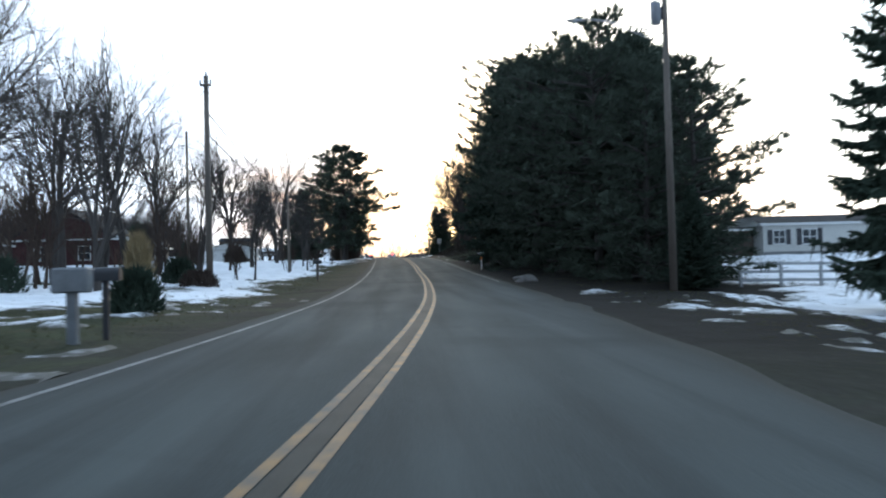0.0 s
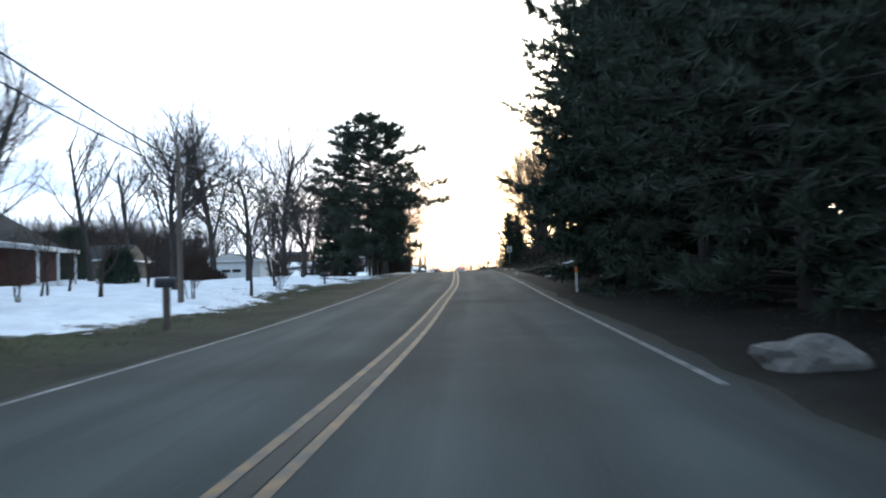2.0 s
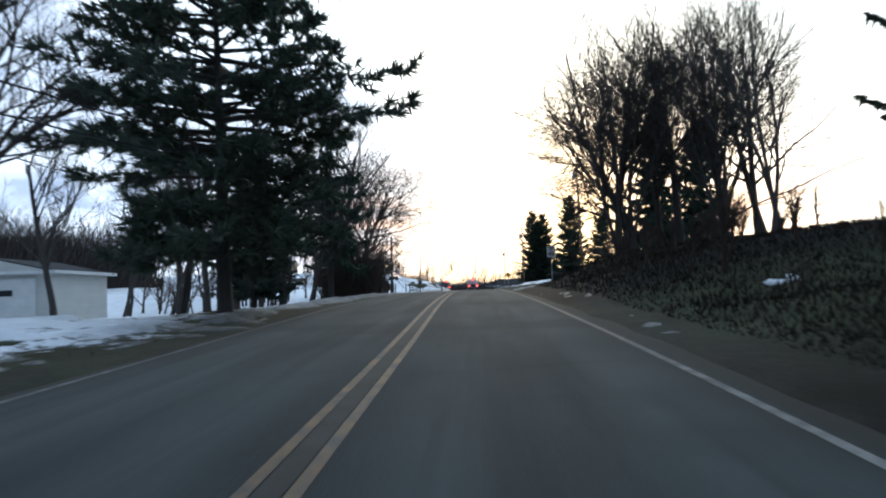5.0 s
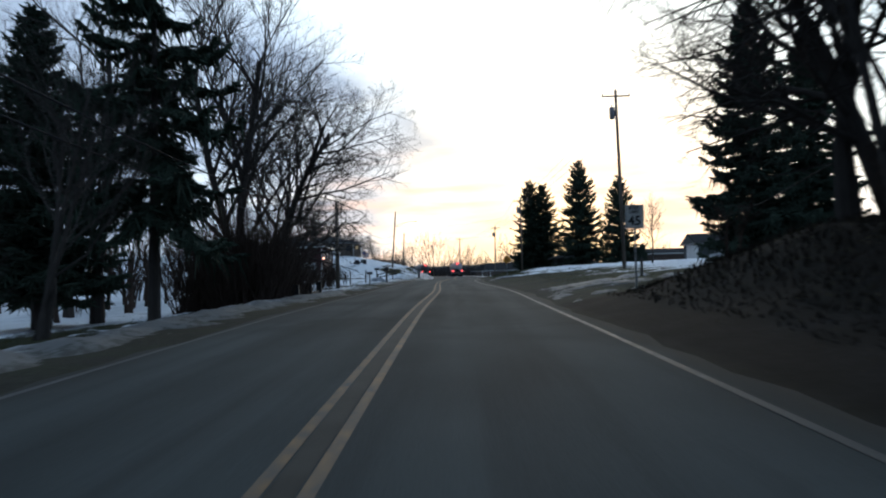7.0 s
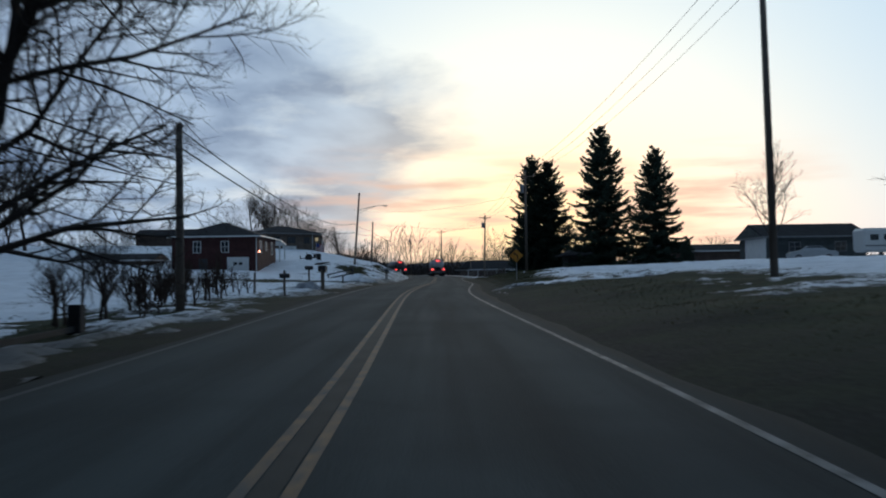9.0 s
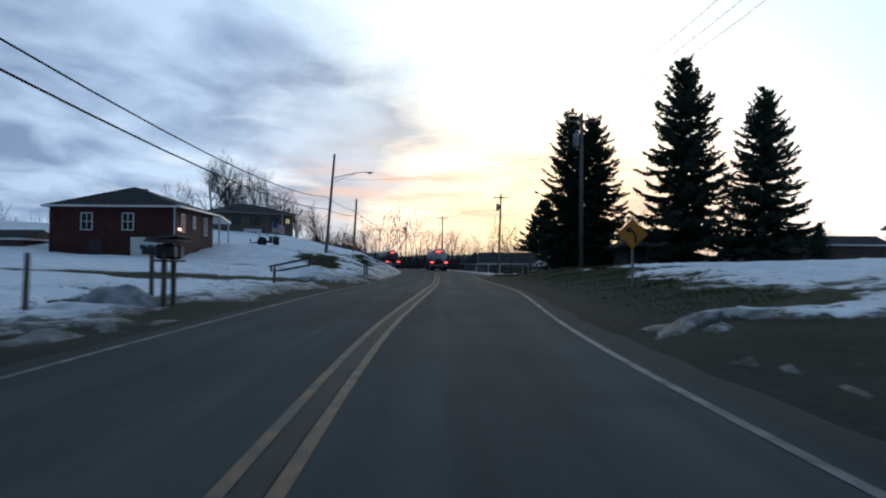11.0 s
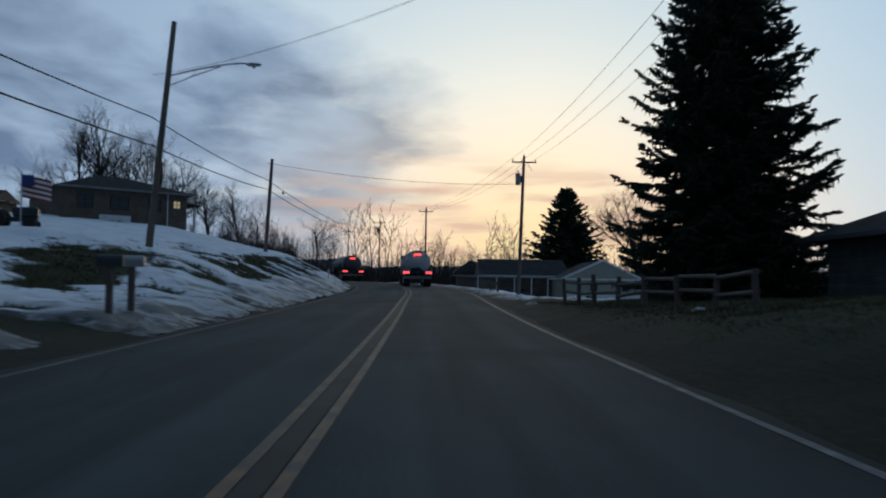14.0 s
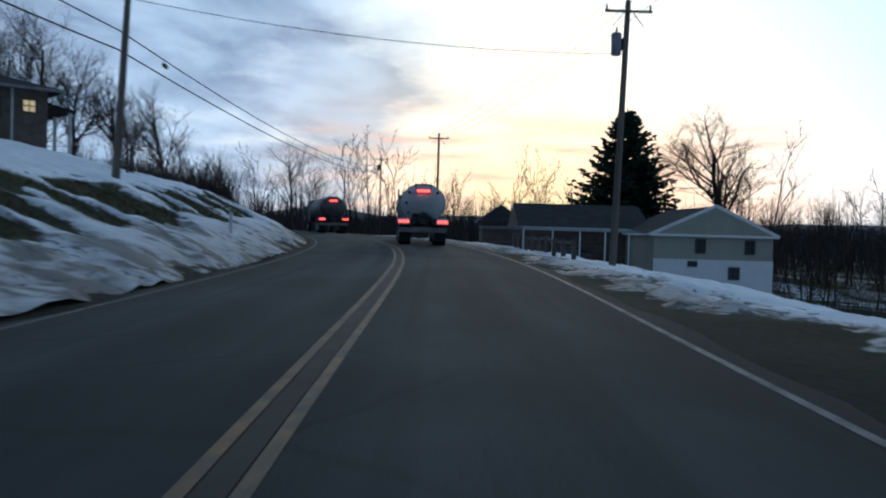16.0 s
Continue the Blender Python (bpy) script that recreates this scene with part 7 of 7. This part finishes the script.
df = thing("drive_fence", (-9.1, 235.7, land_at(-9.1, 235.7)), "dark end post with two rails slanting down to the snow", "fence")
b = B()
box(b, 0, 0, 0.55, 0.15, 0.15, 1.5, 0.01)
part("post", b, M["dark_metal"], df)
for h0, h1_, ln in ((1.05, 0.5, 2.6), (0.62, 0.15, 2.4)):
    b = B()
    box(b, -ln / 2, 0.02, (h0 + h1_) / 2, ln + 0.1, 0.05, 0.13, turn=(0, -math.degrees(math.atan2(h0 - h1_, ln)), 2))
    part("rail", b, M["dark_metal"], df)
b = B()
box(b, -2.5, 0.05, 0.1, 0.12, 0.12, 0.9, 0.01)
part("post", b, M["dark_metal"], df)
rail_fence("field_fence", [(-7.8 - 0.55 * k, 154.4 + 6.8 * k) for k in range(3)], 0.66, (0.12,), 0.16, M["tyre"], "dark post fence below the road at the snowy field", True, 0.06, 5)
for x, y, h in ((-10.3, 194.5, 1.15), (-8.2, 218.5, 0.75), (-9.1, 196.8, 1.2), (8.0, 152, 0.8)):
    p = thing("wooden_post", (x, y, land_at(x, y)), "short dark wooden post at the verge", "post", "verge posts")
    b = B()
    rod(b, (0, 0, -0.3), (0.04, 0, h), 0.07, 0.06, 8)
    part("stake", b, M["wood"], p)
    b = B()
    lathe(b, [(0.062, 0), (0.05, 0.03), (0.01, 0.05)], 8)
    bmesh.ops.translate(b, verts=b.verts, vec=(0.04, 0, h))
    part("cap", b, M["dark_metal"], p)

# low dark shed beside the brick house
house("low_shed", -43.5, 249, 1.9, 9.5, 6, 2.1, 0.8, M["brown_siding"], "long low dark shed with a shallow roof in the snow", "gable", ridge="x", over=0.3)

# parked vehicles on the left drive, lower right yard and by the ranch house


def wheel(parent, x, y, z, r, w, name="wheel"):
    b = B()
    lathe(b, [(r * 0.55, -w / 2), (r * 0.94, -w / 2), (r, -w * 0.32), (r, w * 0.32), (r * 0.94, w / 2), (r * 0.55, w / 2)], 22)
    bmesh.ops.rotate(b, verts=b.verts, cent=(0, 0, 0), matrix=Matrix.Rotation(radians(90), 3, "Y"))
    bmesh.ops.translate(b, verts=b.verts, vec=(x, y, z))
    t = part(name, b, M["tyre"], parent)
    b = B()
    lathe(b, [(r * 0.5, -w * 0.52), (r * 0.57, -w * 0.5), (r * 0.57, w * 0.5), (r * 0.5, w * 0.52)], 16)
    bmesh.ops.rotate(b, verts=b.verts, cent=(0, 0, 0), matrix=Matrix.Rotation(radians(90), 3, "Y"))
    bmesh.ops.translate(b, verts=b.verts, vec=(x, y, z))
    part("rim", b, M["grey_metal"], t)


def sedan(x, y, turn, label, mat, z=None):
    t = thing("car", (x, y, land_at(x, y) if z is None else z), label, "car", "parked cars", turn)
    prof = [(-2.2, 0.35), (-2.25, 0.75), (-2.0, 0.95), (-1.35, 1.0), (-0.65, 1.42), (0.55, 1.45), (1.25, 1.0), (2.05, 0.86), (2.25, 0.65), (2.2, 0.35)]
    b = B()
    sides = []
    for xx, k in ((-0.86, 0), (0.86, 1)):
        sides.append([b.verts.new(((xx if pz < 1.1 else xx * 0.78), py, pz)) for py, pz in prof])
    n = len(prof)
    for k in range(n):
        b.faces.new((sides[0][k], sides[0][(k + 1) % n], sides[1][(k + 1) % n], sides[1][k]))
    b.faces.new(sides[0])
    b.faces.new(sides[1])
    part("body", b, mat, t)
    for xx in (-0.83, 0.83):
        b = B()
        q = [(xx * 1.0, -1.15, 1.03), (xx * 0.83, -0.62, 1.38), (xx * 0.83, 0.5, 1.40), (xx * 1.0, 1.05, 1.03)]
        b.faces.new([b.verts.new((p[0] * 1.012, p[1], p[2])) for p in q])
        part("window", b, M["pane"], t)
    for q in ([(-0.72, -1.36, 1.04), (0.72, -1.36, 1.04), (0.62, -0.72, 1.42), (-0.62, -0.72, 1.42)], [(-0.72, 1.24, 1.04), (0.72, 1.24, 1.04), (0.62, 0.62, 1.44), (-0.62, 0.62, 1.44)]):
        b = B()
        b.faces.new([b.verts.new((p[0], p[1] + (-0.012 if p[1] < 0 else 0.012), p[2] + 0.012)) for p in q])
        part("windscreen", b, M["pane"], t)
    for xx in (-0.6, 0.6):
        b = B()
        box(b, xx, -2.23, 0.74, 0.34, 0.06, 0.14, 0.01)
        part("tail_light", b, M["red"], t)
        b = B()
        box(b, xx, 2.2, 0.68, 0.34, 0.08, 0.14, 0.01)
        part("headlight", b, M["glass_clear"], t)
    for xx in (-0.78, 0.78):
        for yy in (-1.35, 1.4):
            wheel(t, xx, yy, 0.32, 0.32, 0.2)
    return t


sedan(36.0, 231.5, 80, "silver sedan parked beside a ranch house", M["car"])
sedan(9.6, 322, 60, "dark car parked under a low house's carport", M["dark_metal"])
cp = thing("camper_trailer", (43.5, 231, land_at(43.5, 231)), "white camper trailer parked in the snow", "camper", turn=0)
b = B()
box(b, 0, 0, 1.75, 6.5, 2.4, 2.3, 0.25)
part("body", b, M["camper"], cp)
for k in (-2.2, -0.9, 1.6):
    b = B()
    box(b, k, -1.21, 2.0, 0.8, 0.04, 0.55, 0.01)
    part("window", b, M["pane"], cp)
b = B()
box(b, 0, -1.22, 1.2, 6.2, 0.02, 0.12)
part("stripe", b, M["truck_grey"], cp)
for k in (-0.5, 0.4):
    wheel(cp, k, -1.0, 0.35, 0.35, 0.2)
    wheel(cp, k, 1.0, 0.35, 0.35, 0.2)

# ---- tank trucks ahead on the road ----


def tank_truck(x, y, turn, label, skin):
    """Heavy truck with a long round tank, seen mostly from behind; its rear face is at y."""
    t = thing("tank_truck", (x, y, float(road_z(y)) + 0.03), label, "truck", "tank trucks", turn)
    b = B()
    prof = [(0.0, -0.34), (0.35, -0.32), (0.75, -0.22), (1.02, -0.05), (1.1, 0.1), (1.1, 8.2), (1.0, 8.4), (0.5, 8.55), (0.0, 8.6)]
    lathe(b, [(max(r, 0.01), h) for r, h in prof], 32, "Y")
    bmesh.ops.scale(b, verts=b.verts, vec=(1.06, 1, 0.9))
    bmesh.ops.translate(b, verts=b.verts, vec=(0, 0.6, 2.15))
    tank = part("tank", b, skin, t, smooth_shade=True)
    for yy in (0.7, 2.7, 4.7, 6.7, 8.7):
        b = B()
        lathe(b, [(1.115, -0.03), (1.135, -0.03), (1.135, 0.03), (1.115, 0.03)], 32, "Y")
        bmesh.ops.scale(b, verts=b.verts, vec=(1.06, 1, 0.9))
        bmesh.ops.translate(b, verts=b.verts, vec=(0, yy, 2.15))
        part("band", b, M["grey_metal"], tank)
    for ax, az in ((-0.72, 0.55), (-0.86, 0.0), (-0.76, -0.5), (0.74, 0.55)):
        b = B()
        lathe(b, [(0.02, -0.1), (0.07, -0.08), (0.07, 0.06)], 10, "Y")
        bmesh.ops.translate(b, verts=b.verts, vec=(ax, 0.42, 2.15 + az))
        part("fitting", b, M["dark_metal"], tank)
    b = B()
    box(b, 0, 0.34, 2.78, 0.72, 0.12, 0.2, 0.02)
    bar = part("light_bar", b, M["truck_grey"], t)
    for k in range(4):
        b = B()
        lathe(b, [(0.075, -0.03), (0.06, 0.02)], 12, "Y")
        bmesh.ops.translate(b, verts=b.verts, vec=(-0.25 + k * 0.167, 0.25, 2.78))
        part("lamp", b, M["tail_lamp"], bar, "lit red lamp")
    b = B()
    rod(b, (-0.4, 0.45, 3.10), (0.4, 0.45, 3.10), 0.03, n=8)
    rod(b, (-0.4, 0.45, 2.95), (-0.4, 0.45, 3.12), 0.03, n=8)
    rod(b, (0.4, 0.45, 2.95), (0.4, 0.45, 3.12), 0.03, n=8)
    part("hand_rail", b, M["dark_metal"], t)
    # manhole and pump under the rear dish
    b = B()
    lathe(b, [(0.3, -0.28), (0.34, -0.2), (0.34, 0.2)], 18, "Y")
    bmesh.ops.translate(b, verts=b.verts, vec=(0.02, 0.3, 1.35))
    part("pump", b, M["dark_metal"], t)
    b = B()
    rod(b, (-0.45, 0.1, 1.55), (0.45, 0.1, 1.35), 0.09, n=10)
    rod(b, (0.3, 0.1, 1.5), (0.55, 0.0, 0.95), 0.07, n=10)
    rod(b, (-0.5, 0.1, 1.6), (-0.55, 0.0, 1.0), 0.06, n=10)
    part("hose", b, M["tyre"], t)
    b = B()
    box(b, -0.55, 4.5, 1.2, 0.18, 9.6, 0.3)
    box(b, 0.55, 4.5, 1.2, 0.18, 9.6, 0.3)
    part("chassis", b, M["dark_metal"], t)
    b = B()
    box(b, 0, -0.1, 0.78, 2.45, 0.16, 0.26, 0.02)
    part("bumper", b, M["truck_grey"], t, "dirty steel rear bumper")
    for s in (-1, 1):
        b = B()
        box(b, s * 0.96, 0.45, 1.2, 0.62, 1.5, 0.34, 0.05)
        fe = part("fender", b, skin, t)
        for k in (-0.18, 0.0, 0.18):
            b = B()
            lathe(b, [(0.075, -0.02), (0.06, 0.02)], 12, "Y")
            bmesh.ops.translate(b, verts=b.verts, vec=(s * 0.98 + k, -0.32, 1.2))
            part("lamp", b, M["tail_lamp"], fe, "lit red lamp")
        for yy in (0.85, 2.2):
            wheel(t, s * 1.06, yy, 0.52, 0.52, 0.29)
            wheel(t, s * 0.74, yy, 0.52, 0.52, 0.29)
        wheel(t, s * 1.02, 9.9, 0.52, 0.52, 0.3)
        b = B()
        box(b, s * 0.9, 0.22, 0.5, 0.6, 0.02, 0.55)
        part("mud_flap", b, M["tyre"], t)
        b = B()
        rod(b, (s * 1.12, 8.6, 1.2), (s * 1.12, 8.6, 3.2), 0.06, n=10)
        part("exhaust_stack", b, M["grey_metal"], t)
        b = B()
        box(b, s * 1.38, 10.0, 2.25, 0.14, 0.1, 0.5, 0.03)
        part("mirror", b, M["dark_metal"], t)
        b = B()
        rod(b, (s * 1.1, 10.0, 2.35), (s * 1.36, 10.0, 2.35), 0.02, n=6)
        part("mirror_arm", b, M["dark_metal"], t)
    b = B()
    box(b, 0, 9.9, 1.95, 2.2, 2.0, 1.9, 0.12)
    cab = part("cab", b, M["red"] if skin is M["tank"] else M["dark_metal"], t)
    b = B()
    box(b, 0, 8.88, 2.4, 1.2, 0.03, 0.5, 0.01)
    part("rear_window", b, M["pane"], cab)
    b = B()
    box(b, 0, 11.6, 1.45, 1.7, 1.5, 0.95, 0.15)
    part("hood", b, M["red"] if skin is M["tank"] else M["dark_metal"], t)
    for k in range(5):
        b = B()
        rod(b, (-0.62, 0.33 - 0.0, 1.6 + k * 0.27), (-0.36, 0.33, 1.6 + k * 0.27), 0.014, n=6)
        part("ladder_rung", b, M["grey_metal"], t)
    return t


tank_truck(-0.62, 303, 3.5, "pale round tank truck with lit red tail lamps on the road", M["tank"])
tank_truck(-8.7, 333, 14, "dark tank truck with lit red tail lamps further ahead", M["dark_tank"])
